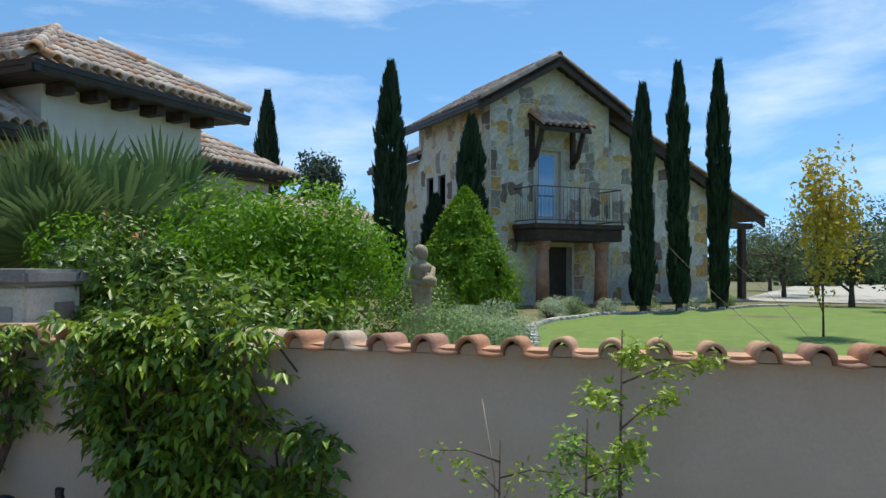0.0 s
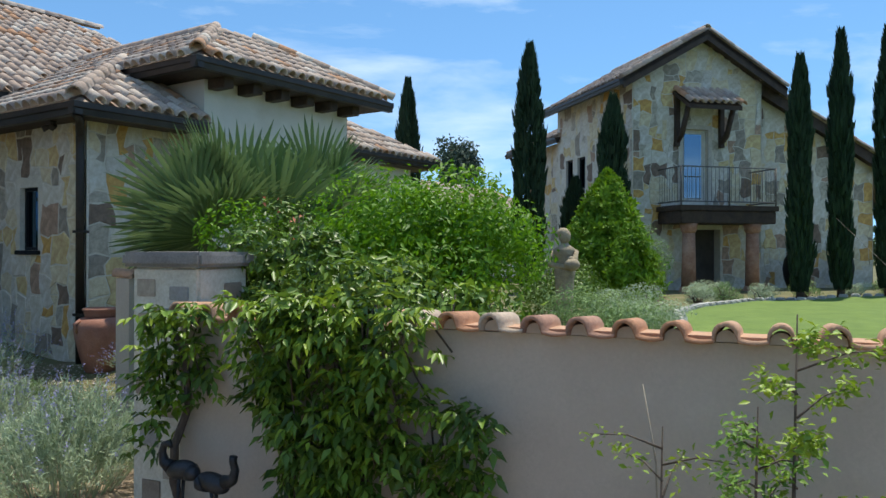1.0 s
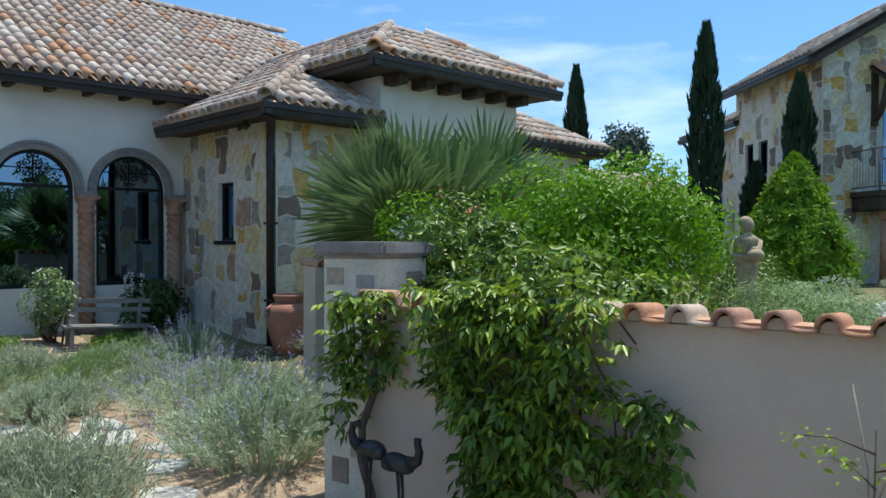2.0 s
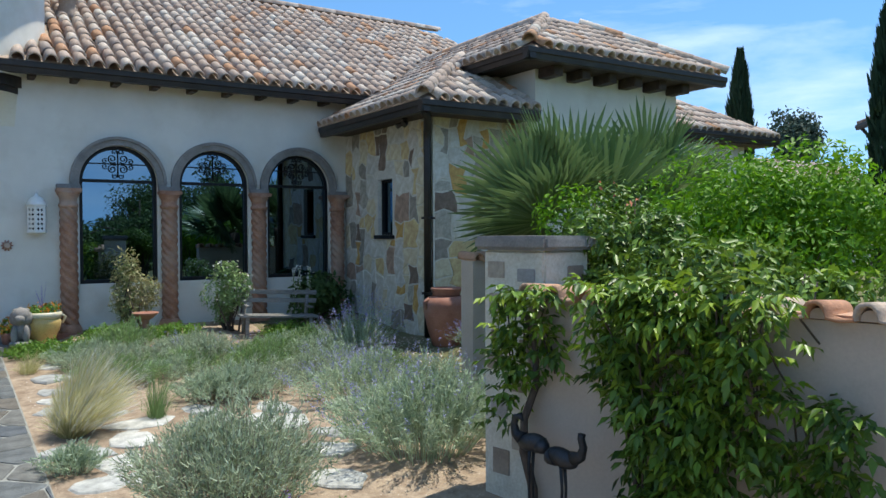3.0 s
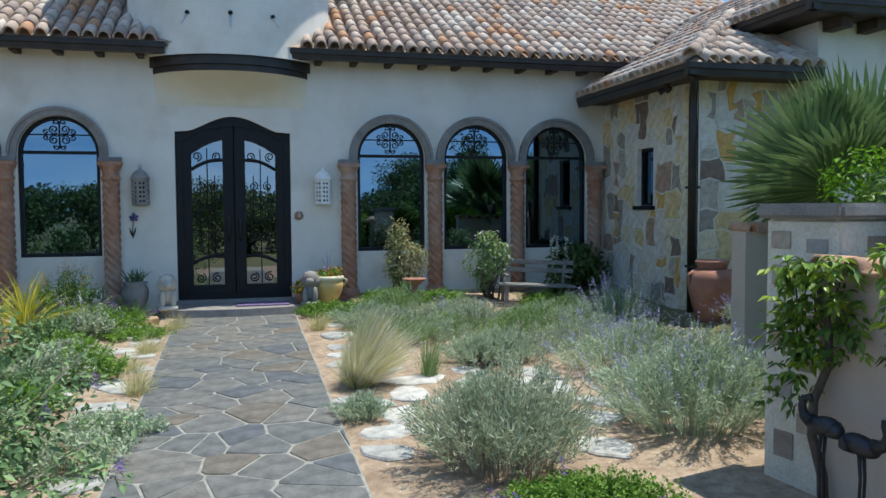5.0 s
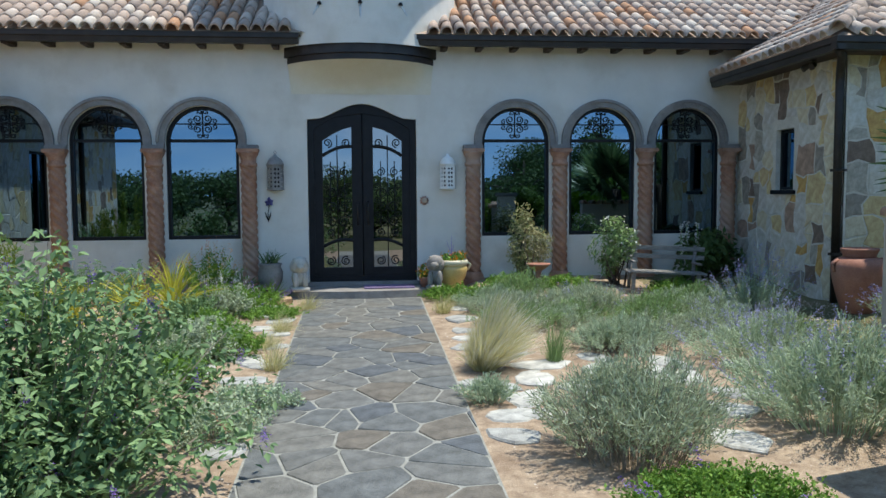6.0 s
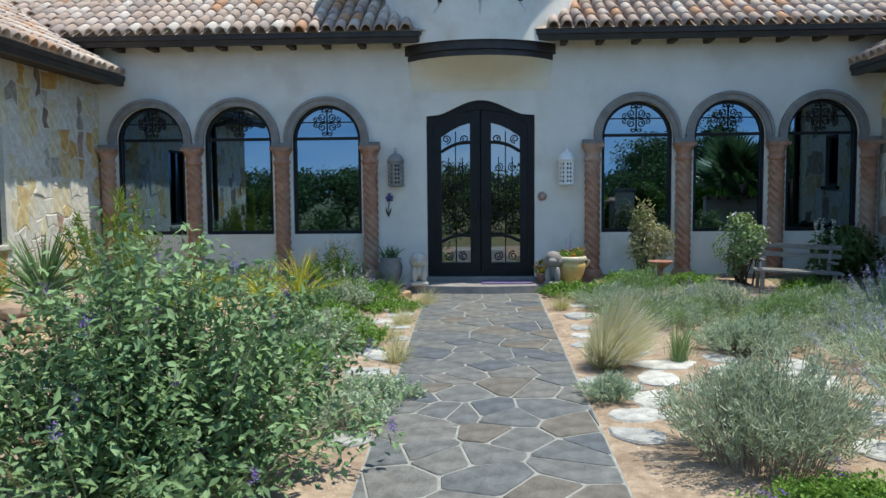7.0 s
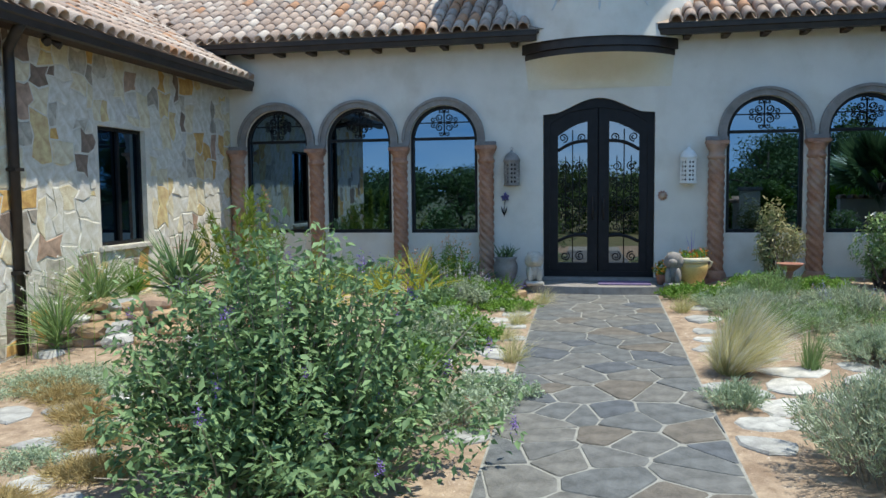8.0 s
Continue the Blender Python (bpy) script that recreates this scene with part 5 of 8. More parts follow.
# balcony
BM_ = Matrix.Translation(GC) @ Matrix.Rotation(-GA, 4, "Z")
balc = thing("balcony", "balcony with dark timber floor band and thin iron railing", "balcony")
B0, B1, BD = 0.72, 3.72, 1.25
part("deck", bm_box(B0, B1, -BD, -0.01, 2.62, 2.76, 0.01, m=BM_), BEAM, balc)
part("fascia", bm_box(B0 + 0.05, B1 - 0.05, -BD + 0.05, -0.02, 2.28, 2.62, 0.02, m=BM_), BEAM, balc, "dark timber edge beam")
rail = lambda pts, r, nm: part(nm, bm_tube([BM_ @ Vector(p) for p in pts], r, 6), RAILIRON, balc)
for z in (2.86, 3.78):
    rail([(B0 + 0.06, -0.03, z), (B0 + 0.06, -BD + 0.06, z), (B1 - 0.06, -BD + 0.06, z), (B1 - 0.06, -0.03, z)], 0.02, "hand_rail" if z > 3 else "bottom_rail")
for x, y in ((B0 + 0.06, -BD + 0.06), (B1 - 0.06, -BD + 0.06), ((B0 + B1) / 2, -BD + 0.06)):
    rail([(x, y, 2.76), (x, y, 3.8)], 0.024, "post")
for i in range(24):
    x = B0 + 0.06 + (B1 - B0 - 0.12) * (i + 0.5) / 24
    rail([(x, -BD + 0.06, 2.86), (x, -BD + 0.06, 3.78)], 0.006, "baluster")
for i in range(9):
    for x in (B0 + 0.06, B1 - 0.06):
        y = -BD + 0.06 + (BD - 0.1) * (i + 0.5) / 9
        rail([(x, y, 2.86), (x, y, 3.78)], 0.006, "baluster")
gd = part("balcony_door", bm_prism([BM_ @ Vector(p) for p in ((DW0, 0.12, DZ0), (DW1, 0.12, DZ0), (DW1, 0.12, DZ1), (DW0, 0.12, DZ1))], SD, 0.05), WHITEWOOD, guest, "white framed glass door")
part("pane", bm_prism([BM_ @ Vector(p) for p in ((DW0 + 0.14, 0.10, DZ0 + 0.25), (DW1 - 0.14, 0.10, DZ0 + 0.25), (DW1 - 0.14, 0.10, DZ1 - 0.12), (DW0 + 0.14, 0.10, DZ1 - 0.12))], SD, 0.015), WINGLASS, gd)
part("door_surround", bm_wall([(DW0 - 0.12, DZ0), (DW1 + 0.12, DZ0), (DW1 + 0.12, DZ1 + 0.12), (DW0 - 0.12, DZ1 + 0.12)], [[(DW0, DZ0 + 0.001), (DW1, DZ0 + 0.001), (DW1, DZ1), (DW0, DZ1)]], lambda u, v: BM_ @ Vector((u, -0.035, v)), 0.06, SD), PALESTONE, guest)
# tiled awning on timber brackets
awn = thing("awning", "small tiled awning on dark timber brackets", "awning")
a0, a1 = 1.22, 2.86
part("awning_deck", bm_prism([BM_ @ Vector(p) for p in ((a0, -0.85, 5.50), (a0, -0.02, 6.00), (a0, -0.02, 5.90), (a0, -0.85, 5.38))], GD, a1 - a0), BEAM, awn)
tile_slope(awn, BM_ @ Vector((a0, -0.89, 5.52)), GD, (BM_ @ Vector((0, 0, 6.00)) - BM_ @ Vector((0, -0.83, 5.50))).normalized(), a1 - a0, 1.0, lambda a, s: s < 0.9)
for x in (a0 + 0.12, a1 - 0.12):
    part("bracket", bm_tube([BM_ @ Vector((x, -0.03, 4.55)), BM_ @ Vector((x, -0.30, 4.75)), BM_ @ Vector((x, -0.62, 5.48))], 0.075, 4), BEAM, awn)
    part("bracket_post", bm_box(x - 0.07, x + 0.07, -0.12, 0.0, 4.45, 5.85, 0.01, m=BM_), BEAM, awn)
# porch columns under the balcony
for x in (1.15, 3.1):
    c = thing("stone_column", "round pinkish stone column under the balcony", "column", group="balcony columns")
    o = BM_ @ Vector((x, -BD + 0.3, 0))
    part("shaft", bm_lathe([(0.19, G0 + 0.18), (0.18, 1.2), (0.165, 2.05)], 20, (o.x, o.y, 0)), CANTERA, c)
    part("capital", bm_lathe([(0.17, 2.03), (0.21, 2.10), (0.21, 2.16), (0.25, 2.28)], 20, (o.x, o.y, 0)), CANTERA, c)
    part("base", bm_lathe([(0.27, G0 - 0.1), (0.27, G0 + 0.06), (0.23, G0 + 0.12), (0.2, G0 + 0.2)], 20, (o.x, o.y, 0)), CANTERA, c)
# closed dark box just behind the opening; its colour stands for the recess's shade
part("porch_dark_box", bm_box(1.65, 2.85, 0.31, 1.6, G0 - 0.2, 2.3, m=BM_), ROOM_DIM, guest, "dark box filling the lower entrance in place of its shade")

# low tiled link roof between the houses
link = thing("link_building", "low stucco link with a clay tile roof", "building")
part("wall", bm_box(18.8, 31.0, 2.6, 6.0, 0.2, 3.1), STUCCO, link)
part("roof_deck", bm_prism([(18.4, 2.2, 3.1), (31.4, 2.2, 3.1), (31.4, 4.6, 4.1), (18.4, 4.6, 4.1)], (0, 0, 1), 0.08), PAN, link)
tile_slope(link, (18.4, 2.16, 3.2), (1, 0, 0), (0, 2.4, 1.0), 13.0, 2.6, lambda a, s: True, limit=60)

# drive
tagged(part("drive", bm_prism([(27.5, -18.0, 0.455), (60, -24, 0.455), (60, -14.5, 0.455), (27.5, -12.0, 0.455)], (0, 0, 1), 0.03), CONCRETE), "pale concrete drive beyond the lawn", "drive", kind="structure")

# ---- planting ----
def low_points(n, cx, cy, rx, ry, seed=0):
    r = np.random.default_rng(seed)
    a, d = r.uniform(0, 2 * math.pi, n), np.sqrt(r.uniform(0, 1, n))
    x, y = cx + rx * d * np.cos(a), cy + ry * d * np.sin(a)
    return np.stack([x, y, np.array([gz(p, q) for p, q in zip(x, y)])], axis=1), d


def stemmed_bush(name, label, cx, cy, rx, ry, h, material, stems=260, leaves=40, leaf=0.035, lw=0.012, seed=1, flower=None, flower_share=0.3, flare=0.6, category="shrub", group="", twig=None):
    """Soft bush of many thin stems set with small leaves, some ending in flower spikes."""
    r = np.random.default_rng(seed)
    base, d = low_points(stems, cx, cy, rx * 0.55, ry * 0.55, seed)
    out = base - np.array([cx, cy, 0])
    out[:, 2] = 0
    ht = h * (1 - 0.5 * d ** 2) * r.uniform(0.6, 1.1, stems)
    tip = base + out * flare * r.uniform(0.7, 1.7, (stems, 1)) + r.normal(0, 0.05, (stems, 3)) * [1, 1, 0]
    tip[:, 2] = base[:, 2] + ht
    ob = thing(name, label, category, (0, 0, 0), group)
    part("stem_tangle", blade_mesh("stem_tangle", base, tip, 0.008, twig or material, 0.15, 3, 0.6), None, ob)
    s = r.uniform(0.22, 1.0, (stems, leaves, 1)) ** 0.7
    pts = (base[:, None] + (tip - base)[:, None] * s).reshape(-1, 3) + r.normal(0, 0.018, (stems * leaves, 3))
    dirs = np.repeat(unit(tip - base), leaves, axis=0) * 0.4 + r.normal(0, 0.6, (stems * leaves, 3))
    if lw < leaf * 0.4:      # narrow leaves point up along their stems
        ahead = unit(np.repeat(unit(tip - base), leaves, axis=0) * 0.9 + r.normal(0, 0.5, (stems * leaves, 3)))
        part("foliage", blade_mesh("foliage", pts, pts + ahead * leaf * r.uniform(1.0, 1.8, (stems * leaves, 1)), lw, material, 0.1, 1, 0.6), None, ob)
    else:
        part("foliage", leaf_mesh("foliage", pts, leaf, lw, material, unit(dirs), scatter=0.6), None, ob)
    if flower:
        pick = r.random(stems) < flower_share
        t, b = tip[pick], base[pick]
        m = 22
        s = r.uniform(0.0, 1.0, (len(t), m, 1))
        up = unit(t - b) * 0.22
        fp = (t[:, None] + up[:, None] * s - up[:, None] * 0.2).reshape(-1, 3) + r.normal(0, 0.008, (len(t) * m, 3))
        part("flower_haze", leaf_mesh("flower_haze", fp, 0.018, 0.012, flower, scatter=1.0), None, ob)
    return ob


def grass_tuft(label, cx, cy, h, spread, n=500, lean=(0, 0), seed=1, width=0.006, material=None, bend=0.5, category="ornamental grass", name="grass_tuft"):
    r = np.random.default_rng(seed)
    a, d = r.uniform(0, 2 * math.pi, n), np.sqrt(r.uniform(0, 1, n))
    z0 = gz(cx, cy)
    base = np.stack([cx + 0.09 * d * np.cos(a), cy + 0.09 * d * np.sin(a), np.full(n, z0 - 0.02)], axis=1)
    k = r.uniform(0.35, 1.0, n)
    tip = base + np.stack([spread * d * np.cos(a) + lean[0] * k, spread * d * np.sin(a) + lean[1] * k, h * (1.08 - 0.55 * d ** 2) * k], axis=1)
    ob = thing(name, label, category)
    part("blade_tuft", blade_mesh("blade_tuft", base, tip, width, material or L_GRASS, bend, 6, 0.8), None, ob)
    pk = r.random(n) < 0.3
    part("plume", blade_mesh("plume", base[pk] + (tip - base)[pk] * 0.55, tip[pk] + r.normal(0, 0.05, (int(pk.sum()), 3)) + [lean[0] * 0.3, 0, 0.02], width * 0.7, F_WHITE if material is None else material, bend, 4, 0.7), None, ob, "pale feathery seed plumes")
    return ob


def sword_plant(name, label, cx, cy, h, n, width, material, seed=1, droop=0.25, dead=None, category="plant", dz=0.0):
    r = np.random.default_rng(seed)
    a = r.uniform(0, 2 * math.pi, n)
    e = r.uniform(0.15, 1.35, n)
    base = np.tile((cx, cy, gz(cx, cy) + dz), (n, 1)) + r.normal(0, 0.03, (n, 3)) * [1, 1, 0]
    ln = h * r.uniform(0.75, 1.1, n)
    tip = base + np.stack([np.cos(a) * np.cos(e) * ln, np.sin(a) * np.cos(e) * ln, np.sin(e) * ln], axis=1)
    ob = thing(name, label, category)
    part("blade_tuft", blade_mesh("blade_tuft", base, tip, width, material, droop, 6, 0.95), None, ob)
    if dead:
        m = n // 4
        a = r.uniform(0, 2 * math.pi, m)
        b2 = base[:m] + [0, 0, 0.15]
        tp = b2 + np.stack([np.cos(a) * 0.28, np.sin(a) * 0.28, -np.full(m, 0.15) - r.uniform(0.0, 0.25, m)], axis=1)
        tp[:, 2] = np.maximum(tp[:, 2], gz(cx, cy) + 0.01)
        part("dead_blade_skirt", blade_mesh("dead_blade_skirt", b2, tp, width * 1.2, dead, 0.5, 5, 0.8), None, ob, "yellowed lower blades")
    return ob


# butterfly bush beside the walk
bb = thing("butterfly_bush", "large leafy butterfly bush with purple flower tips", "shrub")
r = np.random.default_rng(5)
NB = 300
BX, BY = -2.14, -8.72
g0 = gz(BX, BY)
a, d = r.uniform(0, 2 * math.pi, NB), np.sqrt(r.uniform(0, 1, NB))
low = np.where(np.arange(NB) < 60, 0.45, 0.0)     # a lower lobe on the camera side, to fill the lower left of the view
base = np.stack([BX - 0.7 * low + 0.5 * d * np.cos(a), BY - 0.75 * low + 0.45 * d * np.sin(a), np.full(NB, g0 - 0.02)], axis=1)
reach = r.uniform(0.5, 1.2, NB)
tip = np.stack([BX - 0.8 * low + (1.5 - 0.5 * low) * d * np.cos(a) * reach, BY - 0.85 * low + (1.4 - 0.4 * low) * d * np.sin(a) * reach, g0 + (1.80 - 0.9 * low - (1.1 - 0.4 * low) * d ** 2.2) * r.uniform(0.58, 1.10, NB)], axis=1)
part("branch_frame", blade_mesh("branch_frame", base, tip, 0.016, TWIG, 0.12, 5, 0.7), None, bb)
NL = 76
s = r.uniform(0.18, 1.02, (NB, NL, 1)) ** 0.75
pts = (base[:, None] + (tip - base)[:, None] * s).reshape(-1, 3)
off = unit(r.normal(0, 1, (NB * NL, 3))) * r.uniform(0.02, 0.16, (NB * NL, 1))
pts = pts + off
pts[:, 2] = np.maximum(pts[:, 2], g0 + 0.05)
part("foliage", leaf_mesh("foliage", pts, 0.080, 0.036, L_BUTTER, unit(off * 2 + [0, 0, 0.9]), 0.35, 0.55), None, bb)
fl = tip[r.random(NB) < 0.07]
fp = np.repeat(fl, 60, axis=0) + r.normal(0, 1, (len(fl) * 60, 3)) * [0.014, 0.014, 0.03]
sp_ = tip[r.random(NB) < 0.16]
lean_ = unit(r.normal(0, 0.6, (len(sp_), 3)) + [0, 0, 0.7])
sp_ = np.repeat(sp_, 40, axis=0) + np.repeat(lean_, 40, axis=0) * r.uniform(0, 0.17, (len(sp_) * 40, 1)) + r.normal(0, 0.007, (len(sp_) * 40, 3))
part("bloom_mass", leaf_mesh("bloom_mass", sp_, 0.016, 0.010, leafy("spent flower", (0.20, 0.11, 0.06), (0.36, 0.22, 0.14), 0.8, 0.2), scatter=1.0), None, bb, "spent brown flower spikes")
part("flower_head_mass", leaf_mesh("flower_head_mass", fp, 0.014, 0.01, F_PURPLE, scatter=1.0), None, bb, "small purple flower heads")

# lavender and sage on the house side
stemmed_bush("lavender_bush", "rounded silvery lavender bush beside the walk", 2.02, -8.0, 0.74, 0.8, 0.92, L_SAGE2, 400, 36, 0.036, 0.010, 3, twig=TWIG)
stemmed_bush("lavender_bush", "silvery lavender bush on gravel", 2.45, -7.3, 0.4, 0.38, 0.42, L_SAGE2, 130, 32, 0.036, 0.009, 13, twig=TWIG)
stemmed_bush("verbena_clump", "low green clump with small purple flowers", 2.28, -9.0, 0.62, 0.45, 0.34, L_GREEN, 240, 36, 0.032, 0.02, 4, F_PURPLE, 0.05, category="groundcover")
stemmed_bush("russian_sage", "airy russian sage with pale blue flower spikes", 4.0, -7.5, 0.78, 0.8, 0.9, L_SAGE, 380, 40, 0.036, 0.012, 6, F_BLUE, 0.30, 0.75)
stemmed_bush("russian_sage", "airy russian sage with pale blue flower spikes", 4.35, -5.6, 0.7, 0.6, 0.66, L_SAGE, 190, 32, 0.034, 0.011, 7, F_BLUE, 0.55, 0.9)
stemmed_bush("russian_sage", "tall russian sage with blue spikes by the urn", 6.85, -4.75, 0.5, 0.45, 0.6, L_SAGE, 100, 24, 0.03, 0.010, 8, F_BLUE, 0.9, 0.7)
stemmed_bush("russian_sage", "tall russian sage with blue spikes by the wing", 5.35, -3.4, 0.55, 0.5, 0.85, L_SAGE, 110, 24, 0.03, 0.010, 9, F_BLUE, 0.9, 0.7)
stemmed_bush("sage_tuft", "small grey sage tuft at the path edge", 1.15, -6.55, 0.26, 0.22, 0.26, L_SAGE, 70, 30, 0.03, 0.01, 10)
r = np.random.default_rng(31)
for i in range(25):
    x, y = r.uniform(1.9, 5.3), r.uniform(-4.8, -1.6)
    if x < 2.1 and y < -3.9:
        continue
    stemmed_bush("lavender_clump", "low grey-green lavender clump in gravel" if i % 3 else "dusty green santolina clump in gravel", x, y, r.uniform(0.42, 0.66), r.uniform(0.4, 0.6), r.uniform(0.28, 0.50),
                 (L_SAGE2, L_SAGE, L_SAGEDARK)[i % 3], 130, 30, 0.036, 0.010, 40 + i, group="lavender clumps", twig=TWIG, flower=F_BLUE if i % 5 == 0 else None, flower_share=0.15)
for i, (x, y, m) in enumerate(((1.75, -1.5, L_GREEN), (2.3, -1.15, L_GREEN), (3.3, -1.2, L_GREEN), (1.35, -1.1, L_GREEN), (5.0, -1.5, L_GREEN), (5.9, -2.2, L_SAGEDARK))):
    stemmed_bush("low_plant", "low bright green plants before the house", x, y, 0.45, 0.35, 0.3, m, 90, 26, 0.045, 0.022, 80 + i, group="low plants")

# feather grasses
grass_tuft("blond feather grass tuft leaning in the wind", 1.28, -5.45, 0.86, 0.36, 2400, (0.26, 0.02), 1, 0.006, bend=0.22)
for i, (x, y, h) in enumerate(((-0.98, -5.2, 0.42), (-1.10, -3.3, 0.34), (-0.86, -1.75, 0.38), (1.16, -2.2, 0.36), (2.12, -5.2, 0.62), (-1.2, -4.2, 0.3), (5.75, -3.0, 0.5))):
    grass_tuft("small feather grass tuft by the walk", x, y, h, 0.16, 220, (0.05, 0), 20 + i, material=L_GRASS if i != 4 else L_SAGEDARK)

# dry tufts and creeping mats between the western slabs
L_DRY = leafy("dry tan grass", (0.30, 0.22, 0.09), (0.52, 0.42, 0.20), 0.8, 0.3)
r = np.random.default_rng(41)
for i, (x, y) in enumerate(((-4.6, -7.55), (-4.1, -8.05), (-4.75, -6.75), (-3.7, -8.75), (-5.1, -7.1), (-4.35, -8.6), (-3.85, -7.3), (-5.4, -6.9), (-4.5, -6.05), (-4.0, -9.4))):
    if i % 3 == 2:
        stemmed_bush("groundcover_mat", "creeping grey-green mat between pale slabs", x, y, 0.34, 0.3, 0.12, L_SAGE, 110, 20, 0.028, 0.012, 420 + i, category="groundcover")
    else:
        stemmed_bush("dry_grass_mat", "patch of short dry tan grass between slabs", x, y, 0.32, 0.28, 0.11, L_DRY, 170, 16, 0.05, 0.006, 420 + i, category="dry grass")

# planting on the west side
r = np.random.default_rng(77)
for i in range(11):
    x, y = -1.55 - 0.2 * (i % 3) - r.uniform(0, 0.5), -1.9 - 0.42 * i + r.uniform(-0.15, 0.15)
    stemmed_bush("border_plant", "leafy green border plant in the pale gravel bed", x, y, r.uniform(0.34, 0.5), r.uniform(0.32, 0.46), r.uniform(0.3, 0.52),
                 (L_GREEN, L_SAGE2, L_BUTTER)[i % 3], 100, 26, 0.05, 0.024, 140 + i, group="border plants", flower=F_PURPLE if i in (0, 2) else None, flower_share=0.1)
sword_plant("daylily", "yellow-green daylily blades before the windows", -2.75, -2.1, 0.98, 120, 0.03, L_YELLOW, 2, 0.45)
sword_plant("daylily", "yellow-green daylily blades before the windows", -3.2, -2.4, 0.9, 90, 0.03, L_YELLOW, 3, 0.45)
sword_plant("daylily", "yellow-green daylily blades before the windows", -3.9, -2.8, 0.85, 80, 0.026, L_YELLOW, 33, 0.45)
sword_plant("agave", "small blue-green agave by the step", -1.95, -0.85, 0.42, 26, 0.06, L_PALM, 4, 0.1)
sword_plant("iris_clump", "green iris blades by the step", -1.5, -1.0, 0.42, 40, 0.03, L_GREEN, 5, 0.2)
sword_plant("yucca", "spiky yucca with yellowed lower leaves by the stone wall", -5.85, -3.6, 0.95, 120, 0.05, L_BUTTER, 6, 0.12, L_YELLOW, dz=0.12)
sword_plant("society_garlic", "tall green strap-leaved clump with white flowers", -6.25, -4.9, 0.95, 260, 0.02, L_SAGEDARK, 7, 0.35)
sword_plant("society_garlic", "tall green strap-leaved clump with white flowers", -6.3, -5.6, 0.9, 220, 0.02, L_SAGEDARK, 8, 0.35)
sword_plant("iris_clump", "green blades along the stone wall", -6.2, -4.2, 0.6, 90, 0.022, L_GREEN, 9, 0.3)
r = np.random.default_rng(8)
for cx, cy, n in ((-6.15, -5.0, 26), (-5.95, -5.75, 18)):
    p = np.stack([r.normal(cx, 0.25, n), r.normal(cy, 0.3, n), gz(cx, cy) + r.uniform(0.55, 1.0, n)], axis=1)
    ob = thing("white_blooms", "small white flowers on thin stalks", "flower_mass")
    foot = p.copy()
    foot[:, 2] = gz(cx, cy)
    part("stem_tangle", blade_mesh("stem_tangle", foot, p, 0.006, L_GREEN, 0.1, 3, 0.4), None, ob)
    part("petal_mass", leaf_mesh("petal_mass", np.repeat(p, 8, axis=0) + r.normal(0, 0.014, (n * 8, 3)), 0.035, 0.02, F_WHITE, scatter=1.0), None, ob)
stemmed_bush("lantana", "small shrub with orange flowers by the wall", -2.45, -0.95, 0.5, 0.4, 0.78, L_GREEN, 90, 26, 0.04, 0.022, 90, F_ORANGE, 0.6)
for i, (x, y, h, m, f) in enumerate(((-1.75, -1.5, 0.32, L_GREEN, F_PURPLE), (-2.2, -1.5, 0.35, L_GREEN, F_WHITE), (-1.35, -2.2, 0.18, L_GREEN, None), (-3.6, -1.3, 0.55, L_SAGEDARK, F_PURPLE), (-4.6, -2.2, 0.6, L_GREEN, None),
                                     (-5.2, -4.3, 0.4, L_SAGEDARK, F_PURPLE), (-4.9, -3.2, 0.6, L_GREEN, None), (-4.2, -1.4, 0.6, L_SAGEDARK, None), (-5.6, -1.8, 0.5, L_GREEN, None), (-1.05, -6.6, 0.3, L_SAGE, None), (-1.25, -7.3, 0.35, L_SAGE, None))):
    stemmed_bush("border_plant", "leafy border plant with small flowers" if f else "leafy green border plant", x, y, 0.5, 0.42, h, m, 110, 28, 0.045, 0.02, 100 + i, f, 0.2, group="border plants")
stemmed_bush("groundcover_mat", "soft blue-green groundcover by the wall", -5.5, -6.7, 0.7, 0.7, 0.16, L_SAGE, 300, 22, 0.03, 0.012, 120, category="groundcover")
fe = stemmed_bush("feathery_shrub", "tall feathery yellow-green shrub by the corner", -4.9, -3.0, 0.75, 0.6, 2.1, leafy("feathery leaf", (0.12, 0.20, 0.03), (0.30, 0.36, 0.06), 0.6, 0.4), 24, 120, 0.07, 0.018, 121, flare=1.1)


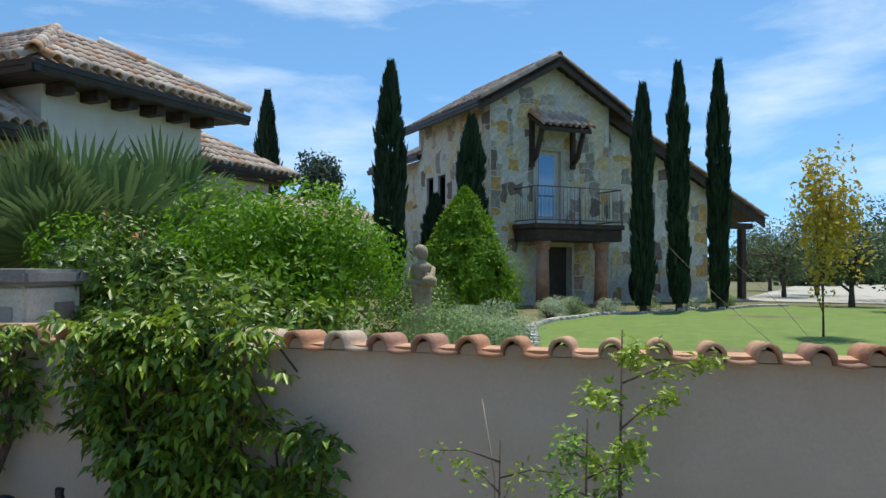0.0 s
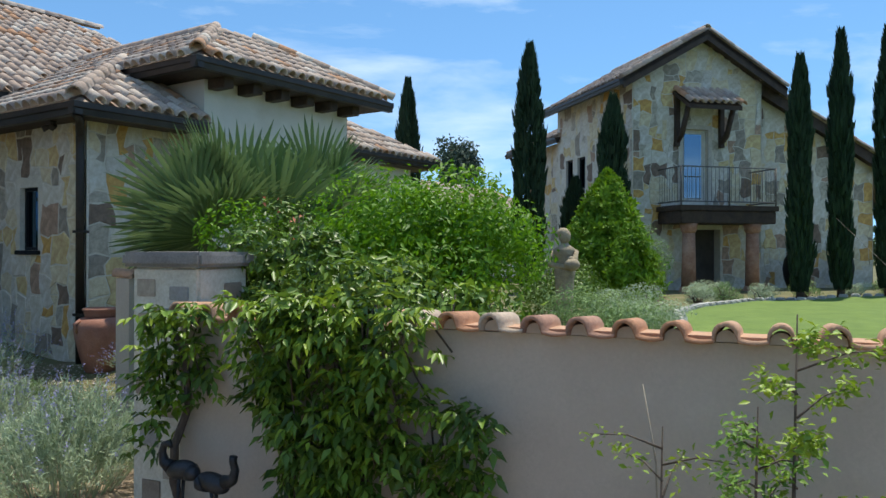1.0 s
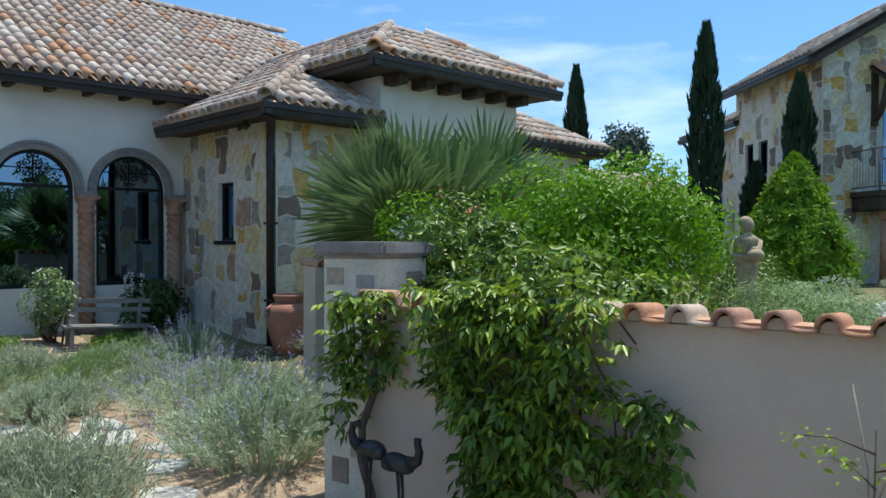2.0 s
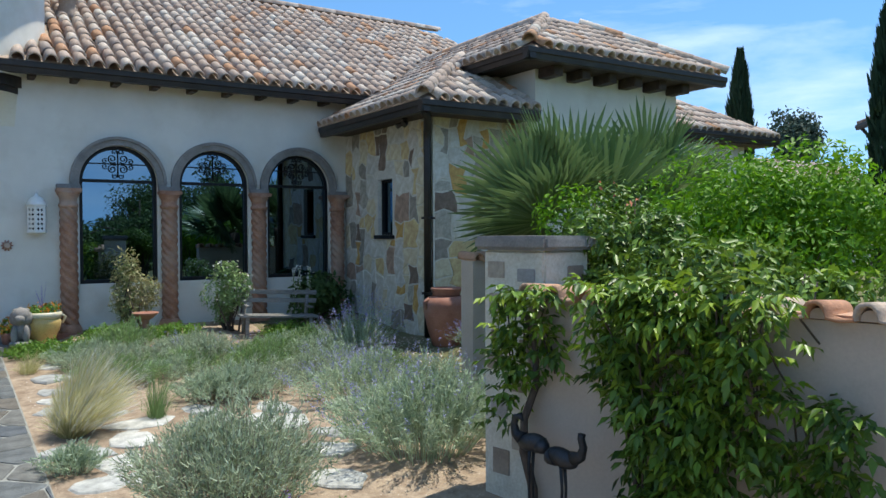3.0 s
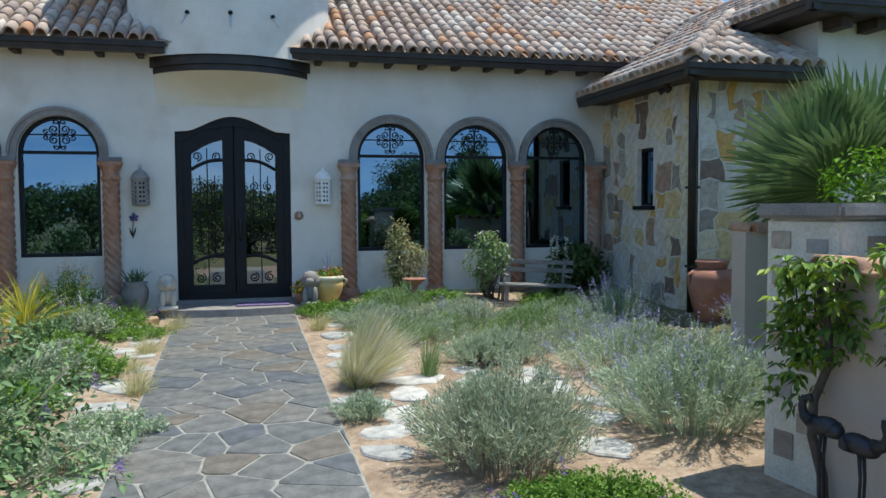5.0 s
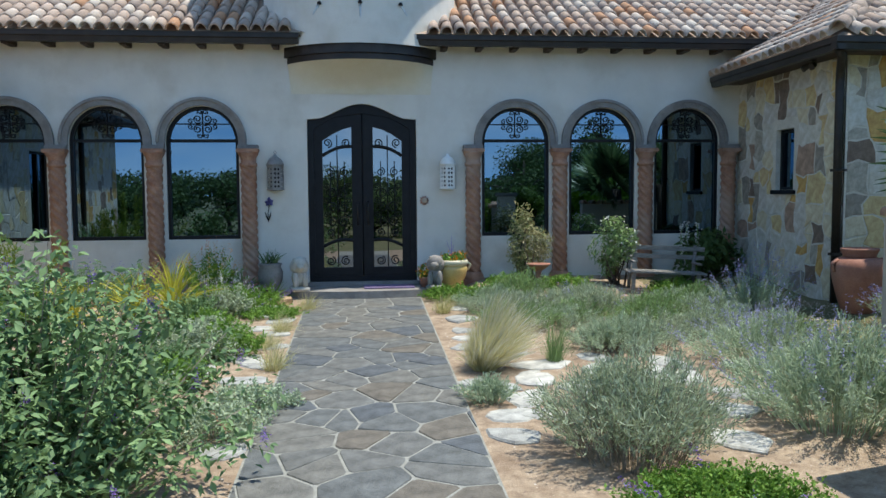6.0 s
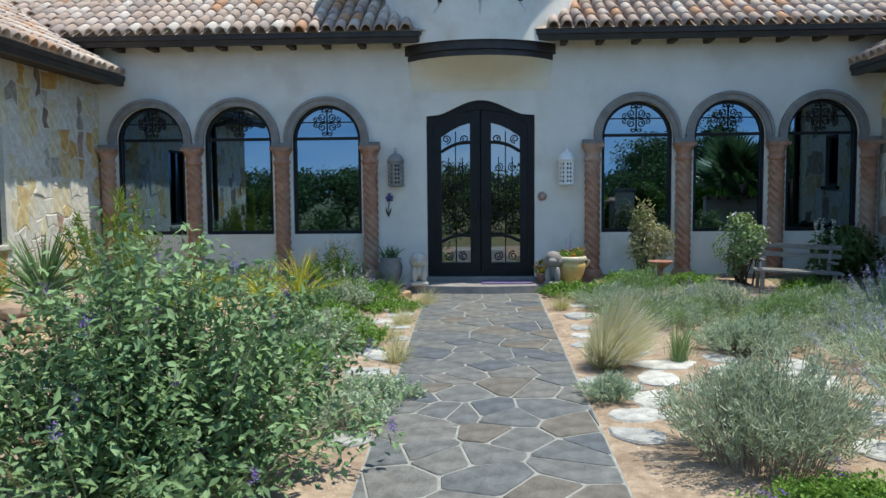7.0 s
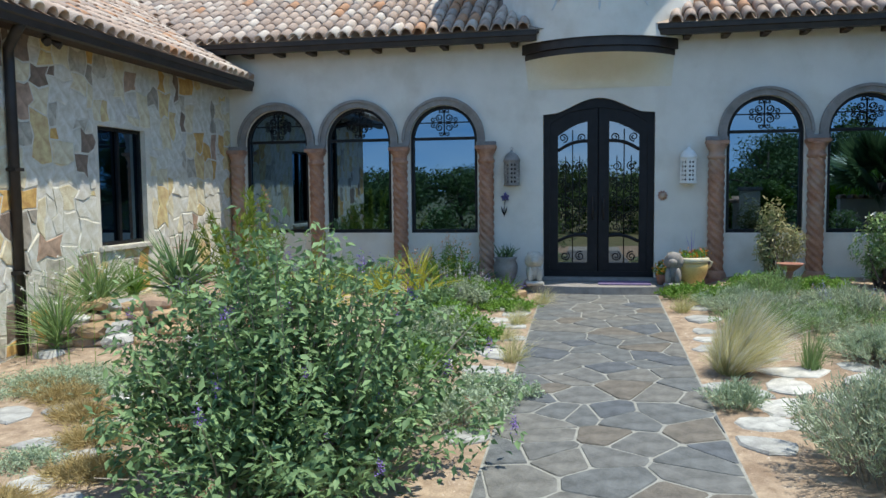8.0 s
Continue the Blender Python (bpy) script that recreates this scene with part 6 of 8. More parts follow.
def shrub(name, label, c, radii, n, leaf, lw, material, seed, lumps=12, category="shrub", droop=0.2, shell=0.5, trunk=True, extra=None, low=-0.9, scatter=0.6, group=""):
    """Lumpy leafy shrub on short stems; c is the middle of its crown."""
    ob = thing(name, label, category, group=group)
    pts, out = blob_points(n, c, radii, lumps, seed, shell, low)
    part("foliage", leaf_mesh("foliage", pts, leaf, lw, material, out + [0, 0, 0.35], droop, scatter), None, ob)
    if trunk:
        rr = np.random.default_rng(seed)
        z0 = gz(c[0], c[1]) - 0.03
        b = np.tile((c[0], c[1], z0), (14, 1)) + rr.normal(0, 0.06, (14, 3)) * [1, 1, 0]
        t = np.asarray(c) + unit(rr.normal(0, 1, (14, 3))) * np.asarray(radii) * 0.6
        stems = bmesh.new()
        for p, q in zip(b, t):
            m = (p + q) / 2 + rr.normal(0, 0.05, 3)
            bm_tube([p, m, q], [0.02, 0.014, 0.006], 5, stems)
        part("stem_tangle", stems, BARK, ob)
    if extra:
        part(extra[0], leaf_mesh(extra[0], pts[:extra[2]] + out[:extra[2]] * 0.05, extra[3], extra[3] * 0.6, extra[1], out[:extra[2]], 0.0, 0.8), None, ob)
    return ob


shrub("nandina", "bronze-tipped nandina shrub against the house", (2.74, -0.72, 0.68), (0.42, 0.36, 0.64), 2600, 0.075, 0.024, L_NANDINA, 3, 11)
shrub("nandina", "leafy nandina shrub with pale tips against the house", (4.25, -0.8, 0.62), (0.44, 0.36, 0.58), 2400, 0.07, 0.03, L_SAGEDARK, 4, 10, extra=("bloom_mass", F_WHITE, 120, 0.06))
shrub("acanthus", "dark broad-leaved shrub in the shaded corner", (6.05, -0.62, 0.55), (0.66, 0.42, 0.68), 2600, 0.13, 0.06, L_OAK, 5, 12)
for x, y in ((5.45, -0.95), (5.62, -1.0), (5.30, -1.1)):
    f = thing("bloom_spike", "white acanthus bloom spike", "flower_mass", group="bloom spikes")
    z0 = gz(x, y)
    r = np.random.default_rng(int(x * 100))
    part("stalk", bm_tube([(x, y, z0), (x, y, z0 + 1.0)], 0.006, 5), L_GREEN, f)
    p = np.stack([x + r.normal(0, 0.022, 70), y + r.normal(0, 0.022, 70), z0 + r.uniform(0.55, 1.05, 70)], axis=1)
    part("bloom_mass", leaf_mesh("bloom_mass", p, 0.04, 0.028, F_WHITE, scatter=1.0), None, f)

# ---- beyond the garden wall ----
shrub("flowering_shrub", "large rounded bright green shrub behind the garden wall", (7.0, -9.05, 1.45), (1.55, 1.5, 1.0), 24000, 0.078, 0.032, L_JASMINE, 6, 22, scatter=0.7)
shrub("flowering_shrub", "bright green shrub behind the garden wall", (6.2, -7.9, 1.45), (0.95, 0.9, 0.95), 10000, 0.078, 0.032, L_JASMINE, 7, 14, scatter=0.7)
shrub("rose_shrub", "leggy rose shrub with coral blooms", (6.0, -8.1, 1.55), (0.6, 0.6, 0.75), 3200, 0.06, 0.032, L_VINE, 8, 9, extra=("bloom_mass", F_RED, 60, 0.06))
shrub("rose_shrub", "leggy rose shrub with coral blooms", (9.6, -8.0, 1.5), (0.85, 0.9, 1.05), 4800, 0.06, 0.032, L_VINE, 9, 11, extra=("bloom_mass", F_RED, 70, 0.07))
shrub("low_shrub", "soft mixed planting beside the statue", (8.6, -10.2, 0.85), (1.0, 1.1, 0.42), 6000, 0.05, 0.018, L_SAGEDARK, 10, 12)
shrub("low_shrub", "soft grey planting along the lawn", (11.4, -9.6, 0.75), (1.2, 0.7, 0.35), 6000, 0.05, 0.014, L_SAGE, 11, 12)
shrub("low_shrub", "soft grey planting along the lawn", (9.6, -10.5, 0.68), (1.3, 0.6, 0.3), 5000, 0.05, 0.014, L_SAGE, 14, 12)
shrub("low_shrub", "green planting behind the statue", (12.6, -7.9, 1.0), (1.4, 0.9, 0.7), 7000, 0.06, 0.03, L_VINE, 12, 12)
shrub("grey_shrub", "grey-green shrub beside the conifer", (18.6, -7.35, 1.2), (0.55, 0.5, 0.95), 4500, 0.07, 0.022, L_SAGEDARK, 13, 12)
shrub("low_shrub", "low planting at the foot of the house", (19.6, -8.3, 0.62), (1.0, 0.5, 0.28), 2500, 0.06, 0.016, L_SAGE, 15, 10)


for i, (x, y) in enumerate(((17.2, -8.9), (18.4, -9.2), (19.3, -9.75), (20.5, -10.5), (21.6, -11.3), (22.9, -12.1), (19.0, -8.7), (23.6, -11.9))):
    shrub("low_shrub", "low grey-green planting before the guest house", (x, y, 0.62), (0.55, 0.45, 0.26), 1300, 0.07, 0.016, (L_SAGE, L_SAGEDARK)[i % 2], 330 + i, 9)


def compound_leaves(name, nodes, facing, material, seed, leaflet=0.095, pairs=2, rachis=0.13):
    """Drooping pinnate leaves: leaflets in pairs along a short stalk from each node, and one at its end."""
    r = np.random.default_rng(seed)
    n = len(nodes)
    axis = unit(facing * 0.8 + r.normal(0, 0.6, (n, 3)) + [0, 0, -0.25])
    side = unit(np.cross(axis, [0, 0, 1.0]) + r.normal(0, 0.15, (n, 3)))
    up = np.cross(side, axis)
    vs = []
    for k in range(2 * pairs + 1):
        at = nodes + axis * rachis * (1.0 if k == 2 * pairs else 0.35 + 0.45 * (k // 2) / max(1, pairs - 1)) * r.uniform(0.8, 1.2, (n, 1))
        turn = 0.0 if k == 2 * pairs else (1.0 if k % 2 else -1.0)
        along = unit(axis * (0.55 + 0.45 * (turn == 0)) + side * turn * 0.85 + [0, 0, -0.55] + r.normal(0, 0.18, (n, 3)))
        across = unit(np.cross(along, up + r.normal(0, 0.3, (n, 3))))
        nm = np.cross(across, along)
        ln = leaflet * r.uniform(0.7, 1.25, (n, 1))
        wd = ln * 0.21
        vs.append(np.stack([at, at + along * ln * 0.40 - across * wd + nm * wd * 0.5, at + along * ln - nm * wd * 0.4, at + along * ln * 0.40 + across * wd + nm * wd * 0.5], axis=1))
    v = np.concatenate(vs, axis=0).reshape(-1, 3)
    i = np.arange(len(v) // 4)[:, None] * 4
    return raw_mesh(name, v, np.concatenate([i + (0, 1, 2), i + (0, 2, 3)], axis=0), material)


def wall_climber(label, strands, s0, s1, crest, reach, seed, bulge=0.24, step=0.055, young=0.14, trunks=()):
    """Climber hanging down the garden wall: strands from the coping, each as long as reach(u) gives, set with compound
    leaves; young: share of brighter leaves that stand for sun on the upper part.
    """
    r = np.random.default_rng(seed)
    ob = thing("wall_vine", label, "climber")
    wn_, wd_, w0_ = np.array(WN), np.array(WD), np.array(W0)
    nodes, shoots = [], bmesh.new()
    for i in range(strands):
        u = (i + r.uniform(0, 1)) / strands
        a = s0 + (s1 - s0) * u
        length = reach(u) * r.uniform(0.55, 1.08)
        m = max(3, int(length / step))
        t = np.linspace(0, 1, m)
        puff = bulge * (0.45 + 0.8 * r.uniform(0, 1)) * (1 + 0.7 * noise.noise((a * 2.7, seed, 0.3)))
        out = 0.04 + puff * (1 - t) ** 0.8 * np.minimum(1, 0.5 + t * 4) + 0.03 * np.sin(t * 9 + i)
        sway = r.normal(0, 0.10) * t + 0.035 * np.sin(t * 7 + i * 1.7)
        p = w0_ + np.outer(a + sway, wd_) + np.outer(out, wn_)
        p[:, 2] = np.maximum(crest - length * t + 0.10 * np.sin(np.pi * np.minimum(1, t * 3)), -0.66)
        nodes.append(p + r.normal(0, 0.025, p.shape))
        if i % 3 == 0:
            bm_tube([tuple(q) for q in p[::3]] if m > 6 else [tuple(p[0]), tuple(p[-1])], 0.006, 4, shoots)
    nodes = np.concatenate(nodes)
    nodes = nodes[np.array([noise.noise((p[0] * 5, p[1] * 5, p[2] * 5)) for p in nodes]) > -0.28]
    gap = (nodes - w0_) @ wn_
    nodes += np.outer(np.maximum(0.03 - gap, 0) * (nodes[:, 2] < WTOP), wn_)
    facing = wn_ + np.outer(r.normal(0, 0.8, len(nodes)), wd_)
    # bright leaves grow commoner with height: sunlight on the crest put into leaf colour
    pick = r.random(len(nodes)) < young * np.clip(nodes[:, 2] / crest * 3.4, 0.1, 3.4)
    part("foliage", compound_leaves("foliage", nodes[~pick], facing[~pick], L_VINE, seed), None, ob)
    part("bright_foliage", compound_leaves("bright_foliage", nodes[pick], facing[pick], L_VINE_BRIGHT, seed + 1, 0.085), None, ob, "brighter yellow-green leaves standing in for a sunlit crest")
    part("stem_tangle", shoots, BARK, ob, "thin trailing brown stems")
    for a, z1, rad in trunks:
        line = []
        for k in range(8):
            q = W0 + WD * (a + 0.06 * math.sin(k * 1.3 + a * 5)) + WN * (0.10 + 0.03 * math.sin(k * 2.1 + a))
            line.append((q.x, q.y, -0.75 + (z1 + 0.75) * k / 7))
        part("woody_stem", bm_tube(line, [rad * (1 - 0.07 * k) for k in range(8)], 8), BARK, ob)
    return ob


wall_climber("trumpet vine hanging thickly over the garden wall", 66, 0.74, 1.93, 1.24, lambda u: 0.30 + 1.72 * max(0.0, math.sin(math.pi * min(1, u * 1.05))) ** 0.9, 3, 0.26, trunks=((0.95, 1.0, 0.024), (1.3, 1.0, 0.03), (1.5, 1.0, 0.022)))
wall_climber("dark vine lobe spreading over the stucco", 15, 1.93, 2.30, 0.64, lambda u: 0.25 + 1.0 * u, 6, 0.10, young=0.03)
wall_climber("vine trailing down the end of the garden wall", 15, -0.16, 0.30, 1.16, lambda u: 1.15 - 0.7 * u, 9, 0.13, trunks=((0.10, 1.0, 0.04),))
shrub("wall_shrub", "vine crown heaped behind the garden wall", (4.85, -10.3, 1.12), (0.75, 1.0, 0.46), 8000, 0.09, 0.036, L_VINE, 15, 14, trunk=True, droop=0.4, extra=("bright_foliage", L_VINE_BRIGHT, 900, 0.08))
shrub("wall_shrub", "vine crown heaped behind the garden wall", (4.9, -9.3, 1.32), (0.68, 0.66, 0.46), 6000, 0.08, 0.034, L_VINE, 16, 12, trunk=True, droop=0.4)


def palm(label, cx, cy, z0, crown, size, fronds, seed):
    """Fan palm: short trunk, stalks and stiff pleated fans split into points; fronds: (bearing, rise, twist, stalk) of each."""
    r = np.random.default_rng(seed)
    ob = thing("fan_palm", label, "palm")
    part("trunk", bm_tube([(cx, cy, z0 - 0.1), (cx + 0.03, cy, (z0 + crown) / 2), (cx, cy, crown)], [0.2, 0.17, 0.15], 12), BARK, ob)
    top = np.array([cx, cy, crown])
    for bearing, rise, twist, stalk in fronds:
        a, e = radians(bearing), radians(rise)
        d = np.array([math.cos(a) * math.cos(e), math.sin(a) * math.cos(e), math.sin(e)])
        side = np.array([-math.sin(a), math.cos(a), 0.0])
        nrm = np.cross(d, side)
        side, nrm = side * math.cos(radians(twist)) + nrm * math.sin(radians(twist)), nrm * math.cos(radians(twist)) - side * math.sin(radians(twist))
        hub = top + d * stalk
        part("stalk", bm_tube([top, (top + hub) / 2 + [0, 0, 0.03], hub], [0.024, 0.017, 0.012], 5), L_PALM, ob)
        m = 40
        half = 1.95 / m
        ray = lambda th: unit(np.array([math.cos(th) * d + math.sin(th) * side + 0.22 * math.sin(th) ** 2 * nrm]))[0]
        vs, fs = [], []
        for k in range(m):
            th = -1.95 + 2 * half * (k + 0.5)
            ln = size * (1 - 0.22 * (abs(th) / 1.95) ** 2) * r.uniform(0.9, 1.06)
            mid, lo_d, hi_d = ray(th), ray(th - half), ray(th + half)
            fall = np.array([0, 0, -1.0]) * ln * r.uniform(0.01, 0.10) * (1.3 - math.sin(e))
            b0 = len(vs)
            thin = 0.62
            vs += [hub, hub + lo_d * ln * 0.58 - nrm * 0.014, hub + mid * ln * 0.59 + nrm * 0.014, hub + hi_d * ln * 0.58 - nrm * 0.014,
                   hub + (mid * (1 - thin) + lo_d * thin) * ln * 0.80 + fall * 0.4, hub + (mid * (1 - thin) + hi_d * thin) * ln * 0.80 + fall * 0.4, hub + mid * ln * 1.02 + fall]
            fs += [(b0, b0 + 1, b0 + 2), (b0, b0 + 2, b0 + 3), (b0 + 1, b0 + 4, b0 + 2), (b0 + 2, b0 + 5, b0 + 3), (b0 + 2, b0 + 4, b0 + 6), (b0 + 2, b0 + 6, b0 + 5)]
        part("fan", raw_mesh("fan", vs, fs, L_PALM), None, ob)
    return ob


palm("blue-green fan palm behind the gate pillar", 6.75, -6.55, 0.0, 1.62, 1.06,
     ((140, 14, 62, 0.5), (150, 34, 55, 0.62), (120, 50, 40, 0.6), (185, 10, 30, 0.5), (100, 12, 50, 0.5), (228, 80, 5, 0.45), (150, 68, 10, 0.6), (205, 30, 20, 0.45), (60, 45, 0, 0.6), (20, 60, 10, 0.55), (300, 35, -50, 0.5), (318, 12, -65, 0.5)), 5)
palm("taller fan palm with upright fans by the house", 8.0, -6.5, 0.1, 1.75, 0.98,
     ((230, 74, 15, 0.6), (320, 66, -15, 0.6), (300, 35, -10, 0.5), (180, 55, 10, 0.5), (100, 50, 0, 0.6), (45, 40, 0, 0.6), (0, 50, 0, 0.55), (260, 20, 0, 0.45)), 6)


def cypress(x, y, top, radius, seed, label="tall dark italian cypress", material=None):
    """Columnar cypress: trunk and upright sprays with an uneven outline."""
    r = np.random.default_rng(seed)
    z0 = gz(x, y)
    ob = thing("cypress", label, "tree", group="cypresses")
    part("trunk", bm_tube([(x, y, z0 - 0.1), (x, y, z0 + (top - z0) * 0.6)], [0.09, 0.03], 8), BARK, ob)
    n = 9000
    h = r.uniform(0.02, 1, n)
    prof = np.minimum(1, (1 - h) * 3.4 + 0.05) ** 0.75 * np.minimum(1, 0.62 + h * 2)
    a = r.uniform(0, 2 * math.pi, n)
    lump = np.array([1 + 0.45 * noise.noise((math.cos(q) * 1.4, math.sin(q) * 1.4, w * 7 + seed)) + 0.4 * noise.noise((math.cos(q) * 2.5, math.sin(q) * 2.5, w * 26 + seed)) for q, w in zip(a, h)])
    rad = radius * prof * lump * r.uniform(0.45, 1.03, n) ** 0.5
    p = np.stack([x + rad * np.cos(a), y + rad * np.sin(a), z0 + 0.05 + h * (top - z0 - 0.1)], axis=1)
    tip = p + np.stack([np.cos(a) * 0.05, np.sin(a) * 0.05, np.full(n, 0.22)], axis=1) * r.uniform(0.6, 1.3, (n, 1))
    part("crown", blade_mesh("crown", p, tip, 0.05, material or L_CYPRESS, 0.1, 2, 0.9), None, ob)
    return ob


# camera's first position; far trees stand on its sight lines to fit the view
CAM_EYE = Vector((0.448, -13.914, 1.58))


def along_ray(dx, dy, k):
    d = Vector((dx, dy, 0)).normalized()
    return CAM_EYE.x + d.x * k, CAM_EYE.y + d.y * k


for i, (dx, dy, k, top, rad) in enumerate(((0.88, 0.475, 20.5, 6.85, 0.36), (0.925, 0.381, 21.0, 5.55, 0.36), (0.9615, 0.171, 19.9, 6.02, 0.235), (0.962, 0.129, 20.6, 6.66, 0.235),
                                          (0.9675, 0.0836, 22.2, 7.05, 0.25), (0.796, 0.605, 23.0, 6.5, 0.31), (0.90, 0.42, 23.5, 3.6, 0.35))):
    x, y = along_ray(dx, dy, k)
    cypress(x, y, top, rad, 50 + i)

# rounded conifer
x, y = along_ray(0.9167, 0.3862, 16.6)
cn_ = thing("conifer", "bright green cone-shaped conifer", "tree")
r = np.random.default_rng(77)
n = 20000
h = r.uniform(0, 1, n)
a = r.uniform(0, 2 * math.pi, n)
prof = np.minimum(1, 0.78 + h * 0.9) * np.maximum(0, 1 - h ** 1.8) ** 0.85
lump = np.array([1 + 0.30 * noise.noise((math.cos(q) * 2.6, math.sin(q) * 2.6, w * 5)) + 0.34 * noise.noise((math.cos(q) * 6, math.sin(q) * 6, w * 11)) for q, w in zip(a, h)])
rad = 1.06 * prof * lump * r.uniform(0.62, 1.0, n) ** 0.4
p = np.stack([x + rad * np.cos(a), y + rad * np.sin(a), 0.45 + h * 2.72], axis=1)
part("crown", leaf_mesh("crown", p, 0.13, 0.05, L_THUJA, np.stack([np.cos(a), np.sin(a), np.full(n, 0.5)], axis=1), -0.5, 0.5), None, cn_)
part("trunk", bm_tube([(x, y, 0.3), (x, y, 2.2)], [0.09, 0.03], 8), BARK, cn_)


def tree(name, label, x, y, height, crown_r, n, leaf, material, seed, trunk_r=0.09, crown_h=None, lumps=14, bare=0.35, group=""):
    """Tapered trunk, forking limbs and a broken crown of leaves."""
    r = np.random.default_rng(seed)
    z0 = gz(x, y)
    ob = thing(name, label, "tree", group=group)
    crown_h = crown_h or height * (1 - bare)
    c = np.array([x, y, z0 + height - crown_h / 2])
    wood = bmesh.new()
    fork = z0 + height * bare
    bm_tube([(x, y, z0 - 0.1), (x + r.normal(0, 0.04), y, (z0 + fork) / 2), (x, y, fork), (x, y, z0 + height * 0.85)], [trunk_r, trunk_r * 0.85, trunk_r * 0.7, trunk_r * 0.15], 8, wood)
    for i in range(9):
        s = np.array([x, y, fork + (height * 0.5) * i / 9])
        e = c + unit(r.normal(0, 1, (1, 3)))[0] * np.array([crown_r, crown_r, crown_h / 2]) * 0.8
        bm_tube([s, (s + e) / 2 + [0, 0, 0.1], e], [trunk_r * 0.45, trunk_r * 0.3, trunk_r * 0.08], 5, wood)
    part("trunk", wood, BARK, ob)
    pts, out = blob_points(n, c, (crown_r, crown_r, crown_h / 2), lumps, seed, 0.35)
    part("crown", leaf_mesh("crown", pts, leaf, leaf * 0.55, material, out + [0, 0, 0.3], 0.25, 0.8), None, ob)
    return ob


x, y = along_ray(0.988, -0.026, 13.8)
tree("young_tree", "slender young tree with yellowing leaves on the lawn", x, y, 3.35, 0.66, 1900, 0.105, L_AUTUMN, 61, 0.022, 2.95, 20, 0.12)
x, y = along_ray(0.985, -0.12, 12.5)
tree("young_tree", "slender young tree by the lawn", x, y, 2.1, 0.6, 700, 0.07, L_GREEN, 62, 0.018, 1.6, 10, 0.2)
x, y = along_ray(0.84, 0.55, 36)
tree("pine_tree", "blue-green pine behind the houses", x, y, 6.6, 1.5, 5000, 0.2, leafy("pine needle", (0.03, 0.06, 0.04), (0.07, 0.11, 0.08), 0.7, 0.15), 63, 0.15, 3.4)
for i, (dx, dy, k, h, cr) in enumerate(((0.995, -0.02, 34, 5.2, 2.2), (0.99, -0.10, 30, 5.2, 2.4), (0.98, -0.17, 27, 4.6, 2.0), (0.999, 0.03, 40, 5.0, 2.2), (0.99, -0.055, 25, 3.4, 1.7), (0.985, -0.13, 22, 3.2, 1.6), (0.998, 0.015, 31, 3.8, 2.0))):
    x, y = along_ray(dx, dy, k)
    tree("oak_tree", "scrubby grey-green oak beyond the lawn", x, y, h * 0.78, cr, 2600, 0.13, L_OAKHAZE, 70 + i, 0.10, h * 0.66, 16, 0.15, "scrub oaks")

# distant woods all round, as one mass
r = np.random.default_rng(99)
cs, os_ = [], []
for i in range(150):
    a = 2 * math.pi * i / 150 + r.uniform(-0.02, 0.02)
    far = r.uniform(44, 75)
    hgt = r.uniform(2.6, 4.6) * far / 55
    pts, out = blob_points(520, (5 + far * math.cos(a), -8 + far * math.sin(a), hgt * 0.42), (far * 0.055, far * 0.055, hgt * 0.58), 8, 200 + i, 0.5)
    cs.append(pts)
    os_.append(out)
tagged(part("distant_woods", leaf_mesh("distant_woods", np.concatenate(cs), 0.62, 0.42, L_OAKFAR, np.concatenate(os_) + [0, 0, 0.3], 0.1, 0.8), None), "distant scrub oak woods on low hills", "woods", kind="stuff")
# oaks behind the viewer, mirrored in the panes
for i, (x, y, h, cr) in enumerate(((8.5, -27.0, 6.8, 3.0), (11.6, -24.5, 6.0, 2.4), (3.2, -31.0, 4.6, 2.4), (-5.5, -31.0, 4.6, 2.6), (-10.5, -26.0, 4.2, 2.2), (-1.5, -36.0, 5.4, 2.8), (-16.0, -33.0, 5.6, 3.0), (0.5, -27.0, 3.6, 2.4), (-4.0, -26.0, 3.2, 2.2), (5.0, -26.0, 4.0, 2.4), (-8.0, -34.0, 5.0, 3.0), (-13.0, -30.0, 4.6, 2.6), (-20.0, -28.0, 5.4, 3.0), (10.5, -34.0, 6.0, 3.0), (12.0, -38.0, 6.0, 3.2))):
    tree("oak_tree", "dark live oak across the drive", x, y, h * (0.82 if i else 0.6), cr, 3600, 0.2, L_OAK, 300 + i, 0.18, h * 0.68, 18, 0.12, "live oaks")

# unseen brush added behind the viewer, so the panes mirror dark cover
bp_, bo_ = [], []
r = np.random.default_rng(123)
for i in range(44):
    x, y = -26 + 1.25 * i + r.normal(0, 0.4), -24.0 - r.uniform(0, 5)
    pts, out = blob_points(420, (x, y, 0.0), (1.5, 1.3, r.uniform(1.2, 2.0)), 8, 700 + i, 0.5, -0.45)
    bp_.append(pts)
    bo_.append(out)
tagged(part("brush", leaf_mesh("brush", np.concatenate(bp_), 0.24, 0.12, L_OAK, np.concatenate(bo_) + [0, 0, 0.3], 0.1, 0.8), None), "dense low brush added behind the viewer, mirrored in the panes", "brush", kind="stuff")


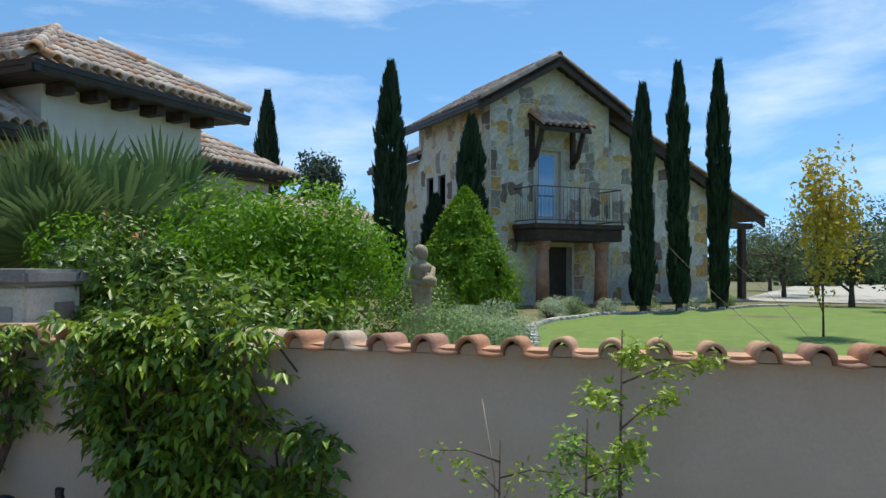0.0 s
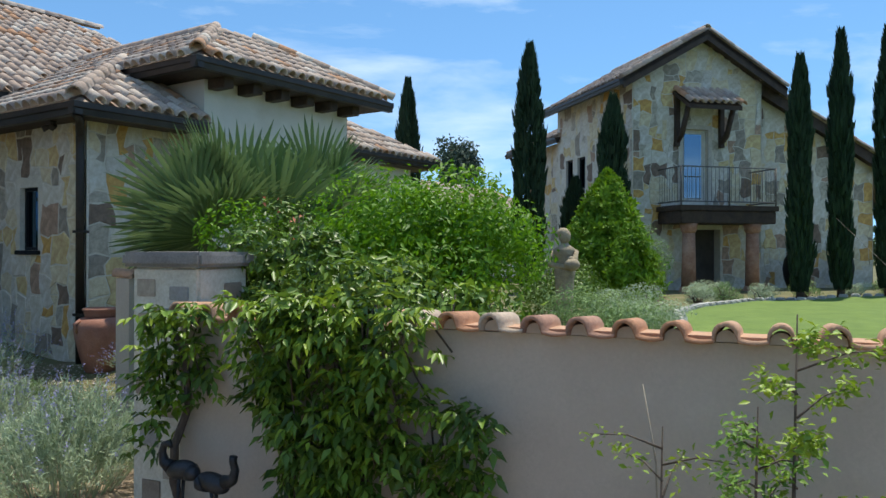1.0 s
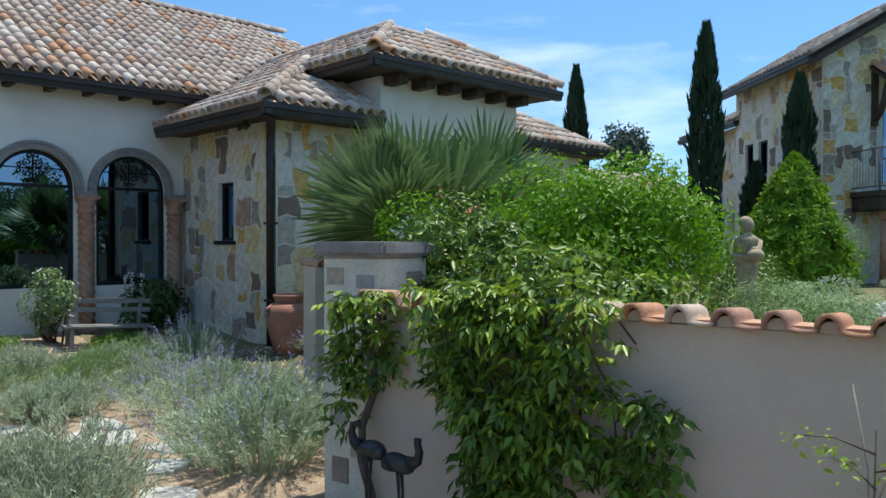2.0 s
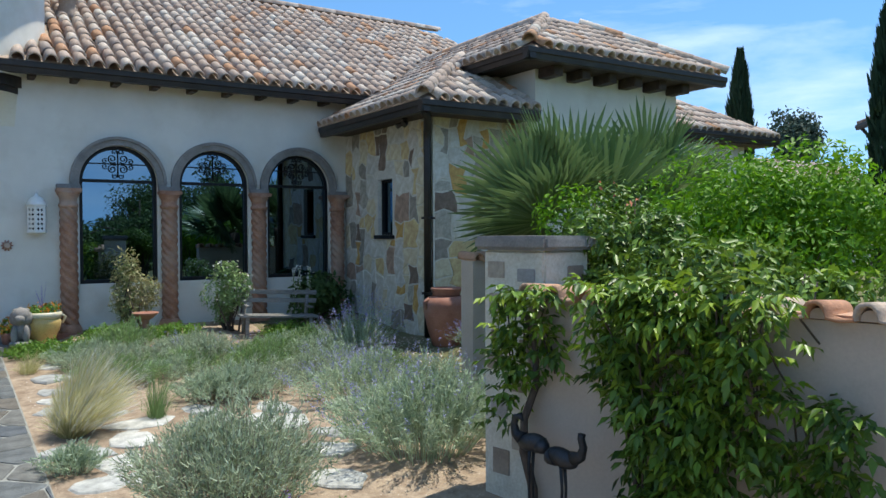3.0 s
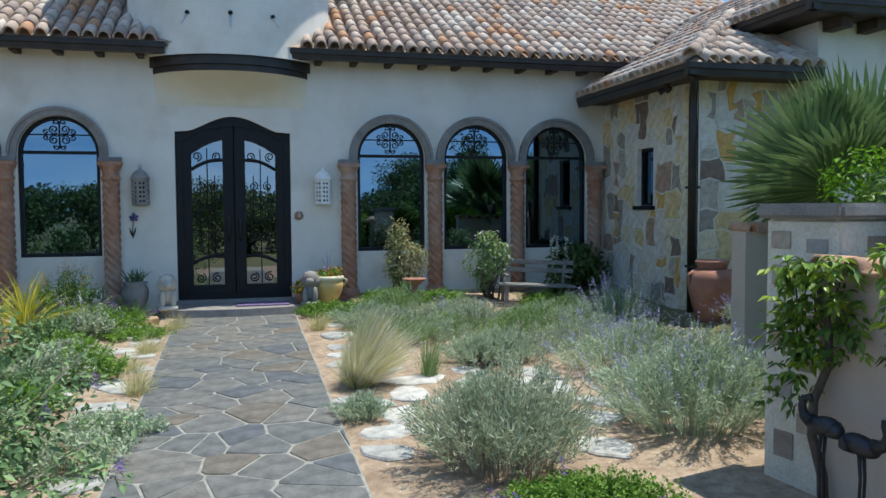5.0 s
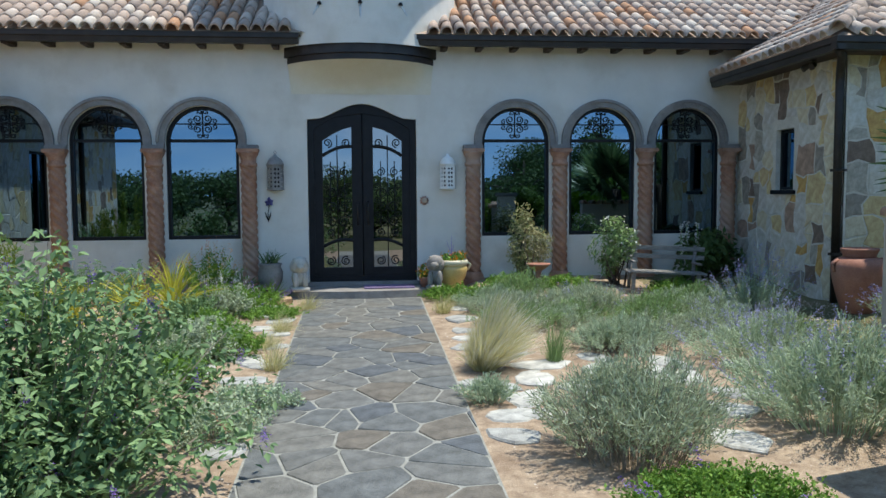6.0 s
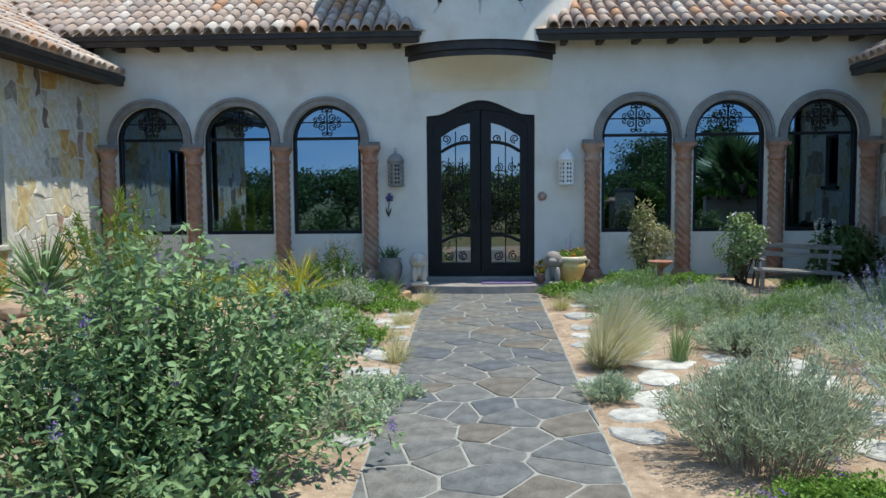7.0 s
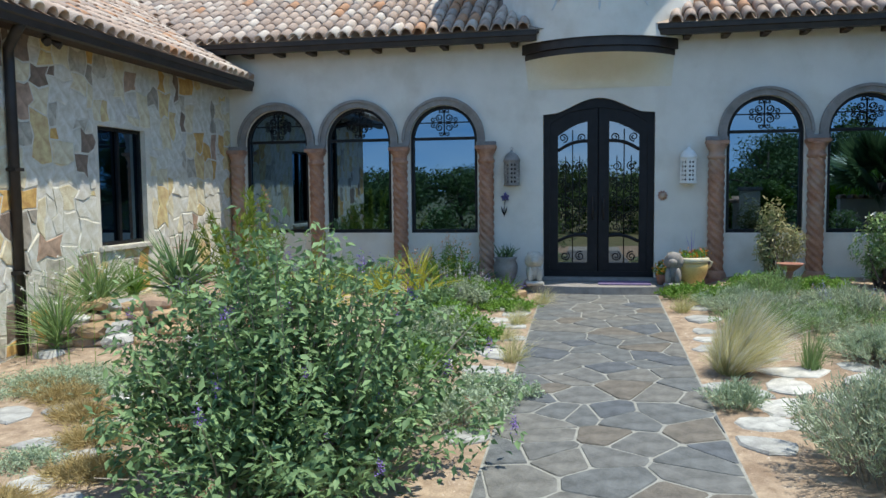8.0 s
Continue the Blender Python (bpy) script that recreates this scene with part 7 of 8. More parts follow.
def sapling(label, x, y, top, seed, spread=0.35, n=420, leaf=0.05):
    """Slender sapling before the garden wall."""
    r = np.random.default_rng(seed)
    z0 = gz(x, y)
    ob = thing("sapling", label, "sapling")
    wood = bmesh.new()
    bm_tube([(x, y, z0 - 0.05), (x + 0.02, y + 0.02, z0 + (top - z0) * 0.5), (x, y, top)], [0.014, 0.010, 0.003], 6, wood)
    pts = []
    for i in range(16):
        s = np.array([x, y, z0 + (top - z0) * (0.18 + 0.8 * i / 16)])
        a = r.uniform(0, 2 * math.pi)
        e = s + np.array([math.cos(a), math.sin(a), 0.25]) * spread * r.uniform(0.4, 1.0)
        part("twig", bm_tube([s, (s + e) / 2 + [0, 0, 0.03], e], [0.006, 0.004, 0.002], 5), BARK, ob)
        k = r.uniform(0.35, 1.1, (n // 16, 1))
        pts.append(s + (e - s) * k + r.normal(0, 0.03, (n // 16, 3)))
    part("stem", wood, BARK, ob)
    p = np.concatenate(pts)
    part("foliage", leaf_mesh("foliage", p, leaf, leaf * 0.5, L_VINE_BRIGHT if seed % 2 else L_GREEN, None, 0.2, 0.6), None, ob)
    return ob


sapling("slender sapling before the garden wall", 3.95, -13.20, 1.30, 1, 0.46, 1900, 0.044)
sapling("slender sapling before the garden wall", 3.92, -13.05, 0.90, 2, 0.42, 900, 0.042)
sapling("short sapling before the garden wall", 3.85, -12.66, 0.78, 3, 0.46, 480, 0.042)
sapling("short dark sapling before the garden wall", 3.75, -13.92, 0.68, 4, 0.30, 460, 0.05)
tw_ = thing("bare_twigs", "thin bare twigs along the garden wall", "twigs")
part("twig", bm_tube([(5.05, -13.2, 1.74), (5.05, -13.5, 1.42), (5.08, -13.95, 1.02), (5.1, -14.3, 0.5), (5.1, -14.5, -0.65)], [0.001, 0.0015, 0.002, 0.003, 0.004], 5), TWIG, tw_)
part("twig", bm_tube([(5.05, -13.6, 1.6), (5.1, -13.85, 1.35), (5.15, -14.2, 0.9), (5.15, -14.4, -0.65)], [0.001, 0.0015, 0.002, 0.003], 5), TWIG, tw_)
part("twig", bm_tube([(3.9, -12.55, 0.95), (3.88, -12.62, 0.6), (3.86, -12.64, 0.1), (3.86, -12.64, -0.75)], [0.003, 0.005, 0.006, 0.008], 5), TWIG, tw_)

# ---- loose things round the entrance ----
def urn(label, x, y, z, profile, material, name="pot", seg=28, group=""):
    ob = thing(name, label, name.replace("_", " "), group=group)
    part("body", bm_lathe(profile, seg, (x, y, z)), material, ob)
    return ob


JX, JY = 6.56, -3.95
JZ = gz(JX, JY) - 0.03
jar = urn("large terracotta oil jar on the gravel", JX, JY, JZ, [(0.19, 0.0), (0.21, 0.02), (0.27, 0.22), (0.33, 0.46), (0.352, 0.60), (0.335, 0.68), (0.27, 0.735), (0.20, 0.75)], TERRA, "oil_jar")
part("rim", bm_lathe([(0.20, 0.74), (0.205, 0.78), (0.225, 0.83), (0.24, 0.85), (0.235, 0.87), (0.20, 0.87), (0.18, 0.80)], 28, (JX, JY, JZ)), TERRA, jar)
for s in (-1, 1):
    part("handle", bm_tube([(JX + s * 0.30, JY, JZ + 0.72), (JX + s * 0.385, JY, JZ + 0.67), (JX + s * 0.345, JY, JZ + 0.56)], 0.024, 8), TERRA, jar)

zp = -0.06
pot = thing("flower_pot", "glossy yellow pot with orange flowers by the door", "pot")
px, py = 1.50, -0.48
part("body", bm_lathe([(0.13, 0.0), (0.15, 0.02), (0.235, 0.18), (0.262, 0.30), (0.25, 0.38)], 28, (px, py, zp)), GLAZE, pot)
part("rim", bm_lathe([(0.25, 0.375), (0.27, 0.40), (0.275, 0.45), (0.25, 0.465), (0.22, 0.43)], 28, (px, py, zp)), CREAM, pot, "cream glazed rim")
for s in (-1, 1):
    part("handle", bm_tube([(px + s * 0.25, py, zp + 0.42), (px + s * 0.32, py, zp + 0.38), (px + s * 0.27, py, zp + 0.28)], 0.02, 8), CREAM, pot)
pts, out = blob_points(420, (px, py, zp + 0.52), (0.24, 0.22, 0.14), 8, 3)
part("foliage", leaf_mesh("foliage", pts, 0.06, 0.025, L_GREEN, out), None, pot)
part("flower_mass", leaf_mesh("flower_mass", pts[:90] + out[:90] * 0.04, 0.045, 0.04, F_ORANGE, out[:90], 0, 0.4), None, pot)
part("spike", blade_mesh("spike", np.tile((px, py, zp + 0.45), (6, 1)), np.array([px, py, zp + 0.85]) + rng.normal(0, 0.06, (6, 3)), 0.012, F_PURPLE, 0.1), None, pot)

p2 = thing("flower_pot", "small pot of orange flowers beside the door", "pot")
part("body", bm_lathe([(0.09, 0.0), (0.12, 0.14), (0.13, 0.17), (0.11, 0.17)], 20, (1.06, -0.42, -0.06)), TERRA, p2)
pts, out = blob_points(500, (1.06, -0.42, 0.18), (0.2, 0.18, 0.13), 8, 4)
part("foliage", leaf_mesh("foliage", pts, 0.045, 0.022, L_GREEN, out), None, p2)
part("flower_mass", leaf_mesh("flower_mass", pts[:160] + out[:160] * 0.02, 0.04, 0.035, F_ORANGE, out[:160], 0, 0.4), None, p2)

p3 = thing("planter_urn", "dark urn with succulents beside the door", "pot")
part("body", bm_lathe([(0.12, 0.0), (0.14, 0.03), (0.20, 0.18), (0.21, 0.30), (0.17, 0.40), (0.20, 0.44), (0.18, 0.45)], 24, (-1.55, -0.5, -0.06)), TRIM, p3)
part("succulent_rosette", blade_mesh("succulent_rosette", np.tile((-1.55, -0.5, 0.36), (40, 1)) + rng.normal(0, 0.06, (40, 3)) * [1, 1, 0], np.array([-1.55, -0.5, 0.55]) + rng.normal(0, 0.13, (40, 3)) * [1, 1, 0.4], 0.04, L_PALM, 0.1, 3), None, p3)


def guardian(x, y, z, material, turn):
    """Seated carved stone animal, kept plain: one joined mesh."""
    bm = bmesh.new()
    m = Matrix.Translation((x, y, z)) @ Matrix.Rotation(turn, 4, "Z") @ Matrix.Scale(1.12, 4)
    bm_box(-0.13, 0.13, -0.16, 0.16, 0.0, 0.06, 0.012, bm)
    for c, s in (((0, 0.04, 0.20), (0.12, 0.14, 0.16)), ((0, -0.03, 0.40), (0.115, 0.115, 0.11)), ((0, -0.12, 0.36), (0.065, 0.07, 0.055)), ((-0.07, -0.09, 0.15), (0.045, 0.05, 0.13)),
                 ((0.07, -0.09, 0.15), (0.045, 0.05, 0.13)), ((-0.075, 0.02, 0.46), (0.028, 0.025, 0.03)), ((0.075, 0.02, 0.46), (0.028, 0.025, 0.03)), ((0, 0.0, 0.36), (0.145, 0.12, 0.13))):
        bmesh.ops.create_icosphere(bm, subdivisions=2, radius=1.0, matrix=Matrix.Translation(c) @ Matrix.Diagonal((*s, 1)))
    bmesh.ops.transform(bm, matrix=m, verts=bm.verts)
    for f in bm.faces:
        f.smooth = True
    return part("garden_lion", bm, material)


tagged(guardian(-1.06, -0.62, -0.062, PALESTONE, 0.2), "pale carved stone lion seated by the step", "statue")
tagged(guardian(1.20, -0.66, -0.062, TRIM, -0.2), "grey carved stone lion seated by the step", "statue")

# wall lanterns
def wall_lantern(x, z, material, label):
    ln = thing("wall_lantern", label, "lantern", group="entrance lanterns")
    y = -0.16
    w, h = 0.135, 0.40
    for i in range(6):
        a0, a1 = math.pi / 3 * i + 0.3, math.pi / 3 * (i + 1) + 0.3
        p, q = Vector((x + w * math.cos(a0), y + w * math.sin(a0), 0)), Vector((x + w * math.cos(a1), y + w * math.sin(a1), 0))
        d = (q - p)
        hol = []
        for r_ in range(5):
            for c_ in (0.3, 0.7):
                u, v = c_ * d.length, z + 0.05 + r_ * 0.072
                hol.append([(u - 0.022, v), (u, v - 0.026), (u + 0.022, v), (u, v + 0.026)])
        dn = d.normalized()
        bm = bm_wall([(0, z), (d.length, z), (d.length, z + h), (0, z + h)], hol, lambda u, v, p=p, dn=dn: p + dn * u + Vector((0, 0, v)), 0.006, dn.cross(Vector((0, 0, 1))))
        part("panel", bm, material, ln)
    part("dome", bm_lathe([(0.15, z + h), (0.15, z + h + 0.02), (0.135, z + h + 0.05), (0.115, z + h + 0.09), (0.08, z + h + 0.13), (0.035, z + h + 0.155), (0.014, z + h + 0.2)], 12, (x, y, 0)), material, ln)
    part("finial", bm_tube([(x, y, z + h + 0.19), (x + 0.025, y, z + h + 0.22), (x, y, z + h + 0.25), (x - 0.025, y, z + h + 0.22), (x, y, z + h + 0.19)], 0.006, 6), material, ln)
    # black filler added inside, so the pierced holes look shaded
    part("dark_core", bm_lathe([(0.085, z + 0.01), (0.085, z + h - 0.02), (0.05, z + h)], 10, (x, y, 0)), IRON, ln)
    part("floor_pan", bm_lathe([(0.08, z - 0.03), (0.145, z - 0.01), (0.145, z + 0.005)], 12, (x, y, 0)), material, ln)
    part("wall_plate", bm_box(x - 0.05, x + 0.05, -0.03, -0.002, z + 0.1, z + 0.34, 0.008), IRON, ln)
    part("arm", bm_tube([(x, -0.02, z + 0.25), (x, -0.08, z + 0.25)], 0.012, 6), IRON, ln)


wall_lantern(1.47, 1.62, LANTERN_LIT, "white pierced metal lantern beside the door, toned as sunlit")
wall_lantern(-1.47, 1.62, TRIM, "grey pierced metal lantern beside the door")
orn = thing("wall_ornament", "painted metal iris flower hung on the stucco", "ornament")
part("flower_stem", bm_tube([(-1.62, -0.012, 1.06), (-1.625, -0.018, 1.2), (-1.60, -0.02, 1.36)], 0.007, 6), IRON, orn)
IRISMETAL = surface("painted blue metal", (0.07, 0.06, 0.17), (0.14, 0.12, 0.30), 14.0, 0.5, 0.1)
for k, (dx, dz) in enumerate(((-0.075, 0.03), (0.07, 0.05), (0.0, 0.11), (-0.05, -0.035), (0.06, -0.03))):
    part("petal", bm_tube([(-1.60, -0.022, 1.38), (-1.60 + dx * 0.6, -0.035, 1.38 + dz * 0.6 + 0.01), (-1.60 + dx, -0.028, 1.38 + dz)], [0.010, 0.032, 0.006], 6), IRISMETAL, orn, "dark violet-blue petal")
for sx in (-1, 1):
    part("metal_leaf", bm_tube([(-1.62, -0.012, 1.08), (-1.62 + sx * 0.03, -0.02, 1.16), (-1.62 + sx * 0.05, -0.02, 1.24)], [0.005, 0.014, 0.003], 5), IRON, orn)
ros = thing("wall_rosette", "small red clay sun rosette by the door", "ornament")
bm = bmesh.new()
for i in range(10):
    a = 2 * math.pi * i / 10
    bm_tube([(1.07, -0.02, 1.41), (1.07 + 0.085 * math.cos(a), -0.012, 1.41 + 0.085 * math.sin(a))], [0.03, 0.008], 5, bm)
part("rays", bm, TERRA, ros)
part("disc", bm_lathe([(0.05, -0.0), (0.045, 0.012), (0.02, 0.02)], 16), CAPTILE, ros).matrix_basis = Matrix.Translation((1.07, -0.03, 1.41)) @ Matrix.Rotation(math.pi / 2, 4, "X")

# weathered bench
bn = thing("bench", "weathered grey timber bench, leaning, among plants", "bench")
BMx = Matrix.Translation((4.95, -1.25, gz(4.95, -1.25))) @ Matrix.Rotation(-0.14, 4, "Z") @ Matrix.Rotation(0.045, 4, "Y")
for y, z, h in ((-0.20, 0.30, 0.035), (-0.06, 0.305, 0.035), (0.08, 0.30, 0.035)):
    part("seat_slat", bm_box(-0.68, 0.62, y - 0.06, y + 0.06, z, z + h, 0.006, m=BMx), GREYWOOD, bn)
for z in (0.52, 0.66):
    part("back_slat", bm_box(-0.62, 0.68, 0.17, 0.20, z, z + 0.075, 0.006, m=BMx), GREYWOOD, bn)
for x in (-0.55, 0.5):
    part("back_post", bm_tube([BMx @ Vector((x, 0.16, -0.05)), BMx @ Vector((x, 0.15, 0.35)), BMx @ Vector((x + 0.03, 0.22, 0.76))], 0.03, 6), GREYWOOD, bn)
    part("front_leg", bm_box(x - 0.03, x + 0.03, -0.22, -0.16, -0.05, 0.30, 0.006, m=BMx), GREYWOOD, bn)
    part("arm_rest", bm_box(x - 0.03, x + 0.03, -0.24, 0.18, 0.46, 0.49, 0.006, m=BMx), GREYWOOD, bn)
# bird bath bowl and scattered rocks before the windows
bw_ = thing("bird_bath", "small pink clay bowl on a pedestal before a shrub", "bird bath")
zb = gz(2.95, -1.15)
part("bowl", bm_lathe([(0.06, 0.30), (0.12, 0.34), (0.19, 0.40), (0.20, 0.42), (0.17, 0.41), (0.05, 0.36)], 24, (2.85, -1.15, zb)), TERRA, bw_)
part("pedestal", bm_lathe([(0.12, -0.02), (0.11, 0.03), (0.055, 0.08), (0.05, 0.28), (0.08, 0.32)], 16, (2.85, -1.15, zb)), TERRA, bw_)


def rock(x, y, sx, sy, sz, seed, material, label, name="rock", dz=0.0):
    r = np.random.default_rng(seed)
    bm = bmesh.new()
    bmesh.ops.create_icosphere(bm, subdivisions=2, radius=1.0)
    for v in bm.verts:
        q = v.co.copy()
        k = 1 + 0.28 * noise.noise(q * 1.6 + Vector((seed, 0, 0)))
        v.co = Vector((q.x * sx * k, q.y * sy * k, max(-0.6, min(0.75, q.z * 1.15)) * sz * (1 + 0.12 * noise.noise(q * 3))))
    bmesh.ops.transform(bm, matrix=Matrix.Translation((x, y, gz(x, y) + sz * 0.4 + dz)) @ Matrix.Rotation(r.uniform(0, 6.3), 4, "Z"), verts=bm.verts)
    return tagged(part(name, bm, material), label, "rock", "garden rocks")


r = np.random.default_rng(55)
n_ = 0
for layer in range(5):
    m = 9 - layer
    for i in range(m):
        t = (i + 0.5 * (layer % 2)) / 8
        x, y = -6.35 + 1.75 * t + r.normal(0, 0.05), -5.62 + 0.35 * t + 0.13 * layer + r.normal(0, 0.04)
        s = r.uniform(0.12, 0.24)
        ob = rock(x, y, s * r.uniform(1.1, 1.7), s, r.uniform(0.06, 0.12), 500 + n_, ROCK if n_ % 4 else SLAB, "tan rock in the dry-stacked planter edge", dz=0.0)
        ob.location.z += -gz(x, y) + gz(-5.5, -6.3) + 0.02 + 0.125 * layer
        n_ += 1
for i, (x, y, s) in enumerate(((5.3, -1.9, 0.16), (5.6, -1.6, 0.2), (-1.75, -2.0, 0.14), (-1.3, -1.2, 0.16), (4.55, -1.9, 0.12), (-1.9, -1.1, 0.15), (-4.6, -4.4, 0.2), (-5.0, -3.9, 0.26), (-4.4, -5.2, 0.18))):
    rock(x, y, s * 1.2, s, s * 0.7, 560 + i, ROCK if i % 2 else SLAB, "rounded garden rock lying on gravel")

# standing bronze birds
def bird(x, y, zbody, heading, head_up, label, k=0.60):
    """Long-legged bird sculpture, one joined mesh."""
    bm = bmesh.new()
    m = Matrix.Translation((x, y, zbody * (1 - k))) @ Matrix.Rotation(heading, 4, "Z") @ Matrix.Scale(k, 4)
    gl = (gz(x, y) - zbody * (1 - k)) / k
    bmesh.ops.create_icosphere(bm, subdivisions=3, radius=1.0, matrix=m @ Matrix.Translation((0, 0, zbody)) @ Matrix.Rotation(0.22, 4, "Y") @ Matrix.Diagonal((0.20, 0.10, 0.105, 1)))
    neck = [(0.14, 0, zbody + 0.02), (0.24, 0, zbody + 0.06), (0.27, 0, zbody + 0.16), (0.24, 0, zbody + 0.25)] + ([(0.17, 0, zbody + 0.27), (0.13, 0, zbody + 0.22)] if head_up else [(0.25, 0, zbody + 0.30)])
    bm_tube([m @ Vector(p) for p in neck], [0.05, 0.035, 0.026, 0.024, 0.026, 0.008][:len(neck)], 8, bm)
    bm_tube([m @ Vector(p) for p in ((-0.12, 0, zbody - 0.01), (-0.19, 0, zbody - 0.04), (-0.235, 0, zbody - 0.075))], [0.065, 0.045, 0.012], 8, bm)
    for s in (-1, 1):
        bm_tube([m @ Vector(p) for p in ((0.0, s * 0.035, zbody - 0.07), (0.02, s * 0.035, zbody - 0.33), (-0.01, s * 0.035, gl + 0.01), (0.09, s * 0.05, gl + 0.012))], [0.014, 0.011, 0.010, 0.007], 6, bm)
    for f in bm.faces:
        f.smooth = True
    return tagged(part("garden_bird", bm, BRONZEBIRD), label, "sculpture", "bronze birds")


bird(3.60, -9.60, 0.15, 1.75, True, "dark bronze wading bird with bent neck by the wall")
bird(3.62, -9.89, 0.11, -1.35, False, "dark bronze wading bird with raised head by the wall")

# garden statue, one plain shape
st = bmesh.new()
sx, sy = 11.55, -8.50
zs = 0.62
bm_box(sx - 0.22, sx + 0.22, sy - 0.22, sy + 0.22, gz(sx, sy) - 0.05, zs, 0.02, st)
bm_lathe([(0.17, 0.0), (0.18, 0.05), (0.14, 0.25), (0.15, 0.5), (0.17, 0.62), (0.12, 0.75), (0.17, 0.88), (0.19, 0.95), (0.08, 1.02), (0.055, 1.06)], 20, (sx, sy, zs), st)
for c, s in (((0, 0, 1.16), (0.095, 0.10, 0.12)), ((0, 0.03, 1.21), (0.105, 0.105, 0.09)), ((-0.12, -0.18, 0.72), (0.12, 0.13, 0.10)), ((-0.1, -0.14, 0.80), (0.07, 0.07, 0.06))):
    bmesh.ops.create_icosphere(st, subdivisions=2, radius=1.0, matrix=Matrix.Translation((sx, sy, zs)) @ Matrix.Translation(c) @ Matrix.Diagonal((*s, 1)))
for s in (-1, 1):
    bm_tube([(sx + 0.02, sy + s * 0.17, zs + 0.93), (sx - 0.08, sy + s * 0.2, zs + 0.72), (sx - 0.16, sy - 0.1, zs + 0.68)], [0.055, 0.05, 0.04], 8, st)
for f in st.faces:
    f.smooth = True
tagged(part("garden_statue", st, STATUE), "weathered stone garden statue holding a basket", "statue")

# two dark planters at the guest house
for u in (4.9, 6.6):
    c = gp(u, G0) - SD * 0.35
    urn("dark round jar beside the guest house wall", c.x, c.y, gz(c.x, c.y), [(0.15, 0.0), (0.26, 0.3), (0.3, 0.6), (0.26, 0.85), (0.18, 1.0), (0.2, 1.05)], IRON, "dark_jar", group="dark jars")
# stone lawn edging
ed = bmesh.new()
for i in range(52):
    x = 9.2 + 0.31 * i
    e = edge(x) + 0.08
    bm_box(x - 0.14, x + 0.14, e - 0.09, e + 0.09, gz(x, e) - 0.05, gz(x, e) + 0.085, 0.02, ed)
tagged(part("lawn_edging", ed, SLAB), "row of pale stones edging the lawn", "edging", kind="structure")

# ---- limestone slabs in the beds ----
beds = new("stepping_slabs")
tagged(beds, "irregular white limestone slabs set in gravel", "slabs", kind="structure")


def slab(x, y, a, b, seed, h=0.05):
    r = np.random.default_rng(seed)
    n = 9
    a, b = a * 1.15, b * 1.2
    lp = [(a * r.uniform(0.68, 1.2) * math.cos(2 * math.pi * i / n), b * r.uniform(0.75, 1.12) * math.sin(2 * math.pi * i / n)) for i in range(n)]
    t = r.uniform(0, math.pi)
    bm = bmesh.new()
    lo_, hi, top = [], [], []
    for u, v in lp:
        q = (u * math.cos(t) - v * math.sin(t), u * math.sin(t) + v * math.cos(t))
        lo_.append(bm.verts.new((q[0], q[1], -0.06)))
        hi.append(bm.verts.new((q[0], q[1], h - 0.015 + r.uniform(-0.008, 0.008))))
        top.append(bm.verts.new((q[0] * 0.93, q[1] * 0.93, h + r.uniform(-0.006, 0.006))))
    for p, q in ((lo_, hi), (hi, top)):
        for i in range(n):
            bm.faces.new((p[i], p[(i + 1) % n], q[(i + 1) % n], q[i]))
    bm.faces.new(top)
    ob = part("slab", bm, SLAB, beds)
    ob.location = (x, y, gz(x, y))


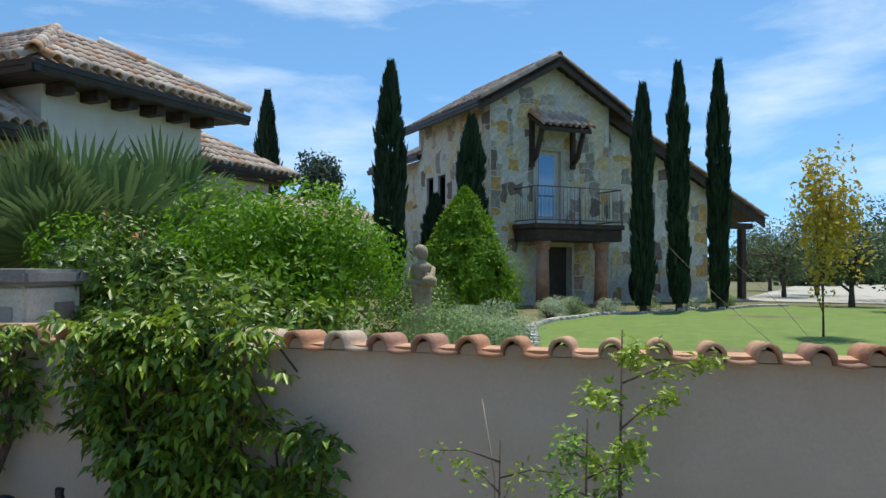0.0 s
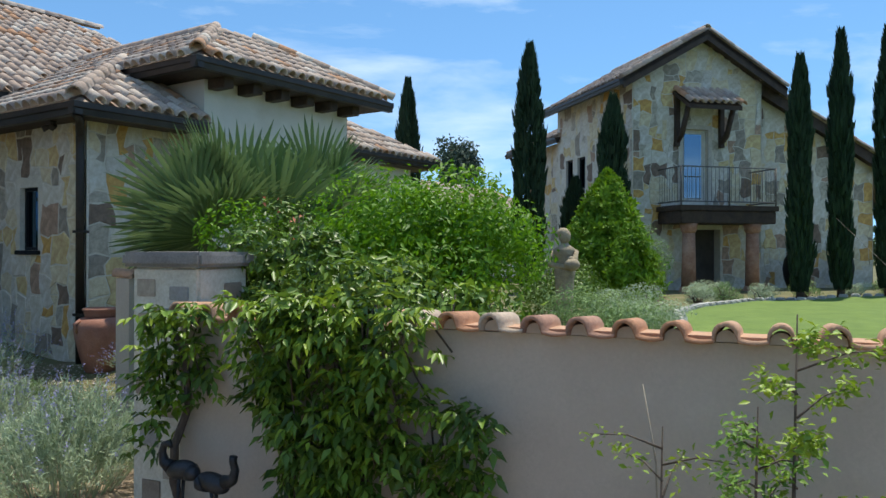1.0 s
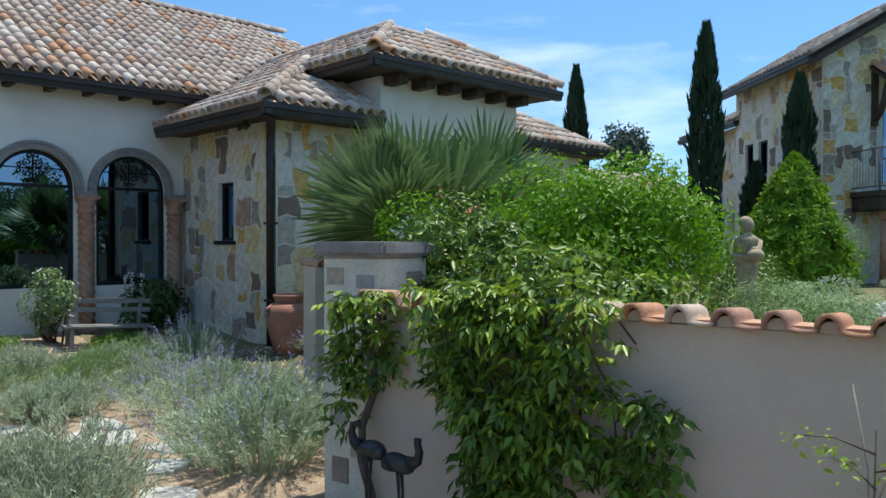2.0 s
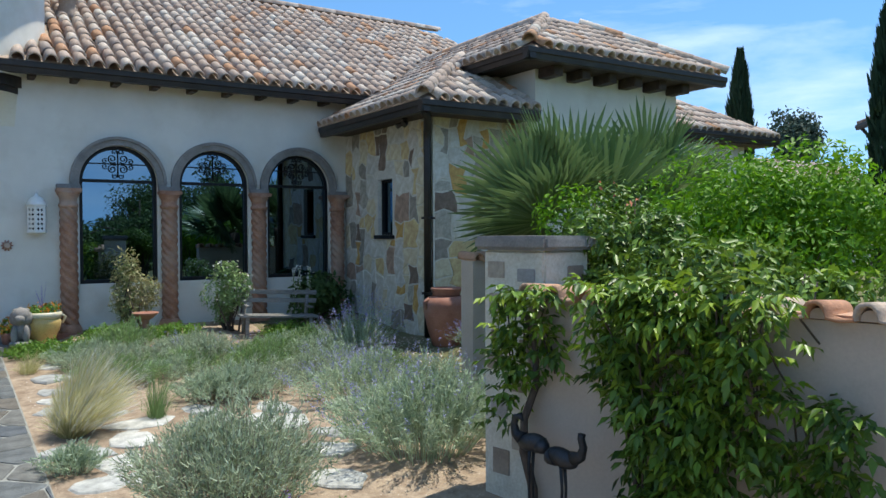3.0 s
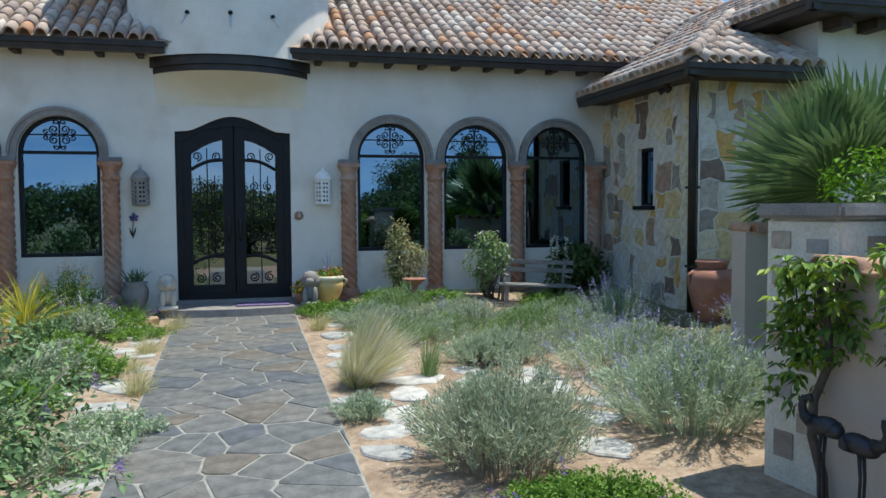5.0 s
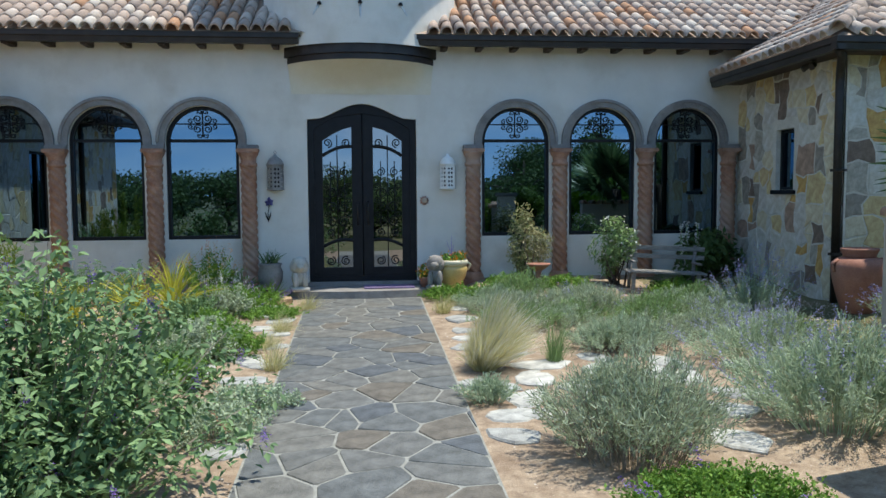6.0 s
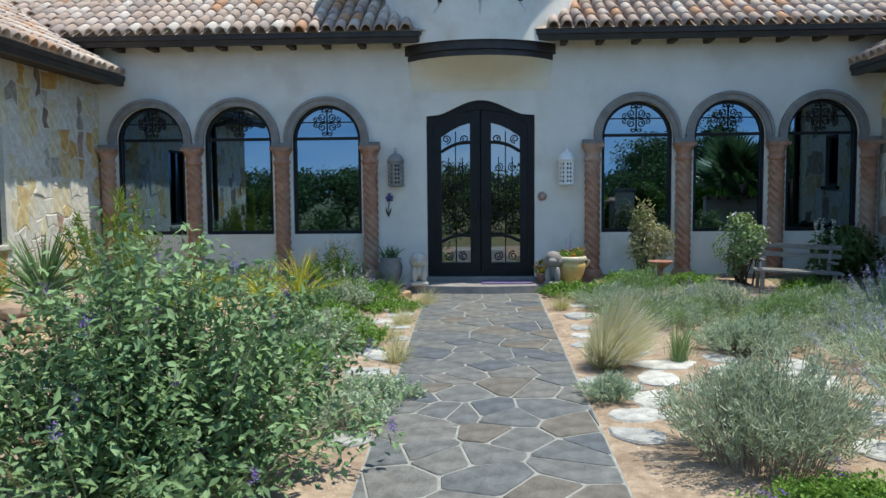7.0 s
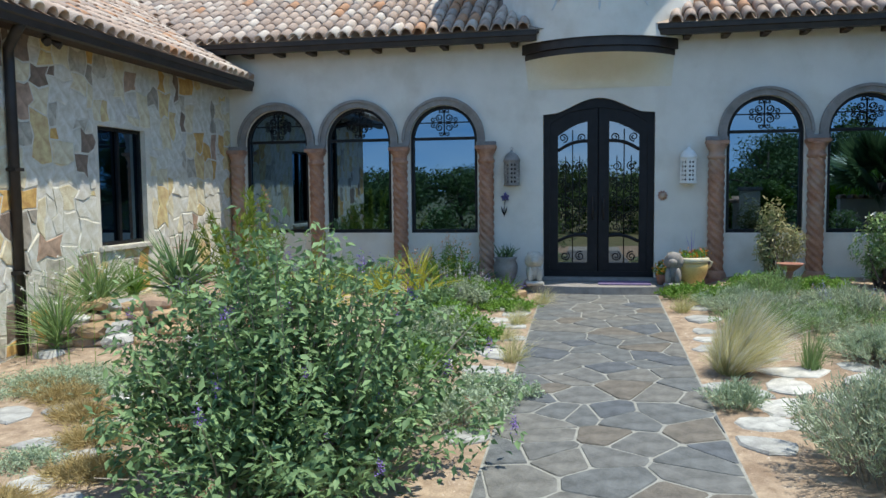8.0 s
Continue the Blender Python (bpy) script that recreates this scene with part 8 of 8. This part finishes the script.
r = np.random.default_rng(66)
for i, (x, y, a, b) in enumerate(((1.25, -6.05, 0.34, 0.2), (1.75, -5.85, 0.3, 0.18), (1.3, -6.95, 0.24, 0.2), (1.22, -7.5, 0.2, 0.22), (2.0, -5.3, 0.34, 0.2), (2.55, -5.6, 0.3, 0.18), (1.6, -4.8, 0.28, 0.16), (3.0, -5.9, 0.36, 0.2),
                                  (3.3, -6.0, 0.3, 0.18), (3.15, -7.05, 0.36, 0.22), (3.0, -7.75, 0.3, 0.2), (3.35, -5.4, 0.3, 0.18), (1.35, -3.4, 0.25, 0.2), (1.4, -2.7, 0.26, 0.2), (4.3, -5.4, 0.34, 0.2), (1.5, -1.9, 0.2, 0.2),
                                  (-1.25, -5.6, 0.26, 0.18), (-1.35, -4.7, 0.3, 0.2), (-1.45, -3.9, 0.26, 0.2), (-1.4, -3.0, 0.28, 0.18), (-1.2, -2.5, 0.24, 0.18), (-1.6, -2.1, 0.3, 0.18), (-1.8, -5.2, 0.3, 0.2), (-1.2, -6.4, 0.24, 0.2),
                                  (-1.1, -7.6, 0.18, 0.2), (-1.5, -1.6, 0.3, 0.2), (-4.5, -7.0, 0.36, 0.2), (-4.9, -7.4, 0.3, 0.2), (-4.2, -7.7, 0.4, 0.24), (-3.9, -8.4, 0.36, 0.26), (-4.5, -8.2, 0.34, 0.2), (-4.0, -9.0, 0.3, 0.22),
                                  (-5.2, -6.6, 0.36, 0.2), (-4.7, -6.4, 0.3, 0.2), (-3.6, -9.3, 0.3, 0.2), (-5.3, -7.6, 0.36, 0.2), (-4.2, -6.2, 0.3, 0.2), (-4.9, -5.9, 0.3, 0.2), (-3.3, -6.0, 0.3, 0.2), (-3.6, -5.4, 0.34, 0.22),
                                  (1.55, -6.4, 0.34, 0.2), (1.15, -5.95, 0.2, 0.14), (2.2, -6.3, 0.3, 0.2), (2.7, -6.5, 0.3, 0.18), (1.6, -7.0, 0.22, 0.16), (2.6, -5.1, 0.26, 0.16), (3.6, -6.6, 0.34, 0.2), (3.0, -6.9, 0.26, 0.18), (1.2, -4.4, 0.2, 0.14), (1.3, -3.9, 0.2, 0.14),
                                  (-1.15, -4.1, 0.24, 0.16), (-1.15, -3.4, 0.22, 0.14), (-1.15, -5.0, 0.22, 0.14), (-1.7, -4.4, 0.24, 0.16))):
    k = 0.72 if x < -3 else 1.0
    slab(x, y, a * k, b * k, 600 + i, r.uniform(0.016, 0.034))

# loose gravel on the beds, one field
r = np.random.default_rng(88)
n = 26000
x = r.uniform(-6.5, 6.6, n)
y = -9.8 + 9.4 * r.uniform(0, 1, n)
keep = (np.abs(x - 0.01) > 0.96)
x, y = x[keep], y[keep]
z = np.array([gz(p, q) for p, q in zip(x, y)]) + 0.004
s = r.uniform(0.008, 0.024, len(x))[:, None]
c = np.stack([x, y, z], axis=1)
u = unit(r.normal(0, 1, (len(x), 3)) * [1, 1, 0.2])
v = np.cross(np.tile((0, 0, 1.0), (len(x), 1)), u)
w = np.tile((0, 0, 0.6), (len(x), 1))
vs = np.stack([c + u * s, c + v * s * 0.8, c - u * s, c - v * s * 0.8, c + w * s], axis=1).reshape(-1, 3)
i5 = np.arange(len(x))[:, None] * 5
fs = np.concatenate([i5 + t for t in ((0, 1, 4), (1, 2, 4), (2, 3, 4), (3, 0, 4))], axis=0)
tagged(part("gravel", raw_mesh("gravel", vs, fs, pieces("loose pebble", [(40, (0.37, 0.28, 0.20)), (30, (0.46, 0.37, 0.29)), (20, (0.28, 0.20, 0.15)), (10, (0.54, 0.48, 0.42))])), None), "loose tan gravel over the beds", "gravel", kind="stuff")

# ---- stones of the walls and flags of the walk ----
for ob, place, nrm, bounds, skip, seed, size in STONES:
    lay_rubble(ob, STONE, place, nrm, bounds, size * 0.42, 0.007, skip, seed)
lay_stones(path_ob, "flagstone", FLAG, lambda u, v: (u, v, -0.17 + 0.04 * max(v, -13.0) + 0.021), (0, 0, 1), (-0.91, -14.5, 0.93, -0.90), 0.47, 0.010, 0.010, None, 9, 300, 0.68, 0.56, 0.004, 0.08, 0.5)
